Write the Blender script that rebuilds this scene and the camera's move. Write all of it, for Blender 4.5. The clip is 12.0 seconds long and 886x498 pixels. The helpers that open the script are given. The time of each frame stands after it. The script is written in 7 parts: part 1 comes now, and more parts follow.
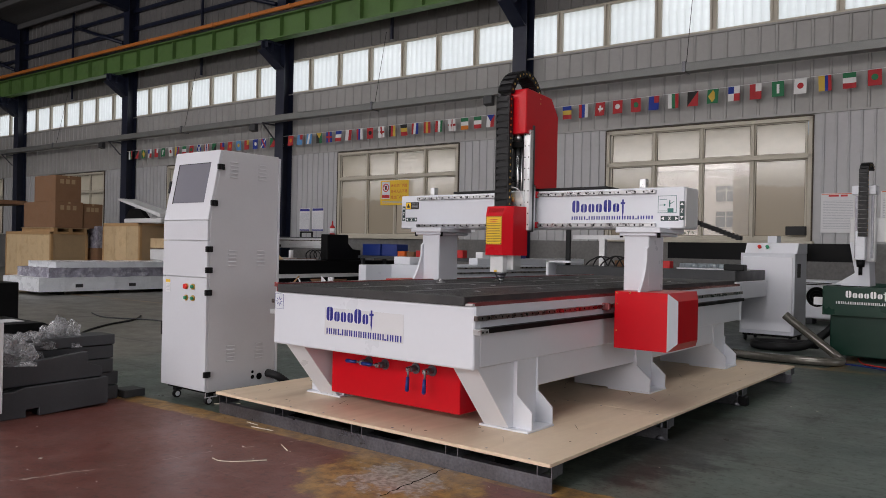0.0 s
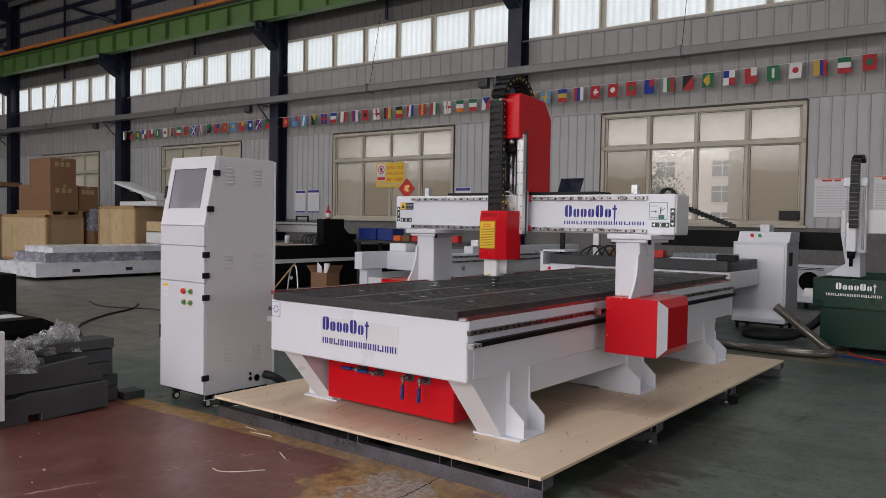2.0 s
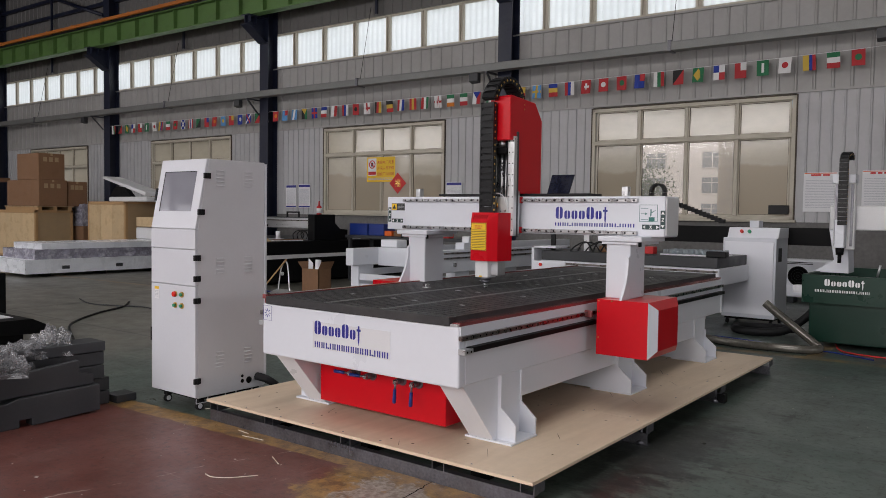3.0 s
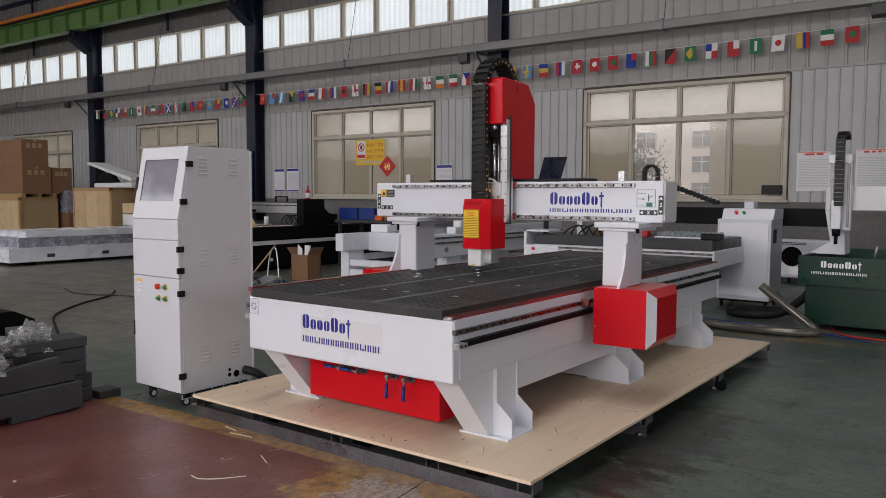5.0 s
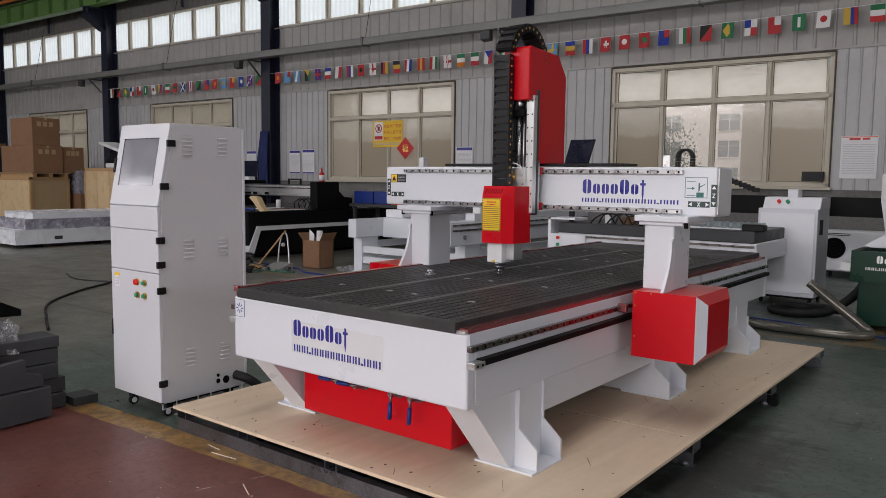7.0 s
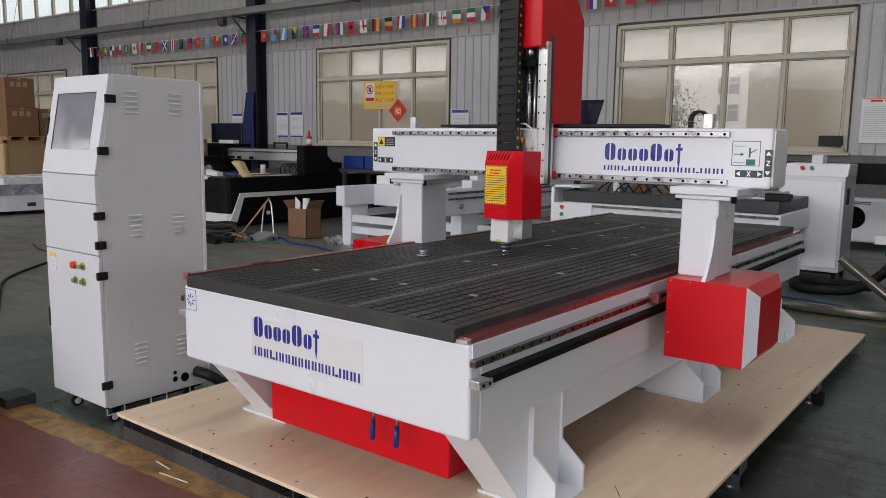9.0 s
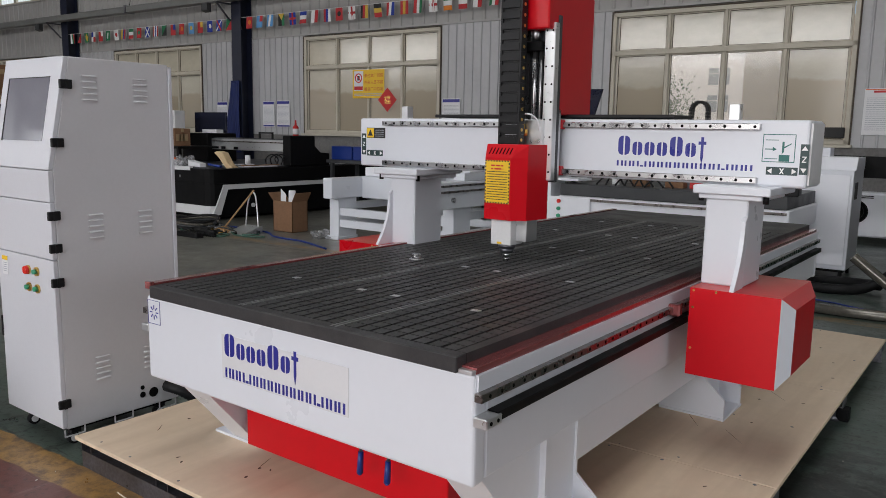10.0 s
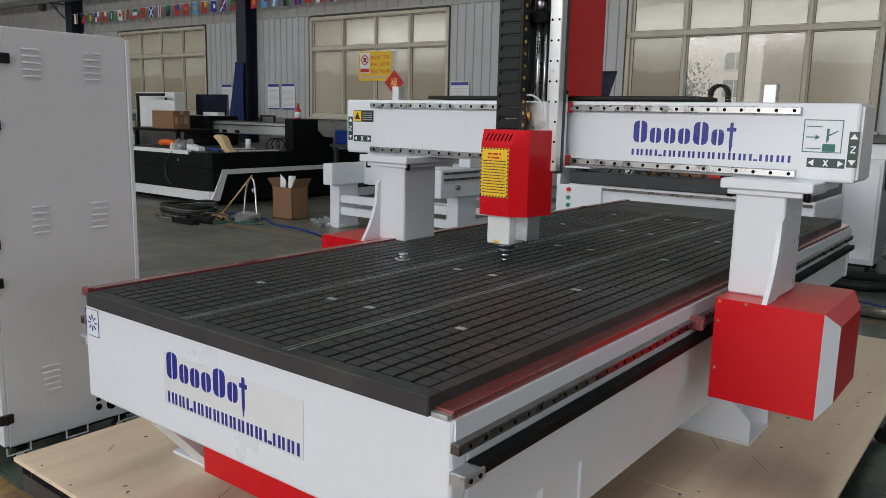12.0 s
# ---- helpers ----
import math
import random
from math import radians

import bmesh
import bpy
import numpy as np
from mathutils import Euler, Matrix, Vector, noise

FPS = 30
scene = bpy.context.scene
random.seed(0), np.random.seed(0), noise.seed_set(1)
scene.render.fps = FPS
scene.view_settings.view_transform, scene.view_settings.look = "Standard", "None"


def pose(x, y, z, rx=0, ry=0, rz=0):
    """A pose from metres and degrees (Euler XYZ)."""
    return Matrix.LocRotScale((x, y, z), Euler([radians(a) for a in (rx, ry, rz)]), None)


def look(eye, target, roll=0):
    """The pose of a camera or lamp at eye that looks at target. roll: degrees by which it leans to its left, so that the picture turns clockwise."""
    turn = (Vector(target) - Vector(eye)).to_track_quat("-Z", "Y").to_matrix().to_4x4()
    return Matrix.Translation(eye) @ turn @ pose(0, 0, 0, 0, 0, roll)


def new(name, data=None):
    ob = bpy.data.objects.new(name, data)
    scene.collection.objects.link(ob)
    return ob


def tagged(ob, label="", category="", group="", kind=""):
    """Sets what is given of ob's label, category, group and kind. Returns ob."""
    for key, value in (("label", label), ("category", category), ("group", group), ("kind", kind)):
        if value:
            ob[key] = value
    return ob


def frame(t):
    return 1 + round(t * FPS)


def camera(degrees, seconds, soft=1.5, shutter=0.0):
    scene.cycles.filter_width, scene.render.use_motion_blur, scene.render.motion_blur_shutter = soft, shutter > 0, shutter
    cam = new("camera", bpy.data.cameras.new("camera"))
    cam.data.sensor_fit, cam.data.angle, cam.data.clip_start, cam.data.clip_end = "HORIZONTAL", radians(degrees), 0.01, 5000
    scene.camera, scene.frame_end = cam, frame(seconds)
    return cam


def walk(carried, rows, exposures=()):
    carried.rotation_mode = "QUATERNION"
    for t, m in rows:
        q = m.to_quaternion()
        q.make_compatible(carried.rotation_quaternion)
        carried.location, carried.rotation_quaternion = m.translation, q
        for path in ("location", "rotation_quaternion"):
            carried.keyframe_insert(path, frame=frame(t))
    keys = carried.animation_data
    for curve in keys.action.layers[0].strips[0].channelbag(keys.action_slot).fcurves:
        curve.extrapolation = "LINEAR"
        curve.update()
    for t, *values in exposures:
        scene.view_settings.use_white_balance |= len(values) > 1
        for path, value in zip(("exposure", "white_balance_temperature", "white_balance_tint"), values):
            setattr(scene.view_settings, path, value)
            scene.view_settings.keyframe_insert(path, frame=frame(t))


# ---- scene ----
cam = camera(59.8, 12.0, soft=0.3)
PATH = [
    (0, (-0.031, 0.045, 1.125), (-1.272, 1.613, 1.125), 1.2),
    (0.5, (-0.018, 0.038, 1.174), (-1.259, 1.606, 1.167), 1.2),
    (1, (-0.009, 0.028, 1.231), (-1.248, 1.598, 1.212), 1.2),
    (1.5, (0.008, 0.01, 1.291), (-1.229, 1.582, 1.246), 1.2),
    (2, (0.017, 0.002, 1.345), (-1.215, 1.576, 1.276), 1.0),
    (2.5, (0.018, 0.003, 1.386), (-1.206, 1.583, 1.305), 0.9),
    (3, (0.02, -0.005, 1.421), (-1.193, 1.582, 1.33), 0.8),
    (5, (-0.085, 0.121, 1.459), (-1.277, 1.721, 1.32), 0.2),
    (5.5, (-0.153, 0.311, 1.474), (-1.361, 1.898, 1.325), 0.5),
    (6, (-0.204, 0.427, 1.474), (-1.419, 2.008, 1.317), 0.9),
    (6.5, (-0.303, 0.539, 1.472), (-1.524, 2.114, 1.306), 0.9),
    (7, (-0.461, 0.669, 1.481), (-1.692, 2.234, 1.297), 0.7),
    (9, (-0.924, 1.249, 1.476), (-2.136, 2.816, 1.201), 0.8),
    (9.5, (-1.081, 1.38, 1.497), (-2.278, 2.957, 1.213), 1.0),
    (10, (-1.186, 1.536, 1.485), (-2.373, 3.118, 1.185), 1.0),
    (10.5, (-1.281, 1.739, 1.483), (-2.46, 3.322, 1.164), 1.2),
    (11, (-1.341, 1.86, 1.485), (-2.519, 3.443, 1.154), 1.3),
    (11.5, (-1.364, 1.917, 1.486), (-2.543, 3.498, 1.152), 1.4),
    (12, (-1.374, 1.935, 1.483), (-2.58, 3.494, 1.143), 1.3),
]
walk(cam, [(t, look(eye, target, roll)) for t, eye, target, roll in PATH], [(0, 0.03, 6680, 16), (7, 0.05, 6680, 16), (9.0, 0.15, 6600, 14), (10.5, 0.09, 6500, 11), (12, 0.11, 6500, 7)])

# ---- light ----
EAVE = 9.6
HALL = Matrix.Translation((-3.4, 14.8, 0)) @ Matrix.Rotation(radians(2.0), 4, "Z")  # u along the window wall, v into it, z up


def area(name, m, w, h, radiance, colour=(1, 1, 1)):
    data = bpy.data.lights.new(name, "AREA")
    data.shape, data.size, data.size_y = "RECTANGLE", w, h
    data.energy, data.color = radiance * math.pi * w * h, colour
    ob = new(name, data)
    ob.matrix_world = m
    return ob


def daylight():
    world = bpy.data.worlds.new("overcast")
    scene.world = world
    world.use_nodes = True
    nt = world.node_tree
    sky = nt.nodes.new("ShaderNodeTexSky")
    sky.sky_type, sky.sun_disc = "NISHITA", False
    sky.sun_elevation, sky.sun_rotation, sky.dust_density = radians(42), radians(200), 4.0
    nt.links.new(sky.outputs[0], nt.nodes["Background"].inputs[0])
    nt.nodes["Background"].inputs[1].default_value = 0.15
    sun = bpy.data.lights.new("sun", "SUN")
    sun.energy, sun.angle, sun.color = 1.5, radians(12), (1.0, 0.97, 0.92)
    so = new("sun", sun)
    so.matrix_world = look((-6, -12, 22), (0, 0, 0))
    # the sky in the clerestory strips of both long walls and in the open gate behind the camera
    area("clerestory_sky_north", HALL @ pose(-16, 0.30, 5.92, 90, 0, 0) @ pose(0, 0, 0, 180, 0, 0), 58, 1.3, 0.55, (0.97, 1.0, 1.0))
    area("clerestory_sky_south", HALL @ pose(-12, -25.4, 6.2, 90, 0, 0), 44, 1.6, 8.0, (0.95, 0.98, 1.0))
    area("window_sky_north", HALL @ look((-16, 3.2, 7.5), (-16, 0.0, 2.2)), 60, 4.0, 1.75, (0.98, 0.99, 1.0))
    for k, fill_light in enumerate((5.2, 3.2, 5.0, 5.5)):  # unseen rooflights between the rafters, added as fill, strength set per bay
        area("rooflight_fill", HALL @ pose(1.54 - 7.66 * k, -12.5, EAVE + 0.62, 0, 0, 0), 2.2, 17.0, fill_light, (0.98, 1.0, 1.0))
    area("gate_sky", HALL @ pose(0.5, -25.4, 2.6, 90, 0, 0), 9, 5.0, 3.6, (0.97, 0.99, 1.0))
    # Fill lamp in an added, unseen east opening; brightens the faces towards +x.
    area("east_fill", HALL @ pose(14.3, -13.5, 2.4, 0, 90, 0), 4.6, 8.0, 1.7, (0.97, 0.99, 1.0))


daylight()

# ---- materials ----
def mat(name, colour, rough=0.5, metal=0.0, var=0.08, scale=6.0, bump=0.0, bscale=150.0, rvar=0.1, spec=0.5, coat=0.0, stain=None, stain_amount=0.0, stain_scale=1.5, per_object=0.0):
    """A surface with tone variation at two scales, uneven gloss, fine relief and optional stains or painted glints."""
    m = bpy.data.materials.new(name)
    m.use_nodes = True
    nt = m.node_tree
    b = nt.nodes["Principled BSDF"]
    n, link = nt.nodes.new, nt.links.new
    co = n("ShaderNodeTexCoord")
    big, small = n("ShaderNodeTexNoise"), n("ShaderNodeTexNoise")
    big.inputs["Scale"].default_value, big.inputs["Detail"].default_value = scale, 6
    small.inputs["Scale"].default_value, small.inputs["Detail"].default_value = scale * 12, 3
    for t in (big, small):
        link(co.outputs["Object"], t.inputs["Vector"])
    add = n("ShaderNodeMath")
    add.operation = "ADD"
    link(big.outputs["Fac"], add.inputs[0])
    link(small.outputs["Fac"], add.inputs[1])
    tone = n("ShaderNodeMapRange")
    tone.inputs["From Min"].default_value, tone.inputs["From Max"].default_value = 0.6, 1.4
    tone.inputs["To Min"].default_value, tone.inputs["To Max"].default_value = 1 - var, 1 + var
    link(add.outputs[0], tone.inputs["Value"])
    value = tone.outputs[0]
    if per_object:
        info, mul = n("ShaderNodeObjectInfo"), n("ShaderNodeMath")
        r = n("ShaderNodeMapRange")
        r.inputs["To Min"].default_value, r.inputs["To Max"].default_value = 1 - per_object, 1 + per_object
        link(info.outputs["Random"], r.inputs["Value"])
        mul.operation = "MULTIPLY"
        link(value, mul.inputs[0])
        link(r.outputs[0], mul.inputs[1])
        value = mul.outputs[0]
    mix = n("ShaderNodeMix")
    mix.data_type, mix.blend_type = "RGBA", "MULTIPLY"
    mix.inputs["Factor"].default_value = 1.0
    mix.inputs["A"].default_value = (*colour, 1)
    link(value, mix.inputs["B"])
    out = mix.outputs["Result"]
    if stain:
        sn, ramp, sm = n("ShaderNodeTexNoise"), n("ShaderNodeValToRGB"), n("ShaderNodeMix")
        sn.inputs["Scale"].default_value, sn.inputs["Detail"].default_value, sn.inputs["Roughness"].default_value = stain_scale, 9, 0.65
        link(co.outputs["Object"], sn.inputs["Vector"])
        ramp.color_ramp.elements[0].position, ramp.color_ramp.elements[1].position = 0.5, 0.72
        link(sn.outputs["Fac"], ramp.inputs[0])
        sc = n("ShaderNodeMath")
        sc.operation = "MULTIPLY"
        sc.inputs[1].default_value = stain_amount
        link(ramp.outputs[0], sc.inputs[0])
        sm.data_type = "RGBA"
        link(sc.outputs[0], sm.inputs["Factor"])
        link(out, sm.inputs["A"])
        sm.inputs["B"].default_value = (*stain, 1)
        out = sm.outputs["Result"]
    link(out, b.inputs["Base Color"])
    rr = n("ShaderNodeMapRange")
    rr.inputs["From Min"].default_value, rr.inputs["From Max"].default_value = 0.3, 0.7
    rr.inputs["To Min"].default_value, rr.inputs["To Max"].default_value = max(0.02, rough - rvar), min(1, rough + rvar)
    link(big.outputs["Fac"], rr.inputs["Value"])
    link(rr.outputs[0], b.inputs["Roughness"])
    b.inputs["Metallic"].default_value = metal
    b.inputs["Specular IOR Level"].default_value = spec
    b.inputs["Coat Weight"].default_value = coat
    b.inputs["Coat Roughness"].default_value = 0.08
    if bump:
        bt, bn = n("ShaderNodeTexNoise"), n("ShaderNodeBump")
        bt.inputs["Scale"].default_value, bt.inputs["Detail"].default_value = bscale, 4
        link(co.outputs["Object"], bt.inputs["Vector"])
        bn.inputs["Strength"].default_value, bn.inputs["Distance"].default_value = bump, 0.004
        link(bt.outputs["Fac"], bn.inputs["Height"])
        link(bn.outputs[0], b.inputs["Normal"])
    return m


WHITE = mat("white_gloss_paint", (0.68, 0.70, 0.75), 0.3, var=0.012, scale=2.5, rvar=0.03)
CABINET = mat("light_grey_powder_coat", (0.58, 0.58, 0.60), 0.42, var=0.025, bump=0.12, bscale=700)
CABFRONT = mat("white_powder_coat", (0.60, 0.61, 0.65), 0.38, var=0.02, bump=0.1, bscale=700)
OFFWHITE = mat("old_white_paint", (0.68, 0.68, 0.69), 0.4, var=0.05, stain=(0.35, 0.33, 0.3), stain_amount=0.25)
DEEPRED = mat("dark_red_lacquer", (0.34, 0.09, 0.09), 0.17, 0.5, var=0.2, scale=2.0, coat=0.5)
RED = mat("red_gloss_paint", (0.54, 0.003, 0.010), 0.30, var=0.03, scale=2.5, rvar=0.03, spec=0.28)
BLACK = mat("black_paint", (0.005, 0.005, 0.0055), 0.5, var=0.2, stain=(0.012, 0.012, 0.012), stain_amount=0.4, spec=0.12)
RUBBER = mat("black_rubber", (0.009, 0.009, 0.010), 0.55, var=0.2, spec=0.3)
PLASTIC = mat("black_plastic", (0.009, 0.009, 0.010), 0.42, var=0.2, spec=0.25)
BOARD = mat("dark_grey_phenolic_board", (0.0300, 0.0290, 0.0306), 0.5, var=0.25, scale=5, bump=0.2, bscale=260, stain=(0.07, 0.066, 0.064), stain_amount=0.45, stain_scale=4.5, spec=0.46)
GROOVE = mat("groove_black", (0.004, 0.004, 0.004), 0.9, spec=0.1)
STEEL = mat("bright_steel", (0.46, 0.46, 0.47), 0.3, 1.0, var=0.08, scale=20)
SLOTSTEEL = mat("dull_slot_metal", (0.40, 0.40, 0.40), 0.42, 0.9, var=0.15, scale=15)
RAILSTEEL = mat("ground_rail_steel", (0.24, 0.22, 0.21), 0.3, 1.0, var=0.15, scale=15)
PALLETSTEEL = mat("raw_mill_steel", (0.17, 0.17, 0.195), 0.36, 0.8, var=0.35, scale=6, stain=(0.06, 0.052, 0.048), stain_amount=0.5, stain_scale=4)
DARKSTEEL = mat("raw_dark_steel", (0.16, 0.16, 0.18), 0.42, 0.85, var=0.3, scale=5, stain=(0.32, 0.32, 0.34), stain_amount=0.5, stain_scale=4)
ALU = mat("aluminium", (0.66, 0.67, 0.68), 0.36, 0.9, var=0.06, scale=30)
GREYSTEEL = mat("grey_painted_steel", (0.034, 0.036, 0.040), 0.5, var=0.15, stain=(0.09, 0.09, 0.09), stain_amount=0.3)
NAVY = mat("navy_column_paint", (0.010, 0.014, 0.034), 0.42, var=0.2, stain=(0.06, 0.06, 0.07), stain_amount=0.35)
GREENBEAM = mat("crane_green_paint", (0.10, 0.20, 0.055), 0.5, var=0.12, stain=(0.05, 0.07, 0.03), stain_amount=0.5)
ORANGE = mat("orange_conductor_cover", (0.55, 0.17, 0.03), 0.5, var=0.15)
GREENTANK = mat("dark_green_paint", (0.004, 0.032, 0.020), 0.35, var=0.1, spec=0.3)
# WHITE with its colour raised where daylight falls short deeper in the hall.
WHITELIT = mat("brightened_white_paint", (0.80, 0.81, 0.86), 0.35, var=0.012, scale=2.5, rvar=0.03)
CLAD = mat("grey_wall_cladding", (0.44, 0.44, 0.45), 0.5, var=0.05, scale=1.2, bump=0.05, bscale=40, stain=(0.27, 0.26, 0.25), stain_amount=0.35, stain_scale=0.8)
# The dim light above the clerestory is put into this darker cladding colour.
CLADSHADE = mat("shade_darkened_cladding", (0.16, 0.155, 0.15), 0.6, var=0.1, scale=1.0, stain=(0.08, 0.08, 0.075), stain_amount=0.5, stain_scale=0.7)
CLADHIGH = mat("beige_grey_cladding", (0.36, 0.355, 0.345), 0.55, var=0.06, scale=1.0, stain=(0.22, 0.21, 0.19), stain_amount=0.4, stain_scale=0.7)
PLASTER = mat("stained_grey_plaster", (0.17, 0.165, 0.16), 0.85, var=0.25, scale=1.5, bump=0.3, bscale=30, stain=(0.07, 0.065, 0.06), stain_amount=0.7, stain_scale=1.2)
FRAME = mat("cream_window_frame", (0.50, 0.46, 0.38), 0.5, var=0.08, stain=(0.25, 0.21, 0.16), stain_amount=0.3)
RUSTSEAL = mat("weathered_putty", (0.075, 0.058, 0.042), 0.8, var=0.4, scale=8)
ROOF = mat("dark_roof_sheet", (0.10, 0.10, 0.10), 0.7, var=0.2, scale=1)
TRAY = mat("grey_cable_tray", (0.20, 0.205, 0.20), 0.5, 0.3, var=0.15, stain=(0.10, 0.10, 0.10), stain_amount=0.4)
CARTON = mat("brown_cardboard", (0.215, 0.112, 0.058), 0.85, var=0.16, scale=3, bump=0.1, bscale=60, stain=(0.14, 0.078, 0.042), stain_amount=0.4, stain_scale=3)
CRATE = mat("pale_crate_plywood", (0.55, 0.40, 0.23), 0.7, var=0.12, scale=3, stain=(0.34, 0.21, 0.10), stain_amount=0.6, stain_scale=4, per_object=0.08)
CRATESIDE = mat("brown_crate_board", (0.36, 0.25, 0.14), 0.75, var=0.12)
CRATEFRAME = mat("crate_batten", (0.40, 0.24, 0.11), 0.75, var=0.15)
BLUE = mat("blue_plastic", (0.006, 0.028, 0.19), 0.4)
ORANGEPL = mat("orange_plastic", (0.7, 0.12, 0.01), 0.4)
YELLOW = mat("yellow_sticker", (0.80, 0.50, 0.015), 0.45, var=0.03)
BLACKINK = mat("black_ink", (0.015, 0.015, 0.015), 0.5)
BLUEINK = mat("blue_vinyl", (0.022, 0.025, 0.24), 0.35, var=0.03)
REDINK = mat("red_ink", (0.55, 0.02, 0.02), 0.5)
TEALINK = mat("teal_ink", (0.02, 0.14, 0.125), 0.45)
DARKTEAL = mat("dark_teal_ink", (0.018, 0.045, 0.046), 0.45)
WHITEINK = mat("white_vinyl", (0.78, 0.78, 0.78), 0.45, var=0.02)
PAPER = mat("white_paper", (0.72, 0.72, 0.74), 0.6, var=0.04)
GREYINK = mat("grey_print", (0.40, 0.41, 0.46), 0.6)
FILMVINYL = mat("clear_sticker_backing", (0.66, 0.66, 0.68), 0.22, var=0.02)
WRAP = mat("white_foam_wrap", (0.74, 0.76, 0.80), 0.28, var=0.07, scale=3, bump=1.0, bscale=9)
# The pale blotches are highlights on the film's folds, put into its colour.
GREYWRAP = mat("grey_plastic_wrap", (0.26, 0.25, 0.30), 0.16, var=0.4, scale=4, bump=1.0, bscale=12, stain=(0.75, 0.75, 0.78), stain_amount=0.5, stain_scale=8)
REDBUTTON = mat("red_button", (0.7, 0.03, 0.02), 0.3)
GREENBUTTON = mat("green_button", (0.03, 0.30, 0.16), 0.3)
BRASS = mat("brass_ring", (0.65, 0.42, 0.12), 0.3, 0.9)
SCREEN = mat("dark_smoked_screen", (0.19, 0.19, 0.22), 0.12, var=0.03)
MONITOR = mat("monitor_black", (0.008, 0.010, 0.025), 0.12)


def bag_material():
    m = mat("clear_plastic_bag", (0.36, 0.36, 0.37), 0.12, var=0.2, scale=8, bump=0.9, bscale=14)
    m.node_tree.nodes["Principled BSDF"].inputs["Alpha"].default_value = 0.5
    return m


BAG = bag_material()


def plywood(name, base, dark, scale):
    """Rotary-cut face veneer: drawn-out grain and darker cloudy figures."""
    m = mat(name, base, 0.55, var=0.05, scale=2.0, bump=0.08, bscale=120)
    nt = m.node_tree
    b, n, link = nt.nodes["Principled BSDF"], nt.nodes.new, nt.links.new
    co, mp = n("ShaderNodeTexCoord"), n("ShaderNodeMapping")
    mp.inputs["Scale"].default_value = scale
    tx, rp, mx = n("ShaderNodeTexNoise"), n("ShaderNodeValToRGB"), n("ShaderNodeMix")
    tx.inputs["Scale"].default_value, tx.inputs["Detail"].default_value, tx.inputs["Distortion"].default_value = 2.2, 8, 0.8
    rp.color_ramp.elements[0].position, rp.color_ramp.elements[1].position = 0.42, 0.75
    link(co.outputs["Object"], mp.inputs[0])
    link(mp.outputs[0], tx.inputs["Vector"])
    link(tx.outputs["Fac"], rp.inputs[0])
    old = b.inputs["Base Color"].links[0].from_socket
    mx.data_type = "RGBA"
    mul = n("ShaderNodeMath")
    mul.operation, mul.inputs[1].default_value = "MULTIPLY", 0.55
    link(rp.outputs[0], mul.inputs[0])
    link(mul.outputs[0], mx.inputs["Factor"])
    link(old, mx.inputs["A"])
    mx.inputs["B"].default_value = (*dark, 1)
    link(mx.outputs["Result"], b.inputs["Base Color"])
    return m


KNOT = mat("dark_veneer_knot", (0.10, 0.05, 0.025), 0.7, var=0.3, scale=40)
PLY = plywood("pallet_plywood", (0.73, 0.58, 0.425), (0.60, 0.45, 0.31), (5, 0.6, 1))


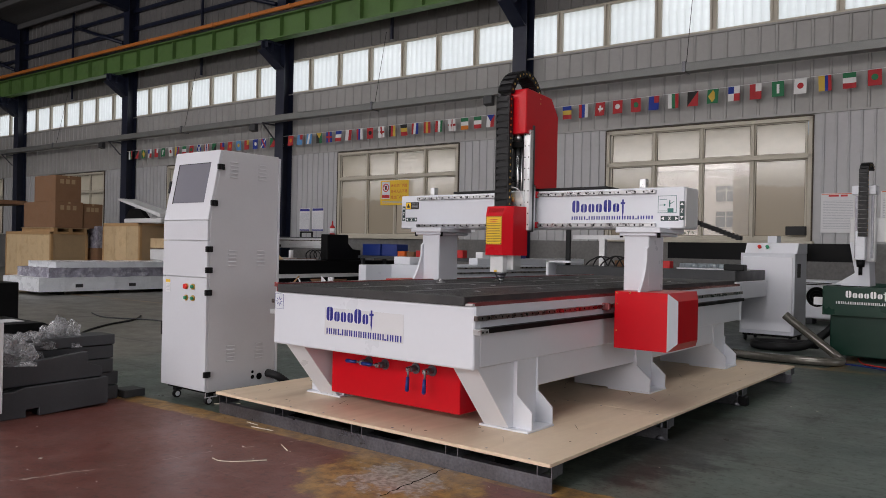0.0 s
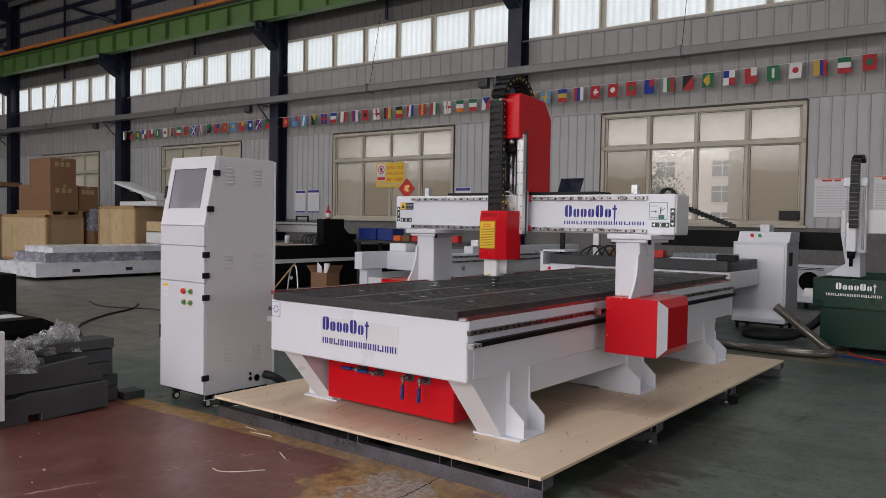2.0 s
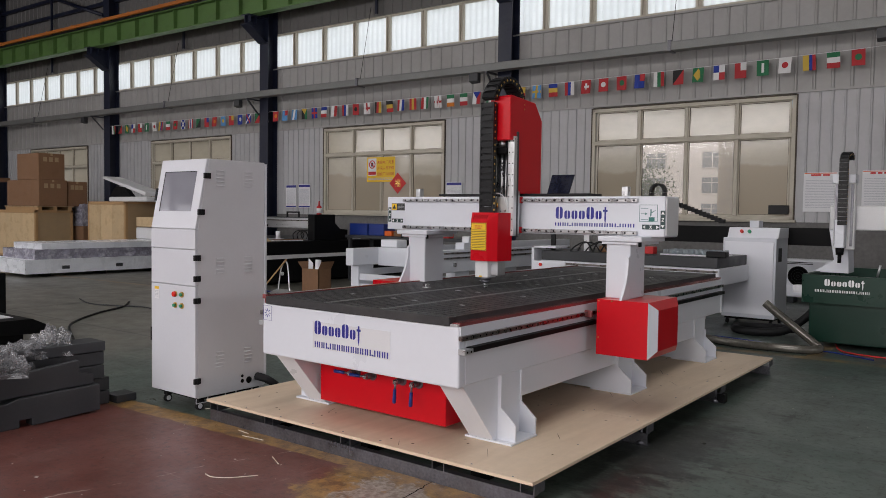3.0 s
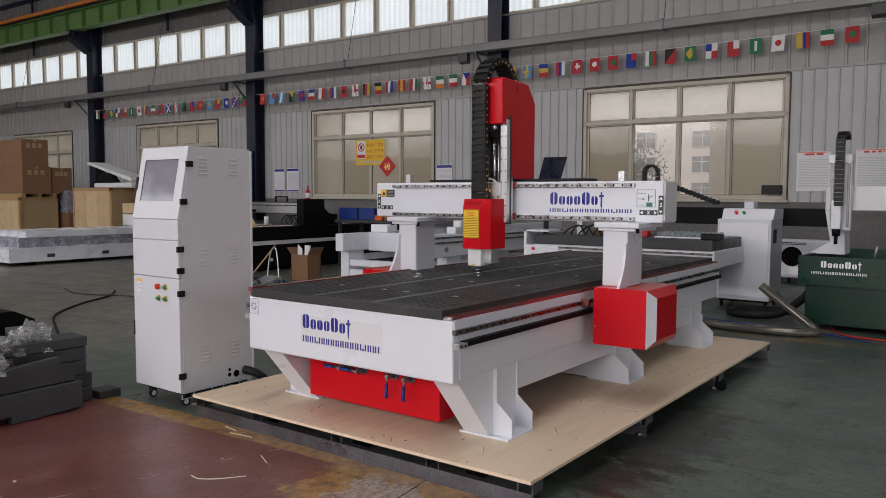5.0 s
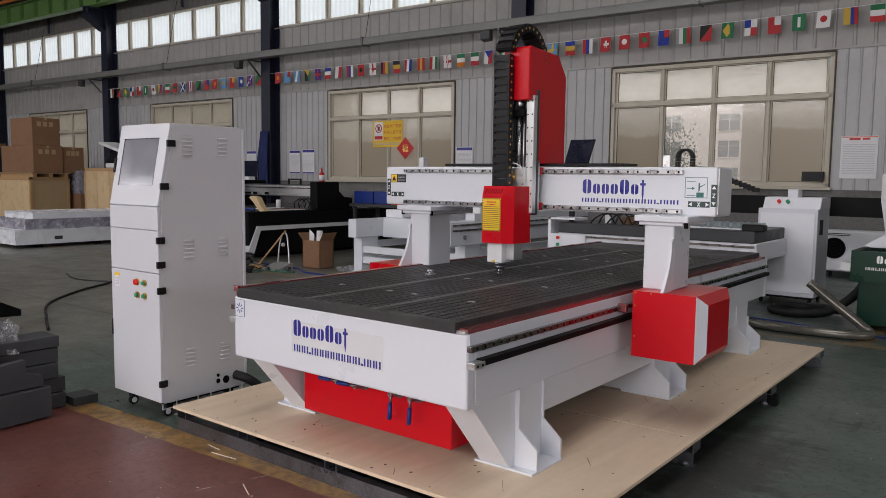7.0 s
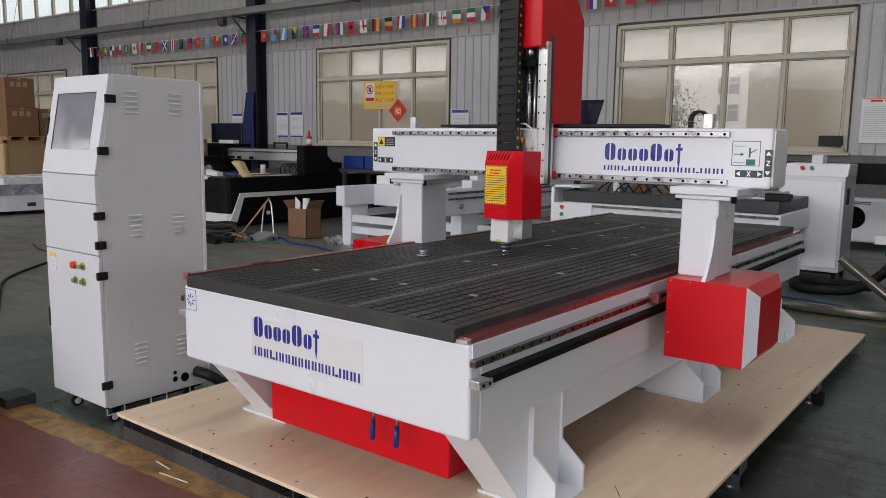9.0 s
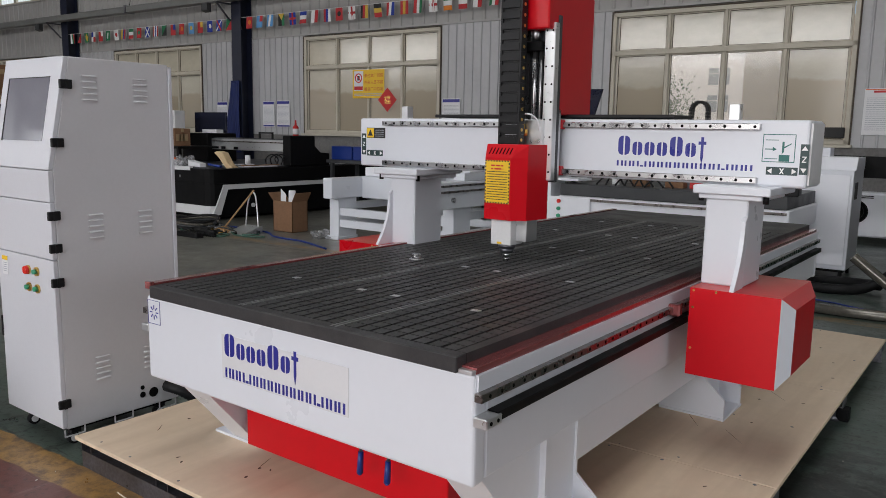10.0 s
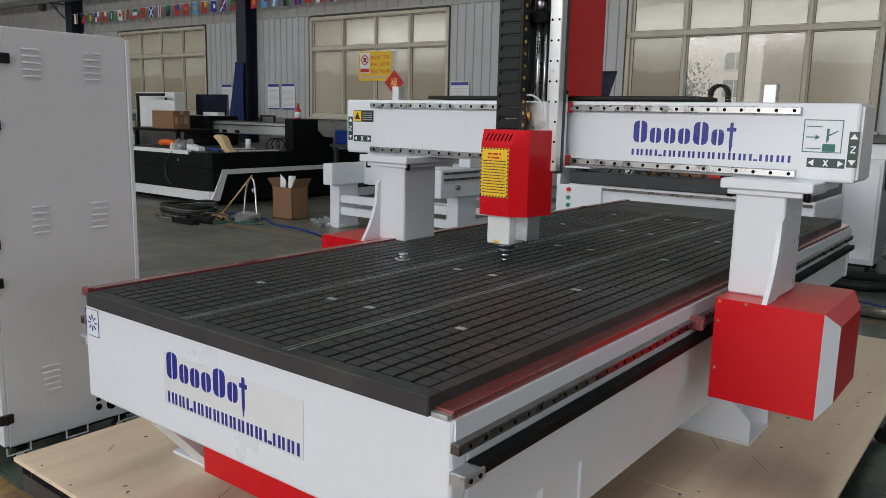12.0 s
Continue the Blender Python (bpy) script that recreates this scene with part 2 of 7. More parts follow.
def floor_material():
    """Worn painted concrete: dark green hall, brick-red aisle behind a yellow line, a second line further in."""
    m = bpy.data.materials.new("painted_concrete_floor")
    m.use_nodes = True
    nt = m.node_tree
    b, n, link = nt.nodes["Principled BSDF"], nt.nodes.new, nt.links.new
    co, sep = n("ShaderNodeTexCoord"), n("ShaderNodeSeparateXYZ")
    link(co.outputs["Object"], sep.inputs[0])

    def math_node(op, a, c=0.0, d=None):
        t = n("ShaderNodeMath")
        t.operation = op
        for i, s in enumerate((a, c, d)):
            if s is None:
                continue
            if isinstance(s, (int, float)):
                t.inputs[i].default_value = s
            else:
                link(s, t.inputs[i])
        return t.outputs[0]

    def noise_tex(scale, detail=8, rough=0.6, stretch=None):
        t = n("ShaderNodeTexNoise")
        t.inputs["Scale"].default_value, t.inputs["Detail"].default_value, t.inputs["Roughness"].default_value = scale, detail, rough
        if stretch:
            mp = n("ShaderNodeMapping")
            mp.inputs["Scale"].default_value = stretch
            link(co.outputs["Object"], mp.inputs[0])
            link(mp.outputs[0], t.inputs["Vector"])
        else:
            link(co.outputs["Object"], t.inputs["Vector"])
        return t.outputs["Fac"]

    def ramp(f, lo, hi):
        t = n("ShaderNodeMapRange")
        t.inputs["From Min"].default_value, t.inputs["From Max"].default_value = lo, hi
        link(f, t.inputs["Value"])
        return t.outputs[0]

    def mix(f, a, c):
        t = n("ShaderNodeMix")
        t.data_type = "RGBA"
        link(f, t.inputs["Factor"])
        for s, k in ((a, "A"), (c, "B")):
            if isinstance(s, tuple):
                t.inputs[k].default_value = (*s, 1)
            else:
                link(s, t.inputs[k])
        return t.outputs["Result"]

    edge = math_node("MULTIPLY", math_node("SUBTRACT", noise_tex(6), 0.5), 0.07)
    # distance from the aisle's edge, which runs a little askew of x
    d = math_node("ADD", math_node("SUBTRACT", sep.outputs["Y"], math_node("MULTIPLY", sep.outputs["X"], 0.055)), -3.235)
    d = math_node("ADD", d, edge)
    green = mix(ramp(noise_tex(0.9), 0.35, 0.7), (0.048, 0.078, 0.064), (0.110, 0.138, 0.117))
    green = mix(math_node("MULTIPLY", ramp(noise_tex(3.0, 10, 0.7), 0.50, 0.72), 0.7), green, (0.115, 0.112, 0.10))
    scuff = ramp(noise_tex(2.6, 8, 0.65, (0.5, 2.5, 1)), 0.56, 0.70)
    green = mix(math_node("MULTIPLY", scuff, 0.75), green, (0.014, 0.014, 0.014))
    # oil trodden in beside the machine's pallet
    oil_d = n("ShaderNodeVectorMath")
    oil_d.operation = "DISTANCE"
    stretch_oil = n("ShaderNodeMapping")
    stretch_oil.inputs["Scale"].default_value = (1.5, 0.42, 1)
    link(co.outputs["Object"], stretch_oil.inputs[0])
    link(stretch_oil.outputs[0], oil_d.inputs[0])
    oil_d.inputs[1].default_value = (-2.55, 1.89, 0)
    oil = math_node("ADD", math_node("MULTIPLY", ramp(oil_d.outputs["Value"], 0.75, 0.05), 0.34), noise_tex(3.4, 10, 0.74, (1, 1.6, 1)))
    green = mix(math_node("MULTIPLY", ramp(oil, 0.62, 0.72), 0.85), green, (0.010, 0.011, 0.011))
    for stretch in ((0.8, 9, 1), (7, 1.1, 1)):
        mark = math_node("MULTIPLY", ramp(noise_tex(1.6, 6, 0.7, stretch), 0.56, 0.63), ramp(noise_tex(1.3, 5, 0.6), 0.45, 0.56))
        green = mix(math_node("MULTIPLY", mark, 0.8), green, (0.012, 0.012, 0.012))
    green = mix(math_node("MULTIPLY", ramp(noise_tex(11, 8, 0.75), 0.545, 0.66), 0.55), green, (0.11, 0.115, 0.10))
    green = mix(math_node("MULTIPLY", ramp(noise_tex(24, 6, 0.72), 0.535, 0.62), 0.75), green, (0.012, 0.014, 0.013))
    bare_grey = mix(ramp(noise_tex(1.3, 9, 0.65), 0.36, 0.66), (0.105, 0.100, 0.082), (0.205, 0.190, 0.160))
    bare_grey = mix(math_node("MULTIPLY", ramp(noise_tex(5.5, 9, 0.75), 0.55, 0.68), 0.7), bare_grey, (0.050, 0.050, 0.044))
    joint = math_node("MINIMUM", math_node("ABSOLUTE", math_node("SUBTRACT", math_node("FRACT", math_node("MULTIPLY", sep.outputs["Y"], 0.31)), 0.5)), math_node("ABSOLUTE", math_node("SUBTRACT", math_node("FRACT", math_node("MULTIPLY", sep.outputs["X"], 0.22)), 0.5)))
    bare_grey = mix(math_node("MULTIPLY", ramp(math_node("ADD", joint, math_node("MULTIPLY", edge, 0.06)), 0.007, 0.003), 0.8), bare_grey, (0.020, 0.020, 0.018))
    far = math_node("ADD", ramp(sep.outputs["X"], -5.6, -8.2), math_node("MULTIPLY", math_node("SUBTRACT", noise_tex(1.1, 7, 0.6), 0.5), 1.2))
    green = mix(math_node("MULTIPLY", ramp(far, 0.25, 0.75), 0.85), green, bare_grey)
    red = mix(ramp(noise_tex(1.6), 0.35, 0.7), (0.115, 0.031, 0.023), (0.185, 0.060, 0.045))
    red = mix(math_node("MULTIPLY", ramp(noise_tex(5, 10, 0.7), 0.56, 0.72), 0.5), red, (0.06, 0.028, 0.025))
    red = mix(math_node("MULTIPLY", ramp(noise_tex(1.1, 9, 0.7, (1.2, 3.0, 1)), 0.60, 0.72), 0.55), red, (0.20, 0.095, 0.08))
    red = mix(math_node("MULTIPLY", ramp(noise_tex(14, 6, 0.6), 0.66, 0.72), 0.6), red, (0.045, 0.025, 0.022))
    for stretch, turn in (((0.5, 26, 1), 0), ((18, 0.45, 1), 0)):
        scratch = ramp(noise_tex(1.0, 3, 0.5, stretch), 0.665, 0.70)
        red = mix(math_node("MULTIPLY", math_node("MULTIPLY", scratch, ramp(noise_tex(4.5, 6, 0.7), 0.48, 0.60)), 0.45), red, (0.30, 0.20, 0.17))
    red = mix(math_node("MULTIPLY", ramp(noise_tex(3.2, 10, 0.72, (3.5, 0.9, 1)), 0.60, 0.68), 0.6), red, (0.21, 0.11, 0.09))
    red = mix(math_node("MULTIPLY", ramp(noise_tex(26, 6, 0.72), 0.53, 0.62), 0.7), red, (0.045, 0.017, 0.015))
    red = mix(math_node("MULTIPLY", ramp(noise_tex(9, 9, 0.75), 0.56, 0.66), 0.55), red, (0.19, 0.085, 0.065))
    # a long broken gouge
    gouge = math_node("ADD", math_node("SUBTRACT", sep.outputs["X"], math_node("MULTIPLY", sep.outputs["Y"], 0.30)), 4.337)
    gouge = math_node("ABSOLUTE", math_node("ADD", gouge, math_node("MULTIPLY", math_node("SUBTRACT", noise_tex(2.5, 6, 0.6), 0.5), 0.18)))
    red = mix(math_node("MULTIPLY", ramp(gouge, 0.007, 0.003), ramp(noise_tex(7, 4, 0.6), 0.47, 0.56)), red, (0.42, 0.33, 0.28))
    yellow = mix(ramp(noise_tex(10, 9, 0.75), 0.42, 0.60), (0.37, 0.205, 0.055), (0.13, 0.07, 0.032))
    colour = mix(ramp(d, -0.004, 0.004), red, yellow)
    colour = mix(ramp(d, 0.168, 0.176), colour, green)
    patch_d = n("ShaderNodeVectorMath")
    patch_d.operation = "DISTANCE"
    link(co.outputs["Object"], patch_d.inputs[0])
    patch_d.inputs[1].default_value = (-2.52, 2.86, 0)
    near = ramp(patch_d.outputs["Value"], 0.55, 0.12)
    spread = ramp(math_node("ADD", math_node("MULTIPLY", ramp(patch_d.outputs["Value"], 0.75, 0.25), 0.40), math_node("MULTIPLY", noise_tex(2.6, 9, 0.7), 0.6)), 0.50, 0.54)
    colour = mix(spread, colour, yellow)
    # bare concrete where the paint has come off by the pallet
    bare = ramp(math_node("ADD", math_node("MULTIPLY", near, 0.35), noise_tex(8, 12, 0.78)), 0.735, 0.79)
    inner = ramp(patch_d.outputs["Value"], 0.62, 0.5)
    colour = mix(math_node("MULTIPLY", bare, inner), colour, mix(ramp(noise_tex(30, 4, 0.6), 0.4, 0.6), (0.40, 0.35, 0.31), (0.20, 0.15, 0.12)))
    # second yellow line deeper in the hall
    e = math_node("ADD", math_node("SUBTRACT", sep.outputs["Y"], math_node("MULTIPLY", sep.outputs["X"], 0.035)), -8.56)
    e = math_node("ADD", e, edge)
    band = math_node("LESS_THAN", math_node("ABSOLUTE", e), 0.075)
    band = math_node("MULTIPLY", band, ramp(noise_tex(5, 8, 0.7), 0.65, 0.42))
    colour = mix(math_node("MULTIPLY", band, 0.8), colour, (0.30, 0.17, 0.045))
    f = math_node("ADD", math_node("ADD", sep.outputs["X"], math_node("MULTIPLY", sep.outputs["Y"], 0.035)), 1.42)
    band2 = math_node("MULTIPLY", math_node("LESS_THAN", math_node("ABSOLUTE", f), 0.075), math_node("GREATER_THAN", e, 0.0))
    colour = mix(math_node("MULTIPLY", math_node("MULTIPLY", band2, ramp(noise_tex(5, 8, 0.7), 0.65, 0.42)), 0.8), colour, (0.30, 0.17, 0.045))
    # white specks of dust and paint
    colour = mix(math_node("MULTIPLY", ramp(noise_tex(26, 3, 0.5), 0.735, 0.76), 0.5), colour, (0.35, 0.33, 0.31))
    link(colour, b.inputs["Base Color"])
    b.inputs["Specular IOR Level"].default_value = 0.9
    link(math_node("MULTIPLY_ADD", noise_tex(3.0, 10, 0.7), 0.6, 0.08), b.inputs["Roughness"])
    bn = n("ShaderNodeBump")
    bn.inputs["Strength"].default_value, bn.inputs["Distance"].default_value = 0.16, 0.01
    link(noise_tex(9, 10, 0.7), bn.inputs["Height"])
    link(bn.outputs[0], b.inputs["Normal"])
    return m


FLOOR = floor_material()


def pane_material(name, film, clear, tint, streak=0.0, line=0.0):
    """Window pane: clear glass with a sun-bleached film that lets light through, wrinkled, and dirtier below a wavy tide line."""
    m = bpy.data.materials.new(name)
    m.use_nodes = True
    nt = m.node_tree
    n, link = nt.nodes.new, nt.links.new
    nt.nodes.remove(nt.nodes["Principled BSDF"])
    out = nt.nodes["Material Output"]
    co = n("ShaderNodeTexCoord")
    tr, tl, df, gl = n("ShaderNodeBsdfTransparent"), n("ShaderNodeBsdfTranslucent"), n("ShaderNodeBsdfDiffuse"), n("ShaderNodeBsdfGlossy")
    nz, rp = n("ShaderNodeTexNoise"), n("ShaderNodeValToRGB")
    nz.inputs["Scale"].default_value, nz.inputs["Detail"].default_value, nz.inputs["Roughness"].default_value = 2.2, 10, 0.7
    drawn = n("ShaderNodeMapping")
    drawn.inputs["Scale"].default_value = (1.0, 1.0, 1.9)
    link(co.outputs["Object"], drawn.inputs[0])
    link(drawn.outputs[0], nz.inputs["Vector"])
    link(nz.outputs["Fac"], rp.inputs[0])
    rp.color_ramp.elements[0].position, rp.color_ramp.elements[1].position = 0.3, 0.75
    rp.color_ramp.elements[0].color = (*[c * 0.85 for c in tint], 1)
    rp.color_ramp.elements[1].color = (*tint, 1)
    if streak:
        wv, mx = n("ShaderNodeTexWave"), n("ShaderNodeMix")
        wv.inputs["Scale"].default_value, wv.inputs["Distortion"].default_value, wv.inputs["Detail"].default_value = 2.0, 0.4, 2
        link(co.outputs["Object"], wv.inputs["Vector"])
        mx.data_type = "RGBA"
        link(wv.outputs["Fac"], mx.inputs["Factor"])
        mx.inputs["A"].default_value = (*[c * (1 - streak) for c in tint], 1)
        link(rp.outputs[0], mx.inputs["B"])
        col = mx.outputs["Result"]
    else:
        col = rp.outputs[0]
    if line:
        geo, sep, wob, add, edge, dirt = n("ShaderNodeNewGeometry"), n("ShaderNodeSeparateXYZ"), n("ShaderNodeTexNoise"), n("ShaderNodeMath"), n("ShaderNodeMapRange"), n("ShaderNodeMix")
        link(geo.outputs["Position"], sep.inputs[0])
        link(geo.outputs["Position"], wob.inputs["Vector"])
        wob.inputs["Scale"].default_value, wob.inputs["Detail"].default_value = 1.8, 7
        add.operation = "MULTIPLY_ADD"
        link(wob.outputs["Fac"], add.inputs[0])
        add.inputs[1].default_value = 0.30
        link(sep.outputs["Z"], add.inputs[2])
        link(add.outputs[0], edge.inputs["Value"])
        edge.inputs["From Min"].default_value, edge.inputs["From Max"].default_value = line + 0.12, line + 0.18
        dirt.data_type = "RGBA"
        link(edge.outputs[0], dirt.inputs["Factor"])
        dirt.inputs["A"].default_value = (*[c * q for c, q in zip(tint, (0.76, 0.72, 0.68))], 1)
        link(col, dirt.inputs["B"])
        col = dirt.outputs["Result"]
    link(col, tl.inputs[0])
    link(col, df.inputs[0])
    gl.inputs["Roughness"].default_value = 0.12
    a, bmx, cmx = n("ShaderNodeMixShader"), n("ShaderNodeMixShader"), n("ShaderNodeMixShader")
    a.inputs[0].default_value = 0.25
    link(tl.outputs[0], a.inputs[1])
    link(df.outputs[0], a.inputs[2])
    bmx.inputs[0].default_value = clear
    link(a.outputs[0], bmx.inputs[1])
    link(tr.outputs[0], bmx.inputs[2])
    cmx.inputs[0].default_value = 0.06
    link(bmx.outputs[0], cmx.inputs[1])
    link(gl.outputs[0], cmx.inputs[2])
    wr, bn = n("ShaderNodeTexNoise"), n("ShaderNodeBump")
    wr.inputs["Scale"].default_value, wr.inputs["Detail"].default_value, wr.inputs["Distortion"].default_value = 5.0, 9, 1.2
    link(drawn.outputs[0], wr.inputs["Vector"])
    bn.inputs["Strength"].default_value, bn.inputs["Distance"].default_value = 0.22 * film, 0.05
    link(wr.outputs["Fac"], bn.inputs["Height"])
    link(bn.outputs[0], gl.inputs["Normal"])
    link(bn.outputs[0], df.inputs["Normal"])
    link(cmx.outputs[0], out.inputs["Surface"])
    return m


FILM = pane_material("filmed_pane", 0.15, 0.07, (0.575, 0.53, 0.435), line=2.34)
FILMDARK = pane_material("stained_filmed_pane", 0.12, 0.24, (0.60, 0.55, 0.45), line=2.40)
CLEAR = pane_material("dusty_clear_pane", 0.08, 0.74, (0.58, 0.55, 0.48))
FRP = pane_material("ribbed_translucent_sheet", 0.3, 0.02, (0.80, 0.86, 0.85), 0.18)

# ---- mesh helpers ----
BASE = {}


def box(bm, x0, x1, y0, y1, z0, z1, bevel=0.0, seg=1):
    vs = [bm.verts.new((x, y, z)) for z in (z0, z1) for y in (y0, y1) for x in (x0, x1)]
    fs = [bm.faces.new([vs[i] for i in q]) for q in ((0, 2, 3, 1), (4, 5, 7, 6), (0, 1, 5, 4), (2, 6, 7, 3), (0, 4, 6, 2), (1, 3, 7, 5))]
    if bevel:
        es = list({e for f in fs for e in f.edges})
        bmesh.ops.bevel(bm, geom=es, offset=bevel, segments=seg, affect="EDGES", profile=0.5)
    return bm


def prism(bm, pts, axis, a, b, bevel=0.0):
    """Extrudes a polygon between a and b along an axis; pts are the two other coordinates in order."""
    def at(p, w):
        return {"x": (w, p[0], p[1]), "y": (p[0], w, p[1]), "z": (p[0], p[1], w)}[axis]
    lo, hi = [bm.verts.new(at(p, a)) for p in pts], [bm.verts.new(at(p, b)) for p in pts]
    fs = [bm.faces.new(lo), bm.faces.new(hi[::-1])]
    k = len(pts)
    for i in range(k):
        fs.append(bm.faces.new((lo[i], hi[i], hi[(i + 1) % k], lo[(i + 1) % k])))
    bmesh.ops.recalc_face_normals(bm, faces=fs)
    if bevel:
        bmesh.ops.bevel(bm, geom=list({e for f in fs for e in f.edges}), offset=bevel, segments=1, affect="EDGES", profile=0.5)
    return bm


def cyl(bm, p0, p1, r0, r1=None, seg=16):
    p0, p1 = Vector(p0), Vector(p1)
    r1 = r0 if r1 is None else r1
    q = (p1 - p0).to_track_quat("Z", "Y")
    rings = []
    for p, r in ((p0, r0), (p1, r1)):
        rings.append([bm.verts.new(p + q @ Vector((r * math.cos(t), r * math.sin(t), 0))) for t in [2 * math.pi * i / seg for i in range(seg)]])
    for i in range(seg):
        bm.faces.new((rings[0][i], rings[0][(i + 1) % seg], rings[1][(i + 1) % seg], rings[1][i])).smooth = True
    bm.faces.new(rings[0][::-1])
    bm.faces.new(rings[1])
    return bm


def tube(bm, pts, r, seg=8, ripple=0.0):
    """A round tube along a smooth line through the points."""
    pts = [Vector(p) for p in pts]
    line = []
    for i in range(len(pts) - 1):
        a, b, c, d = pts[max(0, i - 1)], pts[i], pts[i + 1], pts[min(len(pts) - 1, i + 2)]
        for k in range(8):
            t = k / 8
            line.append(0.5 * ((2 * b) + (c - a) * t + (2 * a - 5 * b + 4 * c - d) * t * t + (3 * b - a - 3 * c + d) * t ** 3))
    line.append(pts[-1])
    last = None
    for i, p in enumerate(line):
        d = (line[min(i + 1, len(line) - 1)] - line[max(i - 1, 0)]).normalized()
        q = d.to_track_quat("Z", "Y")
        rr = r * (1 + ripple * (i % 2))
        ring = [bm.verts.new(p + q @ Vector((rr * math.cos(2 * math.pi * k / seg), rr * math.sin(2 * math.pi * k / seg), 0))) for k in range(seg)]
        if last:
            best = min(range(seg), key=lambda s: (last[0].co - ring[s].co).length)
            ring = ring[best:] + ring[:best]
            for k in range(seg):
                bm.faces.new((last[k], last[(k + 1) % seg], ring[(k + 1) % seg], ring[k])).smooth = True
        else:
            bm.faces.new(ring[::-1])
        last = ring
    bm.faces.new(last)
    return bm


def mesh_of(bm, name, material):
    me = bpy.data.meshes.new(name)
    bmesh.ops.recalc_face_normals(bm, faces=bm.faces)
    bm.to_mesh(me)
    bm.free()
    for m in (material if isinstance(material, (list, tuple)) else [material]):
        me.materials.append(m)
    return me


def thing(name, at, label, category, group="", kind="", m=None):
    """An Empty at a thing's base; parts are then given in the coordinates of the frame m (the world, if none)."""
    ob = new(name)
    ob.empty_display_size = 0.1
    ob.matrix_world = (m or Matrix()) @ Matrix.Translation(at)
    BASE[ob] = Vector(at)
    return tagged(ob, label, category, group, kind)


def part(name, bm, material, parent, label="", kind=""):
    bmesh.ops.translate(bm, verts=bm.verts, vec=-BASE[parent])
    ob = new(name, mesh_of(bm, name, material))
    ob.parent = parent
    BASE[ob] = BASE[parent]
    return tagged(ob, label, kind=kind)


def solid(name, bm, material, label, category, group="", kind="", m=None):
    """A thing of one mesh, with its origin at the middle of its base."""
    xs = [v.co for v in bm.verts]
    at = Vector(((min(v.x for v in xs) + max(v.x for v in xs)) / 2, (min(v.y for v in xs) + max(v.y for v in xs)) / 2, min(v.z for v in xs)))
    bmesh.ops.translate(bm, verts=bm.verts, vec=-at)
    ob = new(name, mesh_of(bm, name, material))
    ob.matrix_world = (m or Matrix()) @ Matrix.Translation(at)
    BASE[ob] = at
    return tagged(ob, label, category, group, kind)


def B():
    return bmesh.new()


def bx(*a, **k):
    return box(bmesh.new(), *a, **k)


def flat_bars(bm, x0, x1, z_list, h, y, rng, gaps=True):
    """Rows of short print strokes on a plane that faces -y."""
    for z in z_list:
        x = x0
        while x < x1:
            w = min(rng.uniform(1.5, 6) * h, x1 - x)
            box(bm, x, x + w, y - 0.001, y, z, z + h)
            x += w + h * rng.uniform(0.4, 1.0)
            if not gaps:
                break
    return bm


def word_marks(bm, x0, x1, z0, h, y, shapes, thick=0.0015):
    """A row of plain rounded blocks standing for a trade mark: 'G' tall, 'o' low, 'l' low with a bar, 't' a dagger, 'i' two low bars, '.' a dot."""
    widths = {"G": 1.05, "o": 0.85, "l": 0.85, "t": 0.62, "i": 0.8, ".": 0.4}
    k, x = (x1 - x0) / sum(widths[s] for s in shapes), x0
    for s in shapes:
        w = widths[s] * k
        a, b = x + 0.10 * w, x + 0.90 * w
        c, st = (a + b) / 2, 0.30 * (b - a)
        if s == "t":
            prism(bm, [(c - st * 0.6, z0 + h), (c - st * 0.6, z0), (c, z0 - 0.38 * h), (c + st * 0.6, z0), (c + st * 0.6, z0 + h)], "y", y - thick, y)
            box(bm, a, c - st * 0.6, y - thick, y, z0 + 0.62 * h, z0 + 0.78 * h)
            box(bm, c + st * 0.6, b, y - thick, y, z0 + 0.62 * h, z0 + 0.78 * h)
        elif s == ".":
            box(bm, a, b, y - thick, y, z0, z0 + 0.18 * h)
        elif s == "i":
            box(bm, a, a + st, y - thick, y, z0, z0 + 0.68 * h)
            box(bm, b - st, b, y - thick, y, z0, z0 + 0.68 * h)
        else:
            top = z0 + (h if s == "G" else 0.70 * h)
            r = min(b - a, top - z0) * 0.32
            for side in (0, 1):  # two half blocks with a slit between
                p, q = (a, c - 0.07 * (b - a)) if side == 0 else (c + 0.07 * (b - a), b)
                pts = [(p + r, z0), (q, z0), (q, top), (p + r, top), (p + r * 0.3, top - r * 0.3), (p, top - r), (p, z0 + r), (p + r * 0.3, z0 + r * 0.3)] if side == 0 else [(p, z0), (q - r, z0), (q - r * 0.3, z0 + r * 0.3), (q, z0 + r), (q, top - r), (q - r * 0.3, top - r * 0.3), (q - r, top), (p, top)]
                prism(bm, pts, "y", y - thick, y)
        x += w
    return bm

# ---- the hall ----
BAY, WIN, COL0, COLSTEP = 7.68, 3.92, -5.86, 7.70
U0, U1, V0 = -48.0, 14.0, -25.2


def setting(name, bm, material, label, category, m=HALL):
    return solid(name, bm, material, label, category, kind="structure", m=m)


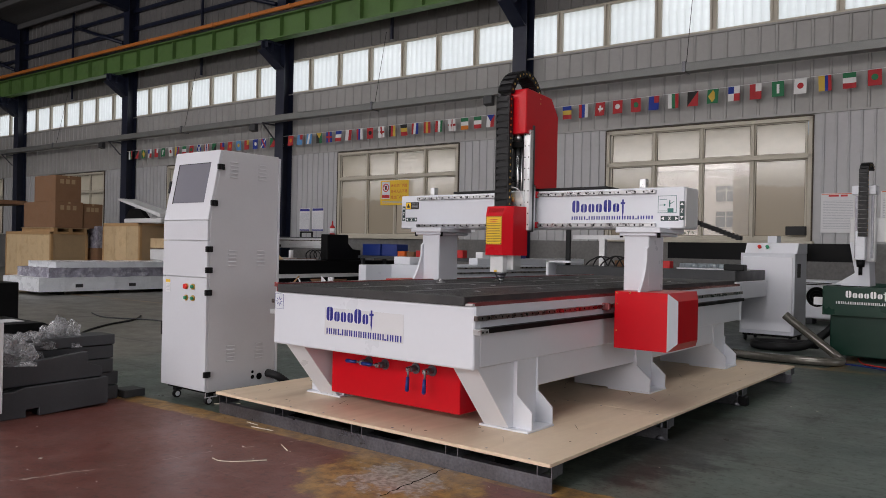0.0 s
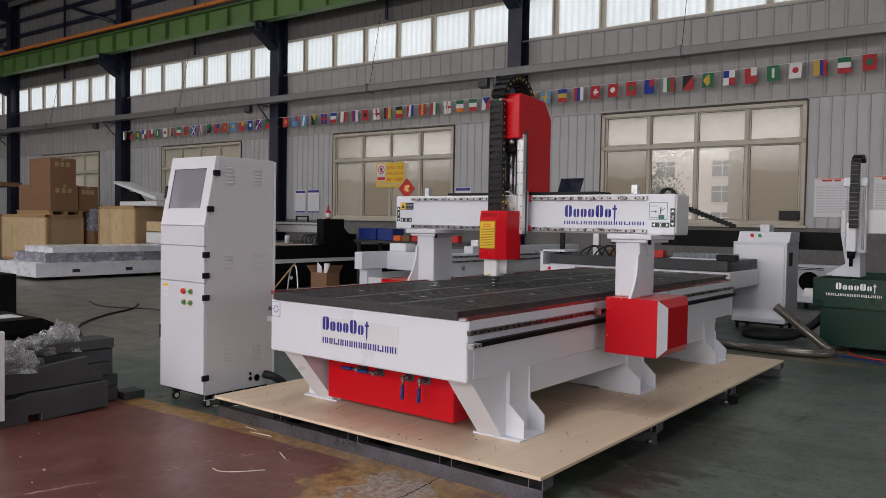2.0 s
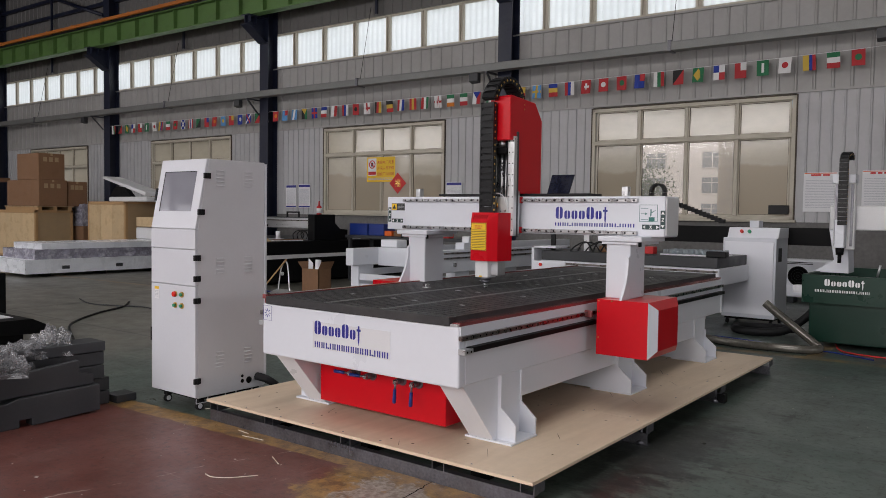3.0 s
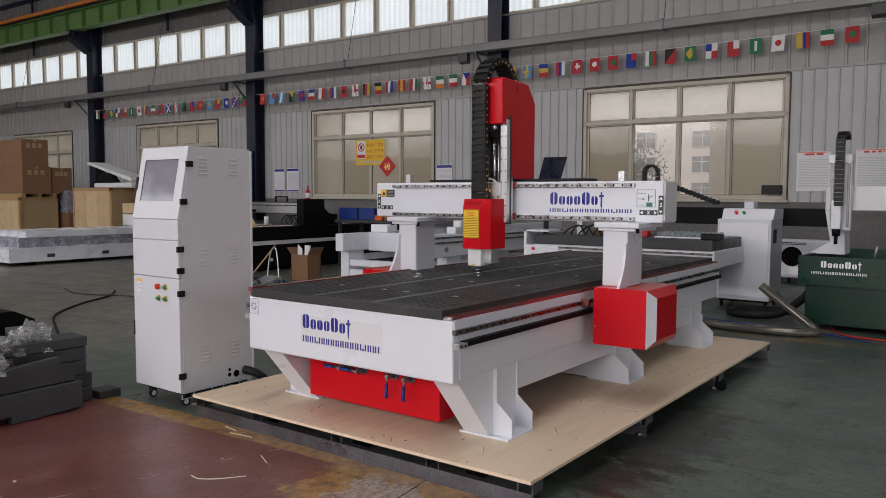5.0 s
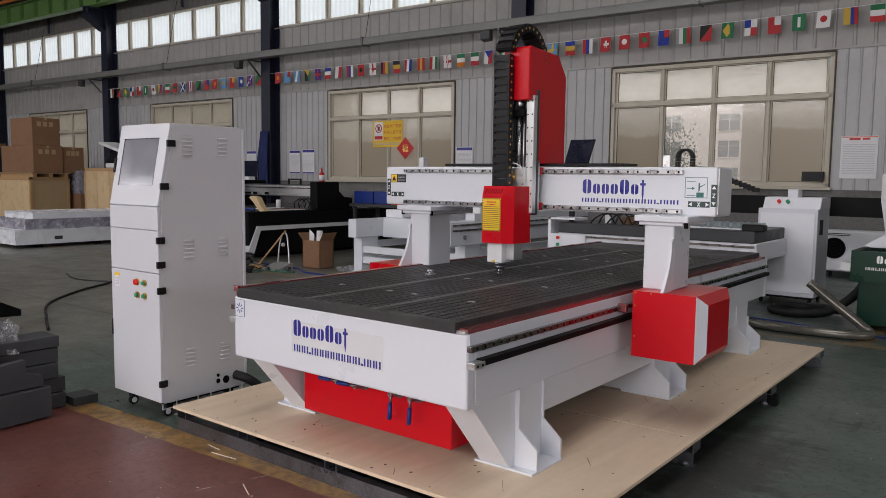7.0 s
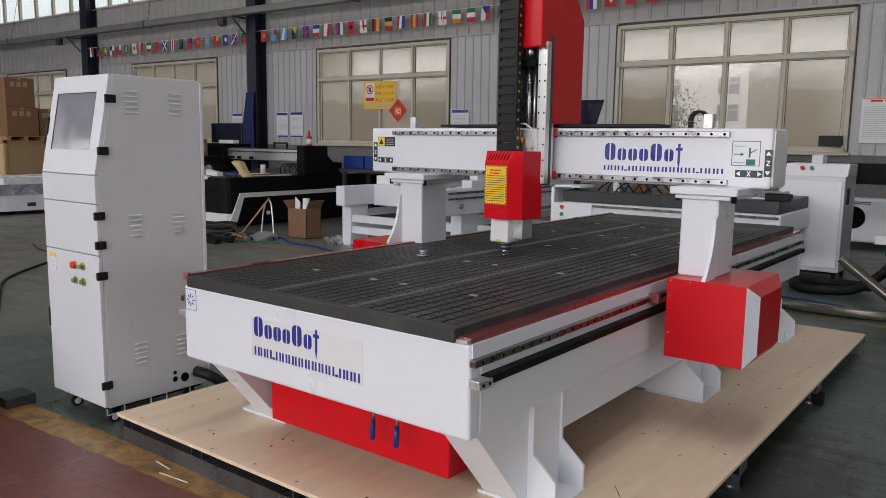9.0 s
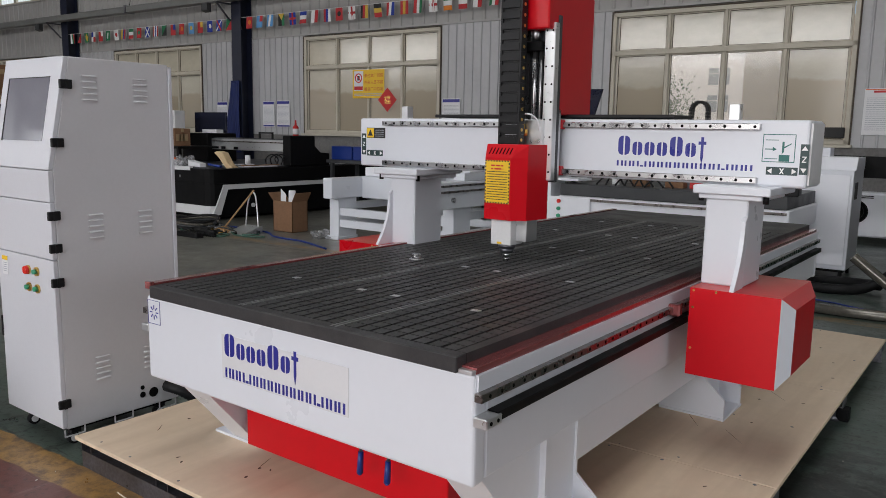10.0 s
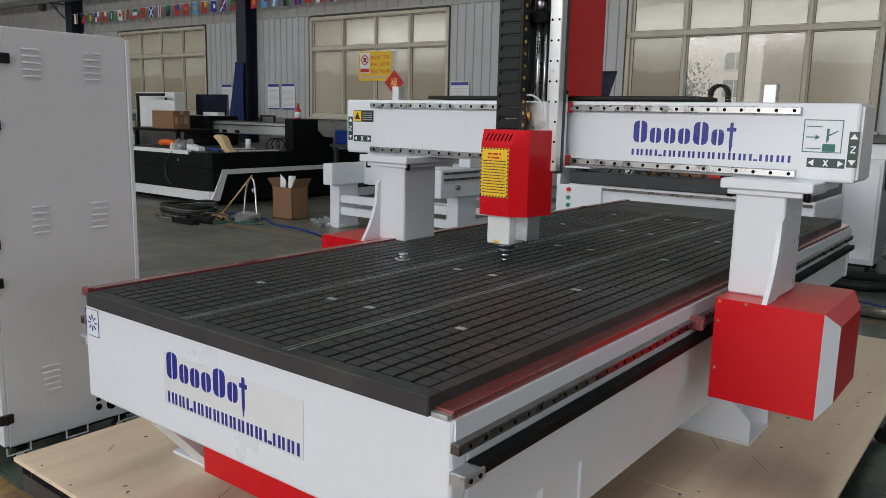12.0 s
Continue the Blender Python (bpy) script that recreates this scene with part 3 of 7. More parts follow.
def floor():
    bm = B()
    box(bm, -70, 30, -30, 45, -0.2, 0.0)
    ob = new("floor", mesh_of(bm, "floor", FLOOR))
    tagged(ob, "worn dark green painted concrete floor with a brick-red aisle and yellow lines", "floor", kind="structure")
    BASE[ob] = Vector()
    rng = random.Random(8)
    crack = B()
    line = [(-2.40, 2.62), (-2.42, 2.82), (-2.43, 2.97), (-2.45, 3.13), (-2.44, 3.30)]
    line = [(a[0] + (b[0] - a[0]) * k / 5 + rng.uniform(-0.008, 0.008), a[1] + (b[1] - a[1]) * k / 5) for a, b in zip(line, line[1:]) for k in range(5)]
    for a, b in zip(line, line[1:]):
        w = rng.uniform(0.0012, 0.0035)
        prism(crack, [(a[0] - w, a[1]), (a[0] + w, a[1]), (b[0] + w, b[1]), (b[0] - w, b[1])], "z", 0.0004, 0.0012)
    part("crack", crack, GROOVE, ob, "dark crack in the concrete")


def ribbed(bm, u0, u1, z0, z1, pitch=0.2, depth=0.022, v=0.0):
    """Trapezoidal cladding sheet over a stretch of wall, facing -v."""
    pts, u = [], u0
    while u < u1 - 1e-6:
        e = min(u + pitch, u1)
        for f, d in ((0, 0), (0.78, 0), (0.84, 1), (0.94, 1)):
            p = u + f * pitch
            if p < e:
                pts.append((p, v - d * depth))
        u = e
    pts.append((u1, v))
    lo, hi = [bm.verts.new((a, b, z0)) for a, b in pts], [bm.verts.new((a, b, z1)) for a, b in pts]
    for i in range(len(pts) - 1):
        bm.faces.new((lo[i], lo[i + 1], hi[i + 1], hi[i]))
    return bm


def north_wall():
    wall = thing("wall_north", (-16, 0, 0), "long grey clad hall wall over a stained plaster plinth", "wall", kind="structure", m=HALL)
    part("plinth", bx(U0, U1, 0.0, 0.24, 0, 1.36), PLASTER, wall, "stained dark grey plaster plinth")
    low, core, high = B(), B(), B()
    spans, u = [], U1
    for i in range(-1, 6):
        r = -BAY * i
        spans.append((r, u))
        u = r - WIN
    spans.append((U0, u))
    for a, b in spans:
        ribbed(low, a, b, 1.36, 3.66)
        box(core, a, b, 0.01, 0.2, 1.36, 3.66)
    ribbed(high, U0, U1, 3.70, 5.36, 0.3)
    box(core, U0, U1, 0.01, 0.2, 3.66, 5.36)
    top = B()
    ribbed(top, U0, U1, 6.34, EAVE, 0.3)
    part("top_cladding", top, CLADSHADE, wall, "grey ribbed cladding above the clerestory, shade put into its colour")
    box(core, U0, U1, 0.01, 0.2, 6.34, EAVE)
    part("lower_cladding", low, CLAD, wall, "light grey ribbed cladding")
    part("upper_cladding", high, CLADHIGH, wall, "beige-grey ribbed cladding")
    part("core", core, CLADHIGH, wall)
    trim = B()
    box(trim, U0, U1, -0.035, 0.0, 3.66, 3.70)
    box(trim, U0, U1, -0.05, 0.0, 5.345, 5.38)
    part("flashing", trim, CLADHIGH, wall)


def big_window(i):
    """Two-row steel window of four lights each, with film on most panes."""
    r, l = -BAY * i, -BAY * i - WIN
    z0, z1, zt = 1.40, 3.62, 2.92
    w = thing("window_%d" % (i + 2), ((l + r) / 2, 0, z0), "cream-framed factory window with bleached film on its panes", "window", kind="structure", m=HALL)
    f = B()
    for a, b, c, d in ((l, l + 0.07, z0, z1), (r - 0.07, r, z0, z1), (l, r, z1 - 0.07, z1), (l, r, z0, z0 + 0.07), (l, r, zt - 0.04, zt + 0.04)):
        box(f, a, b, -0.03, 0.10, c, d, 0.006)
    part("window_frame", f, FRAME, w)
    step = (WIN - 0.14) / 4
    for k in range(1, 4):
        m = l + 0.07 + k * step
        part("mullion", bx(m - 0.026, m + 0.026, -0.015, 0.085, z0 + 0.06, z1 - 0.06, bevel=0.006), FRAME, w)
    for k in range(4):
        a, b = l + 0.07 + k * step + 0.022, l + 0.07 + (k + 1) * step - 0.022
        for row, (c, d) in enumerate(((z0 + 0.06, zt - 0.03), (zt + 0.03, z1 - 0.06))):
            sash = B()
            for q in ((a, a + 0.027, c, d), (b - 0.027, b, c, d), (a, b, c, c + 0.027), (a, b, d - 0.027, d)):
                box(sash, q[0], q[1], 0.012 + 0.02 * (k % 2), 0.045 + 0.02 * (k % 2), q[2], q[3])
            part("sash", sash, FRAME, w)
            if row == 0 and i == 0 and k in (1, 2):
                material = CLEAR
            elif row == 0:
                material = FILMDARK if (k + i) % 2 else FILM
            else:
                material = FILM
            seal = B()
            v0 = 0.010 + 0.02 * (k % 2)
            for q in ((a + 0.027, a + 0.034, c + 0.027, d - 0.027), (b - 0.034, b - 0.027, c + 0.027, d - 0.027), (a + 0.034, b - 0.034, c + 0.027, c + 0.034), (a + 0.034, b - 0.034, d - 0.034, d - 0.027)):
                box(seal, q[0], q[1], v0 + 0.006, v0 + 0.019, q[2], q[3])
            part("seal", seal, RUSTSEAL, w, "dark weathered putty line")
            p = part("pane", bx(a + 0.024, b - 0.024, 0.030 + 0.02 * (k % 2), 0.034 + 0.02 * (k % 2), c + 0.024, d - 0.024), material, w)
            p.visible_shadow = False
    rim = B()
    for a, b, c, d in ((l - 0.022, l - 0.002, z0, z1 + 0.02), (r + 0.002, r + 0.022, z0, z1 + 0.02), (l - 0.002, r + 0.002, z1 + 0.002, z1 + 0.02)):
        box(rim, a, b, -0.034, 0.0, c, d)
    part("rim", rim, RUSTSEAL, w)
    part("window_sill", bx(l - 0.05, r + 0.05, -0.10, 0.05, z0 - 0.05, z0, bevel=0.008), FRAME, w)


def clerestory(j):
    """Strip of seven translucent sheets, each in its own thin steel frame."""
    r = 0.402 - 7.66 * j + 7.66
    l = r - 7.66
    z0, z1 = 5.38, 6.32
    w = thing("window_%d" % (j + 10), ((l + r) / 2, 0, z0), "clerestory strip of ribbed translucent sheets in cream frames", "window", kind="structure", m=HALL)
    f = B()
    for c, d in ((z0, z0 + 0.045), (z1 - 0.045, z1)):
        box(f, l, r, -0.02, 0.08, c, d, 0.005)
    n = 7
    step = (r - l) / n
    for k in range(n):
        for u in (l + k * step + 0.020, l + (k + 1) * step - 0.065):
            box(f, u, u + 0.045, -0.02, 0.08, z0 + 0.045, z1 - 0.045)
        box(f, l + k * step - 0.020, l + k * step + 0.020, 0.01, 0.06, z0 + 0.045, z1 - 0.045)
    part("window_frame", f, FRAME, w)
    for k in range(n):
        a, b = l + k * step + 0.065, l + (k + 1) * step - 0.065
        bm = B()
        ribbed(bm, a, b, z0 + 0.045, z1 - 0.045, 0.16, 0.005, 0.05)
        p = part("pane", bm, FRP, w)
        p.visible_shadow = False


def column(j):
    u = COL0 - COLSTEP * j
    c = thing("steel_column", (u, -0.2, 0), "navy-painted steel H column with a crane corbel", "column", "columns along the window wall", m=HALL)
    s = B()
    box(s, u - 0.17, u + 0.17, -0.37, -0.355, 0, EAVE)
    box(s, u - 0.17, u + 0.17, -0.045, -0.03, 0, EAVE)
    box(s, u - 0.006, u + 0.006, -0.355, -0.045, 0, EAVE)
    part("shaft", s, NAVY, c)
    k = B()
    box(k, u - 0.16, u + 0.16, -1.05, -0.37, 6.66, 6.68)
    prism(k, [(-0.37, 6.02), (-0.43, 6.02), (-1.05, 6.42), (-1.05, 6.44), (-0.43, 6.04), (-0.37, 6.04)], "x", u - 0.16, u + 0.16)
    prism(k, [(-0.37, 6.04), (-0.43, 6.04), (-1.04, 6.44), (-1.04, 6.66), (-0.37, 6.66)], "x", u - 0.012, u + 0.012)
    for v in (-0.95, -0.74):
        box(k, u - 0.14, u + 0.14, v, v + 0.012, 6.50 - 0.3 * (v + 0.95), 6.66)
    part("corbel", k, NAVY, c)
    part("base_plate", bx(u - 0.26, u + 0.26, -0.45, -0.01, 0, 0.03), NAVY, c)
    h = B()
    prism(h, [(-0.36, EAVE - 0.7), (-0.36, EAVE), (-9.0, EAVE + 0.75), (-9.0, EAVE + 0.25)], "x", u - 0.12, u + 0.12)
    prism(h, [(-9.0, EAVE + 0.25), (-9.0, EAVE + 0.75), (V0, EAVE), (V0, EAVE - 0.5)], "x", u - 0.12, u + 0.12)
    part("rafter", h, NAVY, c)


def crane_runway():
    g = thing("crane_runway_beam", (-16, -0.8, 6.68), "green-painted steel crane runway girder with stiffeners on the corbels", "crane beam", m=HALL)
    b = B()
    box(b, U0, U1, -0.98, -0.70, 6.68, 6.71)
    box(b, U0, U1, -1.00, -0.68, 7.26, 7.29)
    box(b, U0, U1, -0.845, -0.835, 6.71, 7.26)
    part("girder", b, GREENBEAM, g)
    s, u = B(), U0 + 0.5
    while u < U1:
        box(s, u, u + 0.012, -0.97, -0.845, 6.71, 7.26)
        u += 0.96
    part("stiffeners", s, GREENBEAM, g)
    part("rail", bx(U0, U1, -0.87, -0.81, 7.29, 7.41), DARKSTEEL, g)
    o = B()
    box(o, U0, U1, -1.16, -1.08, 7.33, 7.43, 0.01)
    u = U0 + 0.4
    while u < U1:
        box(o, u, u + 0.05, -1.17, -1.07, 7.32, 7.44)
        u += 1.6
    part("conductor_bar", o, ORANGE, g, "orange plastic conductor bar along the girder")


def upper_bracing():
    b = B()
    for z in (6.95, 7.75, 8.3, 8.9):
        box(b, U0, U1, -0.14, -0.03, z, z + 0.12)
    for j in range(-1, 6):
        u = COL0 - COLSTEP * j
        cyl(b, (u - 3.9, -0.2, 6.95), (u - 6.6, -0.2, 7.75), 0.035, seg=8)
        cyl(b, (u - 0.3, -0.3, 7.9), (u - 3.4, -0.3, 8.9), 0.06, seg=8)
        box(b, u - 3.86, u - 3.80, -0.2, -0.14, 6.34, EAVE)
    setting("trim", b, NAVY, "dark wall girts and cross bracing above the clerestory", "bracing")


def shell():
    """Roof and the walls that close the hall."""
    r = B()
    prism(r, [(0.3, EAVE), (0.3, EAVE + 0.12), (-12.5, EAVE + 1.15), (V0 - 0.3, EAVE + 0.12), (V0 - 0.3, EAVE), (-12.5, EAVE + 1.0)], "x", U0, U1)
    for i in range(17):
        v = -0.4 - i * 1.5
        z = EAVE + (-v / 12.5) * 1.0 if v > -12.5 else EAVE + (25 + v) / 12.5 * 1.0
        box(r, U0, U1, v - 0.04, v + 0.04, z - 0.2, z - 0.02)
    # Rooflight sheets added out of view to go with the roof fill lamps.
    for k in range(4):
        u = 1.54 - 7.66 * k
        sky = B()
        prism(sky, [(-3.9, EAVE + 0.29), (-12.5, EAVE + 0.97), (-21.1, EAVE + 0.29), (-21.1, EAVE + 0.27), (-12.5, EAVE + 0.95), (-3.9, EAVE + 0.27)], "x", u - 1.1, u + 1.1)
        setting("window_%d" % (30 + k), sky, FRP, "added translucent rooflight sheet between the rafters, out of view", "rooflight")
    ob = setting("ceiling", r, ROOF, "dark corrugated roof on steel purlins", "ceiling")
    s = B()
    box(s, U0, -12, V0 - 0.2, V0, 0, 5.4)
    box(s, 7, U1, V0 - 0.2, V0, 0, 5.4)
    box(s, -12, -4, V0 - 0.2, V0, 0, 5.4)
    box(s, -4, 7, V0 - 0.2, V0, 5.1, 5.4)
    box(s, U0, U1, V0 - 0.2, V0, 7.0, EAVE)
    setting("wall_south", s, CLADHIGH, "grey clad wall with a clerestory strip and an open gate", "wall")
    setting("wall_west", bx(U0 - 0.2, U0, V0, 0.2, 0, EAVE + 1.2), CLADHIGH, "grey clad end wall of the hall", "wall")
    # The gap in this unseen wall is added for the east fill lamp.
    setting("wall_east", box(box(bx(U1, U1 + 0.2, V0, -17.6, 0, EAVE + 1.2), U1, U1 + 0.2, -9.4, 0.2, 0, EAVE + 1.2), U1, U1 + 0.2, -17.6, -9.4, 4.8, EAVE + 1.2), CLADHIGH, "unseen grey clad end wall of the hall with an opening added for fill light", "wall")


floor()
north_wall()
for i in range(-1, 6):
    big_window(i)
for j in range(-1, 6):
    clerestory(j)
    column(j)
crane_runway()
upper_bracing()
shell()

# ---- the router and its pallet ----
MX = -3.085  # the machine's middle line


def mirror(x):
    return 2 * MX - x


def leg(parent, name, side, y0, y1, front):
    """Welded leg: box post, two flared end plates, sole plate, and either a raking front brace or an inward gusset."""
    def sx(a, b):
        return (a, b) if side > 0 else (mirror(b), mirror(a))
    def px(p):
        return [(x if side > 0 else mirror(x), z) for x, z in p]
    bm = B()
    x0, x1 = sx(-2.50, -2.322)
    box(bm, x0, x1, y0 + 0.012, y1 - 0.012, 0.157, 0.525)
    top = 0.525 if front else 0.40
    inner = [(-2.52, 0.157)] if front else [(-2.80, 0.157), (-2.80, 0.20), (-2.55, 0.34)]
    plate = inner + [(-2.52, top), (-2.313, top), (-2.313, 0.335), (-2.215, 0.25), (-2.215, 0.157)]
    for y in (y0, y1 - 0.012):
        prism(bm, px(plate), "y", y, y + 0.012)
    x0, x1 = sx(-2.53, -2.21)
    box(bm, x0, x1, y0 - (0.045 if front else 0.005), y1 + 0.005, 0.145, 0.157, 0.002)
    if front:
        x0, x1 = sx(-2.50, -2.335)
        prism(bm, [(3.26, 0.515), (y0, 0.515), (y0, 0.158), (y0 - 0.04, 0.158)], "x", x0, x1)
    part(name, bm, WHITE, parent)


def router():
    r = thing("cnc_router", (MX, 5.3, 0.145), "white and red gantry router with grooved dark table, on plywood pallet", "CNC machine")
    front = part("front_panel", bx(-3.865, -2.31, 3.19, 3.25, 0.512, 0.838, bevel=0.012, seg=3), WHITE, r, "glossy white front panel with a blue trade mark")
    part("sticker_backing", bx(-3.40, -2.78, 3.1885, 3.1895, 0.605, 0.765), FILMVINYL, front, "translucent sticker backing")
    part("trade_mark", word_marks(B(), -3.39, -3.0, 0.69, 0.082, 3.1885, "GoooGot"), BLUEINK, front, "blue trade mark in block shapes", "stuff")
    part("address_line", word_marks(B(), -3.385, -2.79, 0.612, 0.052, 3.1885, "iii.iiiiiiiii.iii"), BLUEINK, front, "blue line of small block shapes", "stuff")
    s = B()
    for a, b, c, d in ((-3.855, -3.775, 0.732, 0.7335), (-3.855, -3.775, 0.8235, 0.825), (-3.855, -3.8535, 0.7335, 0.8235), (-3.7765, -3.775, 0.7335, 0.8235)):
        box(s, a, b, 3.188, 3.1895, c, d)
    for k in range(8):
        t = math.pi * k / 4
        c, q = (-3.815, 0.778), (math.cos(t), math.sin(t))
        prism(s, [(c[0] + q[0] * 0.012 - q[1] * 0.002, c[1] + q[1] * 0.012 + q[0] * 0.002), (c[0] + q[0] * 0.028 - q[1] * 0.002, c[1] + q[1] * 0.028 + q[0] * 0.002),
                  (c[0] + q[0] * 0.028 + q[1] * 0.002, c[1] + q[1] * 0.028 - q[0] * 0.002), (c[0] + q[0] * 0.012 + q[1] * 0.002, c[1] + q[1] * 0.012 - q[0] * 0.002)], "y", 3.188, 3.1895)
    part("compass_sticker", s, BLUEINK, front, "blue outlined star sticker")
    for side in (1, -1):
        def sx(a, b):
            return (a, b) if side > 0 else (mirror(b), mirror(a))
        a, b = sx(-2.44, -2.31)
        part("side_beam", bx(a, b, 3.25, 7.40, 0.522, 0.838, bevel=0.006), WHITE, r)
        a, b = sx(-2.44, -2.335)
        part("lower_beam", bx(a, b, 3.80, 6.87, 0.355, 0.522, bevel=0.004), WHITE, r)
        a, b = sx(-2.362, -2.314)
        top = 0.856 if side > 0 else 0.892
        if side < 0:
            b = -3.819
        part("edge_strip", bx(a, b, 3.20, 7.40, 0.838, top), DEEPRED, r, "dark red lacquered edge strip beside the table")
        part("edge_end", bx(a, b, 3.180, 3.199, *((0.838, 0.851) if side > 0 else (0.868, 0.896)), bevel=0.002), ALU if side > 0 else DEEPRED, r)
        a, b = sx(-2.335, -2.306)
        part("machined_strip", bx(a, b, 3.20, 7.40, 0.79, 0.837), WHITE, r)
        a, b = sx(-2.31, -2.284)
        rail = part("linear_rail", bx(a, b, 3.185, 7.40, 0.765, 0.790, bevel=0.002), RAILSTEEL, r, "steel linear rail with bolt holes")
        xo = -2.284 if side > 0 else mirror(-2.284)
        for k in range(70):
            part("bolt_hole", cyl(B(), (xo, 3.225 + k * 0.06, 0.778), (xo + 0.0008 * side, 3.225 + k * 0.06, 0.778), 0.006, seg=8), GROOVE, rail)
        a, b = sx(-2.31, -2.272)
        part("gear_rack", bx(a, b, 3.25, 7.40, 0.700, 0.728, bevel=0.002), BLACK, r, "black gear rack")
        e = part("rail_stop", bx(a - 0.003, b + 0.006, 3.185, 3.262, 0.694, 0.724, bevel=0.003), ALU, r)
        xo = sx(-2.266, -2.264)
        for y in (3.205, 3.24):
            part("bolt_hole", cyl(B(), (xo[0], y, 0.709), (xo[1], y, 0.709), 0.006, seg=8), GROOVE, e)
        leg(r, "leg", side, 3.605, 3.830, True)
        leg(r, "leg", side, 5.15, 5.43, False)
        leg(r, "leg", side, 6.74, 7.02, False)
        gantry_side(r, side)
    part("rear_panel", bx(-3.865, -2.305, 7.40, 7.44, 0.515, 0.838, bevel=0.008), WHITE, r)
    for y in (4.3, 5.34, 6.2, 7.0):
        part("cross_beam", bx(-3.72, -2.45, y, y + 0.08, 0.56, 0.80), WHITE, r)
    part("bed_pan", bx(-3.80, -2.37, 3.25, 7.40, 0.80, 0.836), GREYSTEEL, r)
    vac = part("valve_box", bx(-3.625, -2.60, 3.47, 3.90, 0.203, 0.53, bevel=0.004), RED, r, "red sheet-metal vacuum manifold box")
    for x, z, flat in ((-3.30, 0.428, True), (-3.165, 0.425, True), (-2.925, 0.428, False), (-2.80, 0.428, False)):
        v = part("ball_valve", cyl(cyl(B(), (x, 3.47, z), (x, 3.465, z), 0.032, seg=20), (x, 3.465, z), (x, 3.41, z), 0.018), DARKSTEEL, vac, "steel ball valve with a blue lever")
        dx, dz = (-1, 0) if flat else (0, -1)
        lv = part("lever", cyl(B(), (x, 3.405, z), (x + dx * 0.05, 3.40, z + dz * 0.05), 0.008, 0.006, seg=8), DARKSTEEL, v)
        part("sleeve", cyl(cyl(B(), (x + dx * 0.042, 3.40, z + dz * 0.042), (x + dx * 0.118, 3.395, z + dz * 0.118), 0.0095, 0.012, seg=10), (x + dx * 0.118, 3.395, z + dz * 0.118), (x + dx * 0.126, 3.395, z + dz * 0.126), 0.012, 0.006, seg=10), BLUE, lv, "blue plastic sleeve")
        part("valve_nut", bx(x - 0.014, x + 0.014, 3.393, 3.422, z - 0.013, z + 0.013, bevel=0.003), STEEL, v)
    table(r)
    beam(r)
    head(r)


def table(r):
    x0, x1, y0, y1, z = -3.815, -2.362, 3.172, 7.40, 0.885
    part("table_border", box(box(box(box(B(), x0, x1, y0, y0 + 0.05, 0.838, z, 0.003), x0, x1, 6.72, y1, 0.838, z, 0.003), x0, x0 + 0.035, y0 + 0.05, 6.72, 0.838, z), x1 - 0.035, x1, y0 + 0.05, 6.72, 0.838, z), BOARD, r, "dark grey border of the table")
    cuts = (x0 + 0.035, -3.297, -2.85, x1 - 0.035)
    pitch = 0.0545
    for k in range(3):
        a, b = cuts[k] + (0.015 if k else 0), cuts[k + 1] - (0.015 if k < 2 else 0)
        part("table_base", bx(a, b, y0 + 0.05, 6.72, 0.838, z - 0.008), GROOVE, r)
        bm = B()
        n = round((b - a) / pitch)
        w = (b - a) / n
        rows = round((6.72 - y0 - 0.05) / pitch)
        d = (6.72 - y0 - 0.05) / rows
        for i in range(n):
            for j in range(rows):
                p, q = a + i * w, y0 + 0.05 + j * d
                vs = [bm.verts.new(c) for c in ((p + 0.0055, q + 0.003, z), (p + w - 0.0055, q + 0.003, z), (p + w - 0.0055, q + d - 0.003, z), (p + 0.0055, q + d - 0.003, z))]
                lo = [bm.verts.new((v.co.x, v.co.y, z - 0.008)) for v in vs]
                bm.faces.new(vs)
                for e in range(4):
                    bm.faces.new((vs[e], lo[e], lo[(e + 1) % 4], vs[(e + 1) % 4]))
        part("grooved_board", bm, BOARD, r, "dark grooved vacuum table board", "stuff")
    for c in cuts[1:3]:
        part("slot_strip", prism(B(), [(c - 0.013, 0.84), (c - 0.013, z + 0.001), (c - 0.005, z + 0.001), (c - 0.005, z - 0.012), (c + 0.005, z - 0.012), (c + 0.005, z + 0.001), (c + 0.013, z + 0.001), (c + 0.013, 0.84)], "y", y0 + 0.02, 6.72), SLOTSTEEL, r, "dull metal clamping slot strip")
    for y in (3.66, 4.345, 5.15, 5.84, 6.50):
        for x in (-3.525, -3.165, -2.995, -2.635):
            if (x, y) == (-3.525, 4.345):
                continue
            p = part("suction_port", cyl(bx(x - 0.017, x + 0.017, y - 0.012, y + 0.012, z - 0.002, z + 0.001), (x, y, z + 0.001), (x, y, z + 0.0025), 0.009, seg=14), ALU, r)
    part("suction_plug", cyl(cyl(cyl(B(), (-3.45, 4.345, z), (-3.45, 4.345, z + 0.006), 0.034, seg=20), (-3.45, 4.345, z + 0.006), (-3.45, 4.345, z + 0.022), 0.020, seg=18), (-3.45, 4.345, z + 0.022), (-3.45, 4.345, z + 0.028), 0.024, 0.02, seg=18), STEEL, r, "bright steel plug in a suction port")


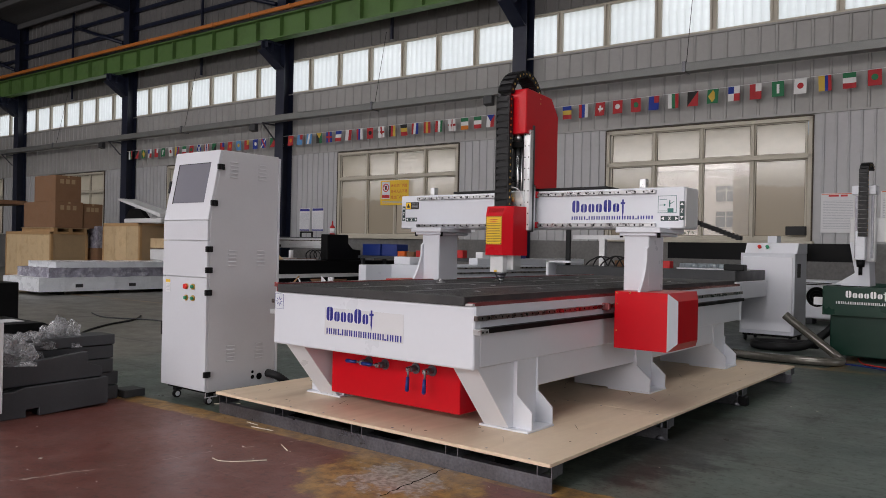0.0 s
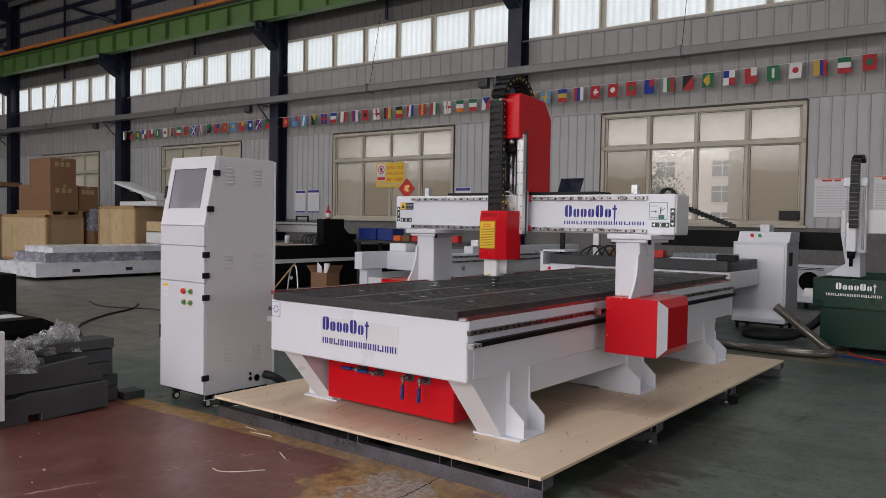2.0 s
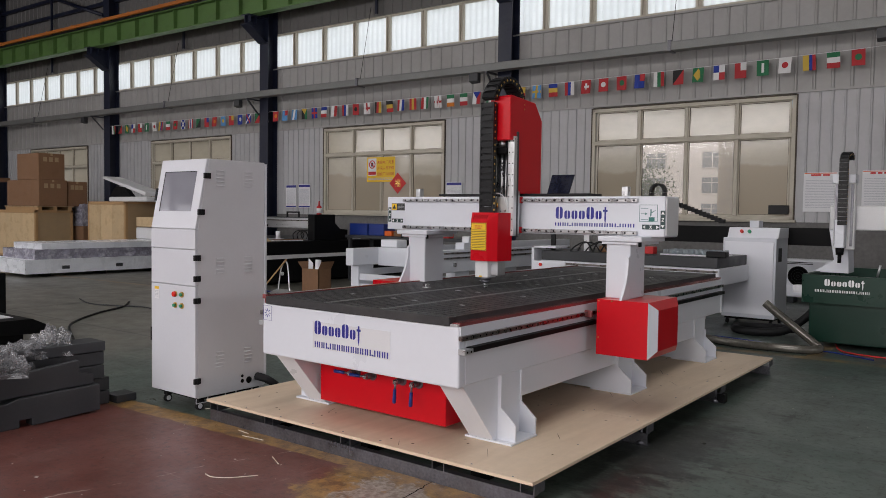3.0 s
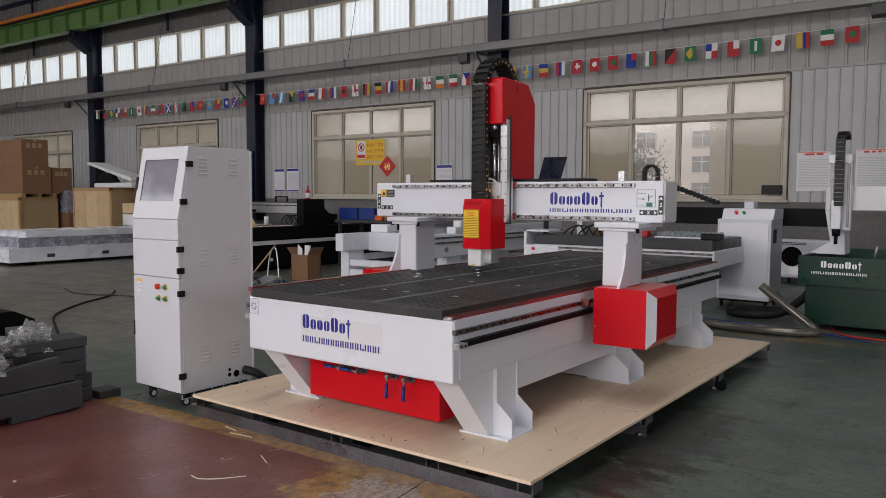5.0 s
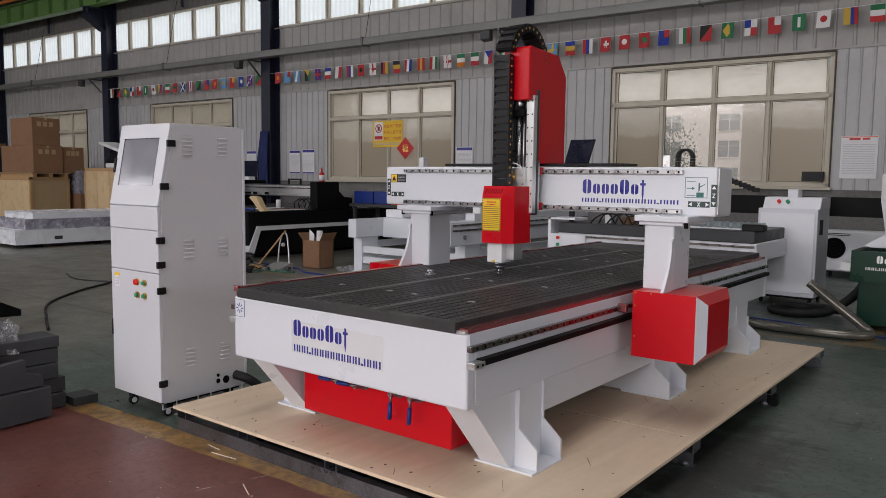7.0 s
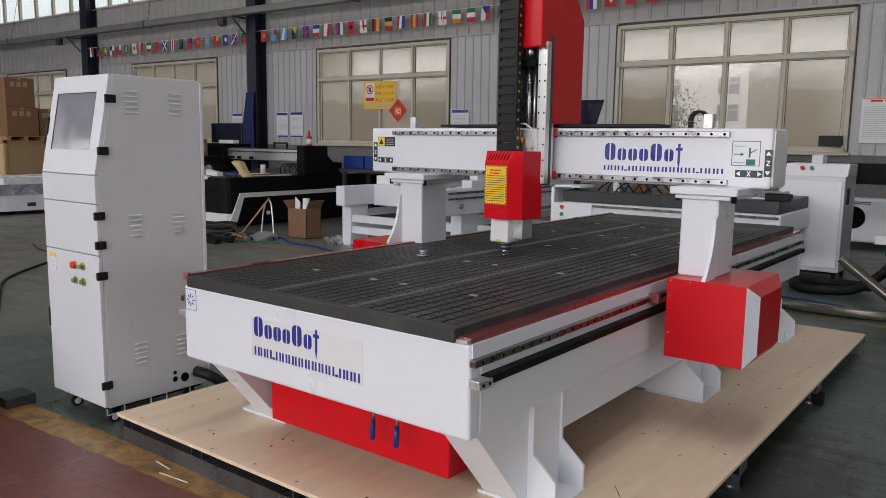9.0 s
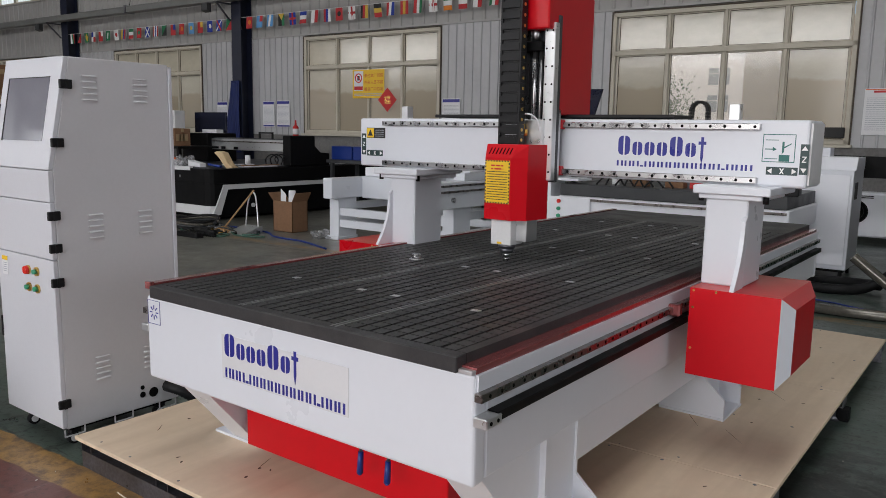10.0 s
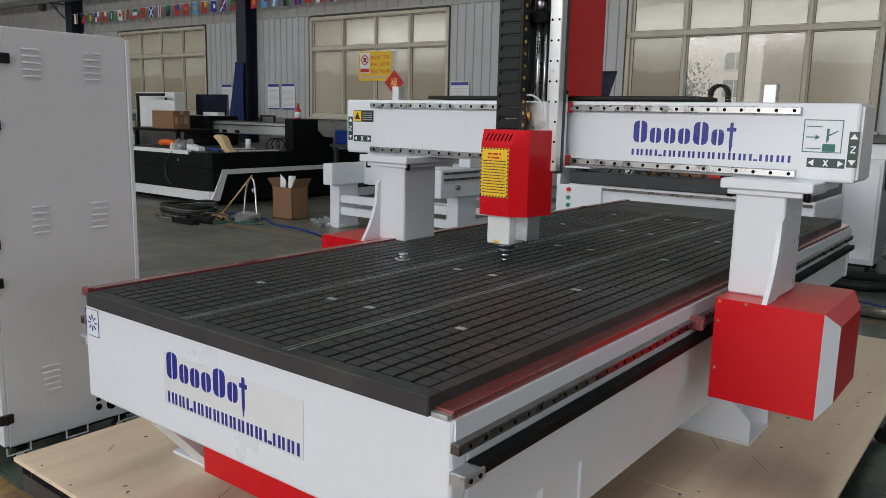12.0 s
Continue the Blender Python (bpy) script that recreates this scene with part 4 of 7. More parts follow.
def gantry_side(r, side):
    """Drive housing, upright with its curved rib, and the cap under the beam."""
    def X(x):
        return x if side > 0 else mirror(x) + (0.085 if housing else 0.175)
    housing = True
    z0, z1, i, o = 0.518, 0.880, 0.05, 0.075
    bm = B()
    xi, xm, xo = X(-2.225), X(-1.875), X(-1.836)
    ya, yb = 4.60, 5.09
    inner = [bm.verts.new((xi, y, z)) for y, z in ((ya, z0), (yb, z0), (yb, z1), (ya, z1))]
    mid = [bm.verts.new((xm, y, z)) for y, z in ((ya, z0), (yb, z0), (yb, z1), (ya, z1))]
    out = [bm.verts.new((xo, y, z)) for y, z in ((ya + o, z0 + i), (yb - o, z0 + i), (yb - o, z1 - i), (ya + o, z1 - i))]
    bm.faces.new(inner)
    bm.faces.new(out)
    for k in range(4):
        bm.faces.new((inner[k], mid[k], mid[(k + 1) % 4], inner[(k + 1) % 4]))
        f = bm.faces.new((mid[k], out[k], out[(k + 1) % 4], mid[(k + 1) % 4]))
        if k == 3:
            f.material_index = 1
    house = part("drive_housing", bm, [RED, WHITE], r, "red sheet-metal drive housing with a white chamfer")
    sc = B()
    for x, z in ((-2.21, 0.87), (-2.21, 0.80), (-2.21, 0.63), (-2.12, 0.872)):
        cyl(sc, (X(x), 4.60, z), (X(x), 4.597, z), 0.005, seg=8)
    part("screws", sc, BRASS, house, kind="stuff")
    housing = False
    a, b = sorted((X(-2.225), X(-2.055)))
    up = bx(a, b, 4.72, 4.96, 0.88, 1.245, bevel=0.006)
    part("upright", up, WHITE, r)
    curve = [(4.722, 1.17), (4.70, 1.15)] + [(4.70 - 0.10 * (k / 8) ** 2.2, 1.15 - 0.27 * k / 8) for k in range(1, 9)] + [(4.722, 0.88)]
    a, b = sorted((X(-2.055), X(-2.072)))
    part("rib", prism(B(), curve, "x", a, b), WHITE, r)
    c = B()
    a, b = sorted((X(-2.27), X(-1.965)))
    box(c, a, b, 4.68, 5.08, 1.256, 1.290, 0.004)
    a, b = sorted((X(-2.25), X(-2.0)))
    box(c, a, b, 4.70, 5.06, 1.236, 1.256, 0.003)
    part("cap_plate", c, WHITE, r)
    for x, y in ((-2.245, 4.70), (-1.99, 4.70)):
        part("cap_bolt", cyl(B(), (X(x), y + 0.02, 1.225), (X(x), y + 0.02, 1.256), 0.012, seg=6), BLACK, r)
    a, b = (-2.313, -2.258) if side > 0 else (mirror(-2.258), mirror(-2.313))
    part("rail_carriage", bx(a, b, 4.585, 4.62, 0.752, 0.800, bevel=0.006), DEEPRED, r, "dark red rail carriage on the side rail")


def beam(r):
    y = 4.84
    b = part("gantry_beam", bx(-4.275, -1.875, y, 5.08, 1.287, 1.556, bevel=0.010, seg=2), WHITE, r, "white gantry beam with a blue trade mark")
    part("end_cap", bx(-1.875, -1.868, y + 0.015, 5.06, 1.30, 1.545), OFFWHITE, b)
    for z in (1.516, 1.298):
        rail = part("linear_rail", bx(-4.09, -2.06, y - 0.024, y + 0.004, z, z + 0.025, bevel=0.002), STEEL, r, "steel linear rail with bolt holes")
        for k in range(34):
            x = -4.06 + k * 0.06
            part("bolt_hole", cyl(B(), (x, y - 0.024, z + 0.0125), (x, y - 0.0248, z + 0.0125), 0.0065, seg=10), GROOVE, rail)
    part("trade_mark", word_marks(B(), -2.685, -2.275, 1.398, 0.085, y + 0.0005, "GoooGot"), BLUEINK, b, "blue trade mark in block shapes", "stuff")
    part("address_line", word_marks(B(), -2.685, -2.08, 1.348, 0.036, y + 0.0005, "iii.iiiiiiiii.iii"), BLUEINK, b, "blue line of small block shapes", "stuff")
    # pinch warning pictogram
    s = B()
    for a, c, d, e in ((-2.05, -1.925, 1.388, 1.391), (-2.05, -1.925, 1.497, 1.50), (-2.05, -2.047, 1.391, 1.497), (-1.928, -1.925, 1.391, 1.497)):
        box(s, a, c, y - 0.001, y, d, e)
    box(s, -1.985, -1.945, y - 0.001, y, 1.392, 1.418)
    for z in (1.475, 1.40):
        box(s, -2.04, -1.99, y - 0.001, y, z, z + 0.003)
    box(s, -2.04, -2.01, y - 0.001, y, 1.438, 1.442)
    prism(s, [(-2.01, 1.449), (-2.01, 1.431), (-1.995, 1.44)], "y", y - 0.001, y)
    prism(s, [(-1.975, 1.47), (-1.967, 1.47), (-1.967, 1.43), (-1.975, 1.42)], "y", y - 0.001, y)
    prism(s, [(-1.967, 1.45), (-1.94, 1.465), (-1.94, 1.461), (-1.967, 1.444)], "y", y - 0.001, y)
    part("pinch_sticker", s, TEALINK, b, "teal crush-hazard pictogram sticker")
    for x0, z0 in ((-1.905, 1.342), (-4.262, 1.350)):
        k = part("axis_sticker", bx(x0, x0 + 0.032, y - 0.001, y, z0, z0 + 0.12), DARKTEAL, b, "teal axis sticker with white arrows")
        for zz, s_ in ((z0 + 0.095, 1), (z0 + 0.025, -1)):
            a = B()
            prism(a, [(x0 + 0.004, zz), (x0 + 0.016, zz + 0.018 * s_), (x0 + 0.028, zz)], "y", y - 0.002, y - 0.001)
            part("arrow", a, WHITEINK, k)
        zig = B()
        box(zig, x0 + 0.008, x0 + 0.024, y - 0.002, y - 0.001, z0 + 0.048, z0 + 0.052)
        box(zig, x0 + 0.008, x0 + 0.024, y - 0.002, y - 0.001, z0 + 0.068, z0 + 0.072)
        prism(zig, [(x0 + 0.008, z0 + 0.052), (x0 + 0.013, z0 + 0.052), (x0 + 0.024, z0 + 0.068), (x0 + 0.019, z0 + 0.068)], "y", y - 0.002, y - 0.001)
        part("letter", zig, WHITEINK, k)
        u0 = x0 - 0.125 if x0 > -3 else x0 + 0.04
        w = 0.12
        k = part("axis_sticker", bx(u0, u0 + w, y - 0.001, y, z0 - 0.005, z0 + 0.027), DARKTEAL, b, "teal axis sticker with white arrows")
        for xx, s_ in ((u0 + 0.022, -1), (u0 + w - 0.022, 1)):
            a = B()
            prism(a, [(xx, z0), (xx + 0.018 * s_, z0 + 0.011), (xx, z0 + 0.022)], "y", y - 0.002, y - 0.001)
            part("arrow", a, WHITEINK, k)
        cx = u0 + w / 2
        q = B()
        prism(q, [(cx - 0.009, z0), (cx - 0.004, z0), (cx + 0.009, z0 + 0.022), (cx + 0.004, z0 + 0.022)], "y", y - 0.002, y - 0.001)
        prism(q, [(cx + 0.004, z0), (cx + 0.009, z0), (cx - 0.004, z0 + 0.022), (cx - 0.009, z0 + 0.022)], "y", y - 0.0025, y - 0.001)
        part("letter", q, WHITEINK, k)
    w = part("warning_sticker", bx(-4.225, -4.085, y - 0.001, y, 1.445, 1.503), BLACKINK, b, "yellow and black voltage warning sticker")
    part("warning_field", bx(-4.222, -4.17, y - 0.002, y - 0.001, 1.448, 1.50), YELLOW, w)
    part("triangle", prism(B(), [(-4.215, 1.458), (-4.177, 1.458), (-4.196, 1.493)], "y", y - 0.003, y - 0.002), BLACKINK, w)
    part("print", flat_bars(B(), -4.16, -4.095, (1.455, 1.466, 1.477, 1.488), 0.003, y - 0.001, random.Random(4)), GREYINK, w)
    part("dust_cover", bx(-3.75, -2.43, 4.86, 5.06, 1.562, 1.578, bevel=0.003), PLASTIC, r, "black dust cover strip on the beam")
    for x in (-2.2, -4.02):
        part("limit_block", bx(x - 0.022, x + 0.022, 4.93, 4.98, 1.556, 1.625, bevel=0.003), ALU, r)
    t = part("rear_tray", bx(-4.2, -2.0, 5.10, 5.28, 1.52, 1.555, bevel=0.003), ALU, r)


def chain(name, r, line, width, label):
    """Black plastic cable chain: one link after another along a line in a plane, each link a pair of cheeks and two bars."""
    c, pins = B(), B()
    for (p, d) in line:
        n = d.cross(Vector((1, 0, 0))).normalized()
        m = Matrix((Vector((1, 0, 0)), n, d)).transposed().to_4x4()
        m.translation = p
        for geo in ((-width / 2, -width / 2 + 0.010, -0.024, 0.024, -0.021, 0.025), (width / 2 - 0.010, width / 2, -0.024, 0.024, -0.021, 0.025), (-width / 2 + 0.01, width / 2 - 0.01, -0.026, -0.014, -0.014, 0.014), (-width / 2 + 0.01, width / 2 - 0.01, 0.014, 0.026, -0.014, 0.014), (-width / 2 + 0.01, width / 2 - 0.01, -0.016, 0.016, -0.022, 0.0235)):
            b = bx(*geo)
            b.transform(m)
            me = bpy.data.meshes.new("tmp")
            b.to_mesh(me)
            b.free()
            c.from_mesh(me)
            bpy.data.meshes.remove(me)
        a = m @ Vector((width / 2, 0, 0.0))
        cyl(pins, a, a + Vector((0.002, 0, 0)), 0.008, seg=8)
    k = part(name, c, PLASTIC, r, label)
    part("pins", pins, BRASS, k, kind="stuff")


def head(r):
    part("carriage_plate", bx(-3.15, -2.955, 4.765, 4.80, 1.27, 1.60, bevel=0.003), ALU, r, "aluminium carriage plate")
    part("column_plate", bx(-3.145, -2.945, 4.74, 4.765, 1.26, 2.02, bevel=0.003), GREYSTEEL, r)
    z = part("slide_plate", bx(-3.0, -2.945, 4.70, 4.74, 1.27, 1.985, bevel=0.003), ALU, r, "machined aluminium slide rail plate")
    for k in range(9):
        for x in (-2.957, -2.988):
            part("bolt_hole", cyl(B(), (x, 4.70, 1.31 + k * 0.08), (x, 4.699, 1.31 + k * 0.08), 0.005, seg=8), GROOVE, z)
    part("slide_rail", bx(-3.125, -3.10, 4.71, 4.74, 1.30, 1.96), STEEL, r)
    part("ball_screw", cyl(B(), (-3.055, 4.715, 1.42), (-3.055, 4.715, 1.93), 0.0125), STEEL, r, "bright steel ball screw")
    part("guide_rod", cyl(B(), (-3.022, 4.715, 1.42), (-3.022, 4.715, 1.90), 0.008), STEEL, r)
    part("screw_bearing", bx(-3.115, -3.005, 4.68, 4.74, 1.86, 1.905, bevel=0.004), BLACK, r)
    part("screw_coupling", cyl(B(), (-3.055, 4.715, 1.905), (-3.055, 4.715, 1.97), 0.024), STEEL, r)
    part("mount_plate", bx(-3.165, -2.985, 4.68, 4.72, 1.10, 1.55, bevel=0.003), ALU, r)
    c = part("motor_cover", prism(B(), [(4.655, 1.955), (4.655, 2.265), (4.67, 2.275), (5.00, 2.255), (5.10, 2.13), (5.10, 1.575), (4.77, 1.575), (4.77, 1.955)], "x", -3.095, -2.955, 0.006), RED, r, "red sheet-metal motor cover")
    for zz in (1.508, 1.290):
        part("rail_wiper", bx(-2.972, -2.952, 4.80, 4.842, zz, zz + 0.045, bevel=0.004), RED, r, "red wiper of the beam carriage")
        part("carriage_block", bx(-3.13, -2.972, 4.80, 4.838, zz + 0.002, zz + 0.043, bevel=0.004), GREENBUTTON, r)
    path = []
    for k in range(17):
        path.append((Vector((-3.113, 4.615, 1.455 + 0.0465 * k)), Vector((0, 0, 1))))
    for k in range(1, 13):
        t = math.pi * k / 12
        path.append((Vector((-3.113 + 0.10 * k / 12, 4.615 + 0.115 * (1 - math.cos(t)), 2.225 + 0.165 * math.sin(t))), Vector((0, math.sin(t), math.cos(t)))))
    path.append((Vector((-3.013, 4.845, 2.19)), Vector((0, 0, -1))))
    chain("cable_chain", r, path, 0.112, "black plastic cable chain with brass pins")
    # spindle cover: raked vent face on top, chamfered front corners
    bm = B()
    plan = [(-3.20, 4.715), (-3.20, 4.545), (-3.185, 4.515), (-3.045, 4.515), (-2.985, 4.560), (-2.965, 4.715)]
    top = [(-3.20, 4.715), (-3.20, 4.555), (-3.195, 4.545), (-3.03, 4.545), (-2.985, 4.565), (-2.965, 4.715)]
    rings = [[bm.verts.new((x, y, 1.09)) for x, y in plan], [bm.verts.new((x, y, 1.375)) for x, y in plan], [bm.verts.new((x, y, 1.435)) for x, y in top]]
    for a, b in ((0, 1), (1, 2)):
        for k in range(6):
            bm.faces.new((rings[a][k], rings[a][(k + 1) % 6], rings[b][(k + 1) % 6], rings[b][k]))
    bm.faces.new(rings[0])
    bm.faces.new(rings[2][::-1])
    cover = part("spindle_cover", bm, RED, r, "red spindle cover with slanted vents and a yellow notice")
    v = B()
    for k in range(7):
        x = -3.172 + k * 0.0185
        quad = [v.verts.new((p, 4.5145 + (q - 1.375) * 0.5 - 0.0012, q)) for p, q in ((x, 1.390), (x + 0.0055, 1.390), (x + 0.0125, 1.419), (x + 0.007, 1.419))]
        back = [v.verts.new((c.co.x, c.co.y + 0.004, c.co.z)) for c in quad]
        v.faces.new(quad)
        for e in range(4):
            v.faces.new((quad[e], back[e], back[(e + 1) % 4], quad[(e + 1) % 4]))
    part("vents", v, GROOVE, cover)
    lab = part("notice_sticker", bx(-3.183, -3.05, 4.5125, 4.5145, 1.165, 1.362), YELLOW, cover, "yellow notice with black hazard edge")
    st = B()
    rng = random.Random(3)
    flat_bars(st, -3.172, -3.062, [1.182 + 0.0115 * k for k in range(12)], 0.0035, 4.5125, rng)
    for k in range(9):
        box(st, -3.183 + k * 0.015, -3.176 + k * 0.015, 4.5115, 4.5125, 1.165, 1.171)
        box(st, -3.183 + k * 0.015, -3.176 + k * 0.015, 4.5115, 4.5125, 1.356, 1.362)
    for k in range(12):
        for x in (-3.183, -3.056):
            box(st, x, x + 0.006, 4.5115, 4.5125, 1.17 + k * 0.0158, 1.178 + k * 0.0158)
    part("print", st, BLACKINK, lab)
    part("heading", flat_bars(B(), -3.15, -3.085, (1.335, 1.32), 0.007, 4.5125, rng), REDINK, lab)
    part("spindle", bx(-3.172, -3.062, 4.555, 4.665, 0.968, 1.092, bevel=0.004), OFFWHITE, r, "pale square spindle body")
    part("spindle_clamp", bx(-3.062, -3.005, 4.60, 4.70, 0.985, 1.092, bevel=0.003), ALU, r)
    part("caution_sticker", bx(-3.135, -3.11, 4.553, 4.555, 0.972, 0.982), YELLOW, r)
    part("collet_nut", cyl(cyl(B(), (-3.115, 4.61, 0.968), (-3.115, 4.61, 0.95), 0.042, 0.040, seg=24), (-3.115, 4.61, 0.95), (-3.115, 4.61, 0.925), 0.037, 0.030, seg=24), DARKSTEEL, r, "dark steel collet nut")
    part("cutter", cyl(cyl(B(), (-3.115, 4.61, 0.928), (-3.115, 4.61, 0.905), 0.019), (-3.115, 4.61, 0.905), (-3.115, 4.61, 0.888), 0.014), STEEL, r, "steel tool tip")
    fit = B()
    for k, (x, zz) in enumerate(((-3.10, 1.50), (-3.075, 1.50), (-3.06, 1.475))):
        cyl(fit, (x, 4.66, zz), (x, 4.66, zz + 0.03), 0.008, seg=8)
    part("hose_fittings", fit, BRASS, r)
    part("hose", tube(B(), [(-3.10, 4.66, 1.53), (-3.09, 4.65, 1.565), (-3.05, 4.66, 1.575), (-3.01, 4.67, 1.55), (-3.0, 4.68, 1.50)], 0.004, 6), PAPER, r)


def pallet():
    p = thing("machine_pallet", (MX, 5.28, 0), "plywood-topped raw steel pallet under the router", "pallet")
    x0, x1 = -4.386, -1.826
    for k, (a, b) in enumerate(((3.14, 4.566), (4.569, 5.993), (5.996, 7.42))):
        s = part("plywood_sheet", bx(x0, x1, a, b, 0.127, 0.145, bevel=0.002), PLY, p)
        n = B()
        rng = random.Random(k)
        for y in (a + 0.03, (a + b) / 2, b - 0.03):
            for i in range(9):
                x = x0 + 0.12 + i * 0.29 + rng.uniform(-0.05, 0.05)
                yy = y + rng.uniform(-0.015, 0.015)
                cyl(n, (x, yy, 0.1448), (x, yy, 0.1455), rng.uniform(0.004, 0.008), seg=9)
        part("nail_heads", n, DARKSTEEL, s, "rusty nail heads", "stuff")
        kn = B()
        for i in range(34):
            x, yy = rng.uniform(x0 + 0.1, x1 - 0.1), rng.uniform(a + 0.08, b - 0.08)
            if i % 4 == 0:  # slender split
                ln, wd, t = rng.uniform(0.04, 0.11), rng.uniform(0.0015, 0.003), rng.uniform(-0.75, -0.35)
                side = [(q, (1 - abs(q)) ** 0.6 * rng.uniform(0.5, 1.1)) for q in (-1, -0.6, -0.2, 0.25, 0.65, 1)]
                ring = [(q, h) for q, h in side] + [(q, -h * 0.7) for q, h in side[-2:0:-1]]
            else:  # small uneven knot
                ln, wd, t = rng.uniform(0.006, 0.013), rng.uniform(0.004, 0.008), rng.uniform(-1, 1)
                ring = [(math.cos(q) * rng.uniform(0.7, 1.1), math.sin(q) * rng.uniform(0.7, 1.1)) for q in [0.7 * n_ for n_ in range(9)]]
            prism(kn, [(x + q * ln * math.sin(t) + h * wd * math.cos(t), yy + q * ln * math.cos(t) - h * wd * math.sin(t)) for q, h in ring], "z", 0.1446, 0.14525)
        part("knots", kn, KNOT, s, "dark knots and splits in the veneer", "stuff")
    for y in (3.165, 4.53, 5.96, 7.33):
        bm = B()
        prism(bm, [(y, 0.0), (y, 0.074), (y + 0.045, 0.074), (y + 0.045, 0.068), (y + 0.006, 0.068), (y + 0.006, 0.006), (y + 0.045, 0.006), (y + 0.045, 0.0)], "x", x0 + 0.01, x1 - 0.004)
        part("cross_channel", bm, PALLETSTEEL, p, "raw steel bearer")
        for x in (-4.380, -3.813, -3.138, -2.458, -1.912):
            bm = B()
            box(bm, x, x + 0.005, y, y + 0.10, 0.074, 0.127)
            box(bm, x + 0.077, x + 0.082, y, y + 0.10, 0.074, 0.127)
            box(bm, x + 0.005, x + 0.077, y, y + 0.10, 0.122, 0.127)
            part("packing_channel", bm, DARKSTEEL, p)
    # Runners are black so the shade under the plywood sits in their colour.
    for x in (-3.9, -3.1, -2.3):
        part("runner", bx(x, x + 0.06, 3.30, 7.30, 0.0, 0.068), BLACK, p)
    for y in (4.55, 5.97):
        part("foot_bolt", cyl(cyl(B(), (x1 - 0.05, y, 0.03), (x1 - 0.05, y, 0.127), 0.012, seg=8), (x1 - 0.05, y, 0.0), (x1 - 0.05, y, 0.03), 0.04, 0.02, seg=10), DARKSTEEL, p)


router()
pallet()

# ---- control cabinet ----
def louvres(bm, x, y, z, n=5):
    """Pressed slots: each a rounded scoop that stands proud of the sheet and opens downwards."""
    for k in range(n):
        zz = z + (k - (n - 1) / 2) * 0.0262
        prof = [(0.0, 0.008), (0.003, 0.0072), (0.0055, 0.005), (0.0066, 0.001), (0.0066, 0.0), (0.0, 0.0)]
        rings = []
        for yy, g in ((-0.038, 0.0), (-0.036, 0.5), (-0.032, 0.9), (-0.026, 1.0), (0.026, 1.0), (0.032, 0.9), (0.036, 0.5), (0.038, 0.0)):
            rings.append([bm.verts.new((x - 0.0005 + a * g, y + yy, zz + b * (0.4 + 0.6 * g))) for a, b in prof])
        for p, q in zip(rings, rings[1:]):
            for i in range(6):
                bm.faces.new((p[i], p[(i + 1) % 6], q[(i + 1) % 6], q[i])).smooth = i < 4


def hinge(parent, x, y, z):
    bm = bx(x - 0.004, x + 0.012, y - 0.028, y + 0.028, z - 0.02, z + 0.02, bevel=0.003)
    box(bm, x + 0.010, x + 0.018, y - 0.006, y + 0.006, z - 0.02, z + 0.02)
    part("hinge", bm, PLASTIC, parent)


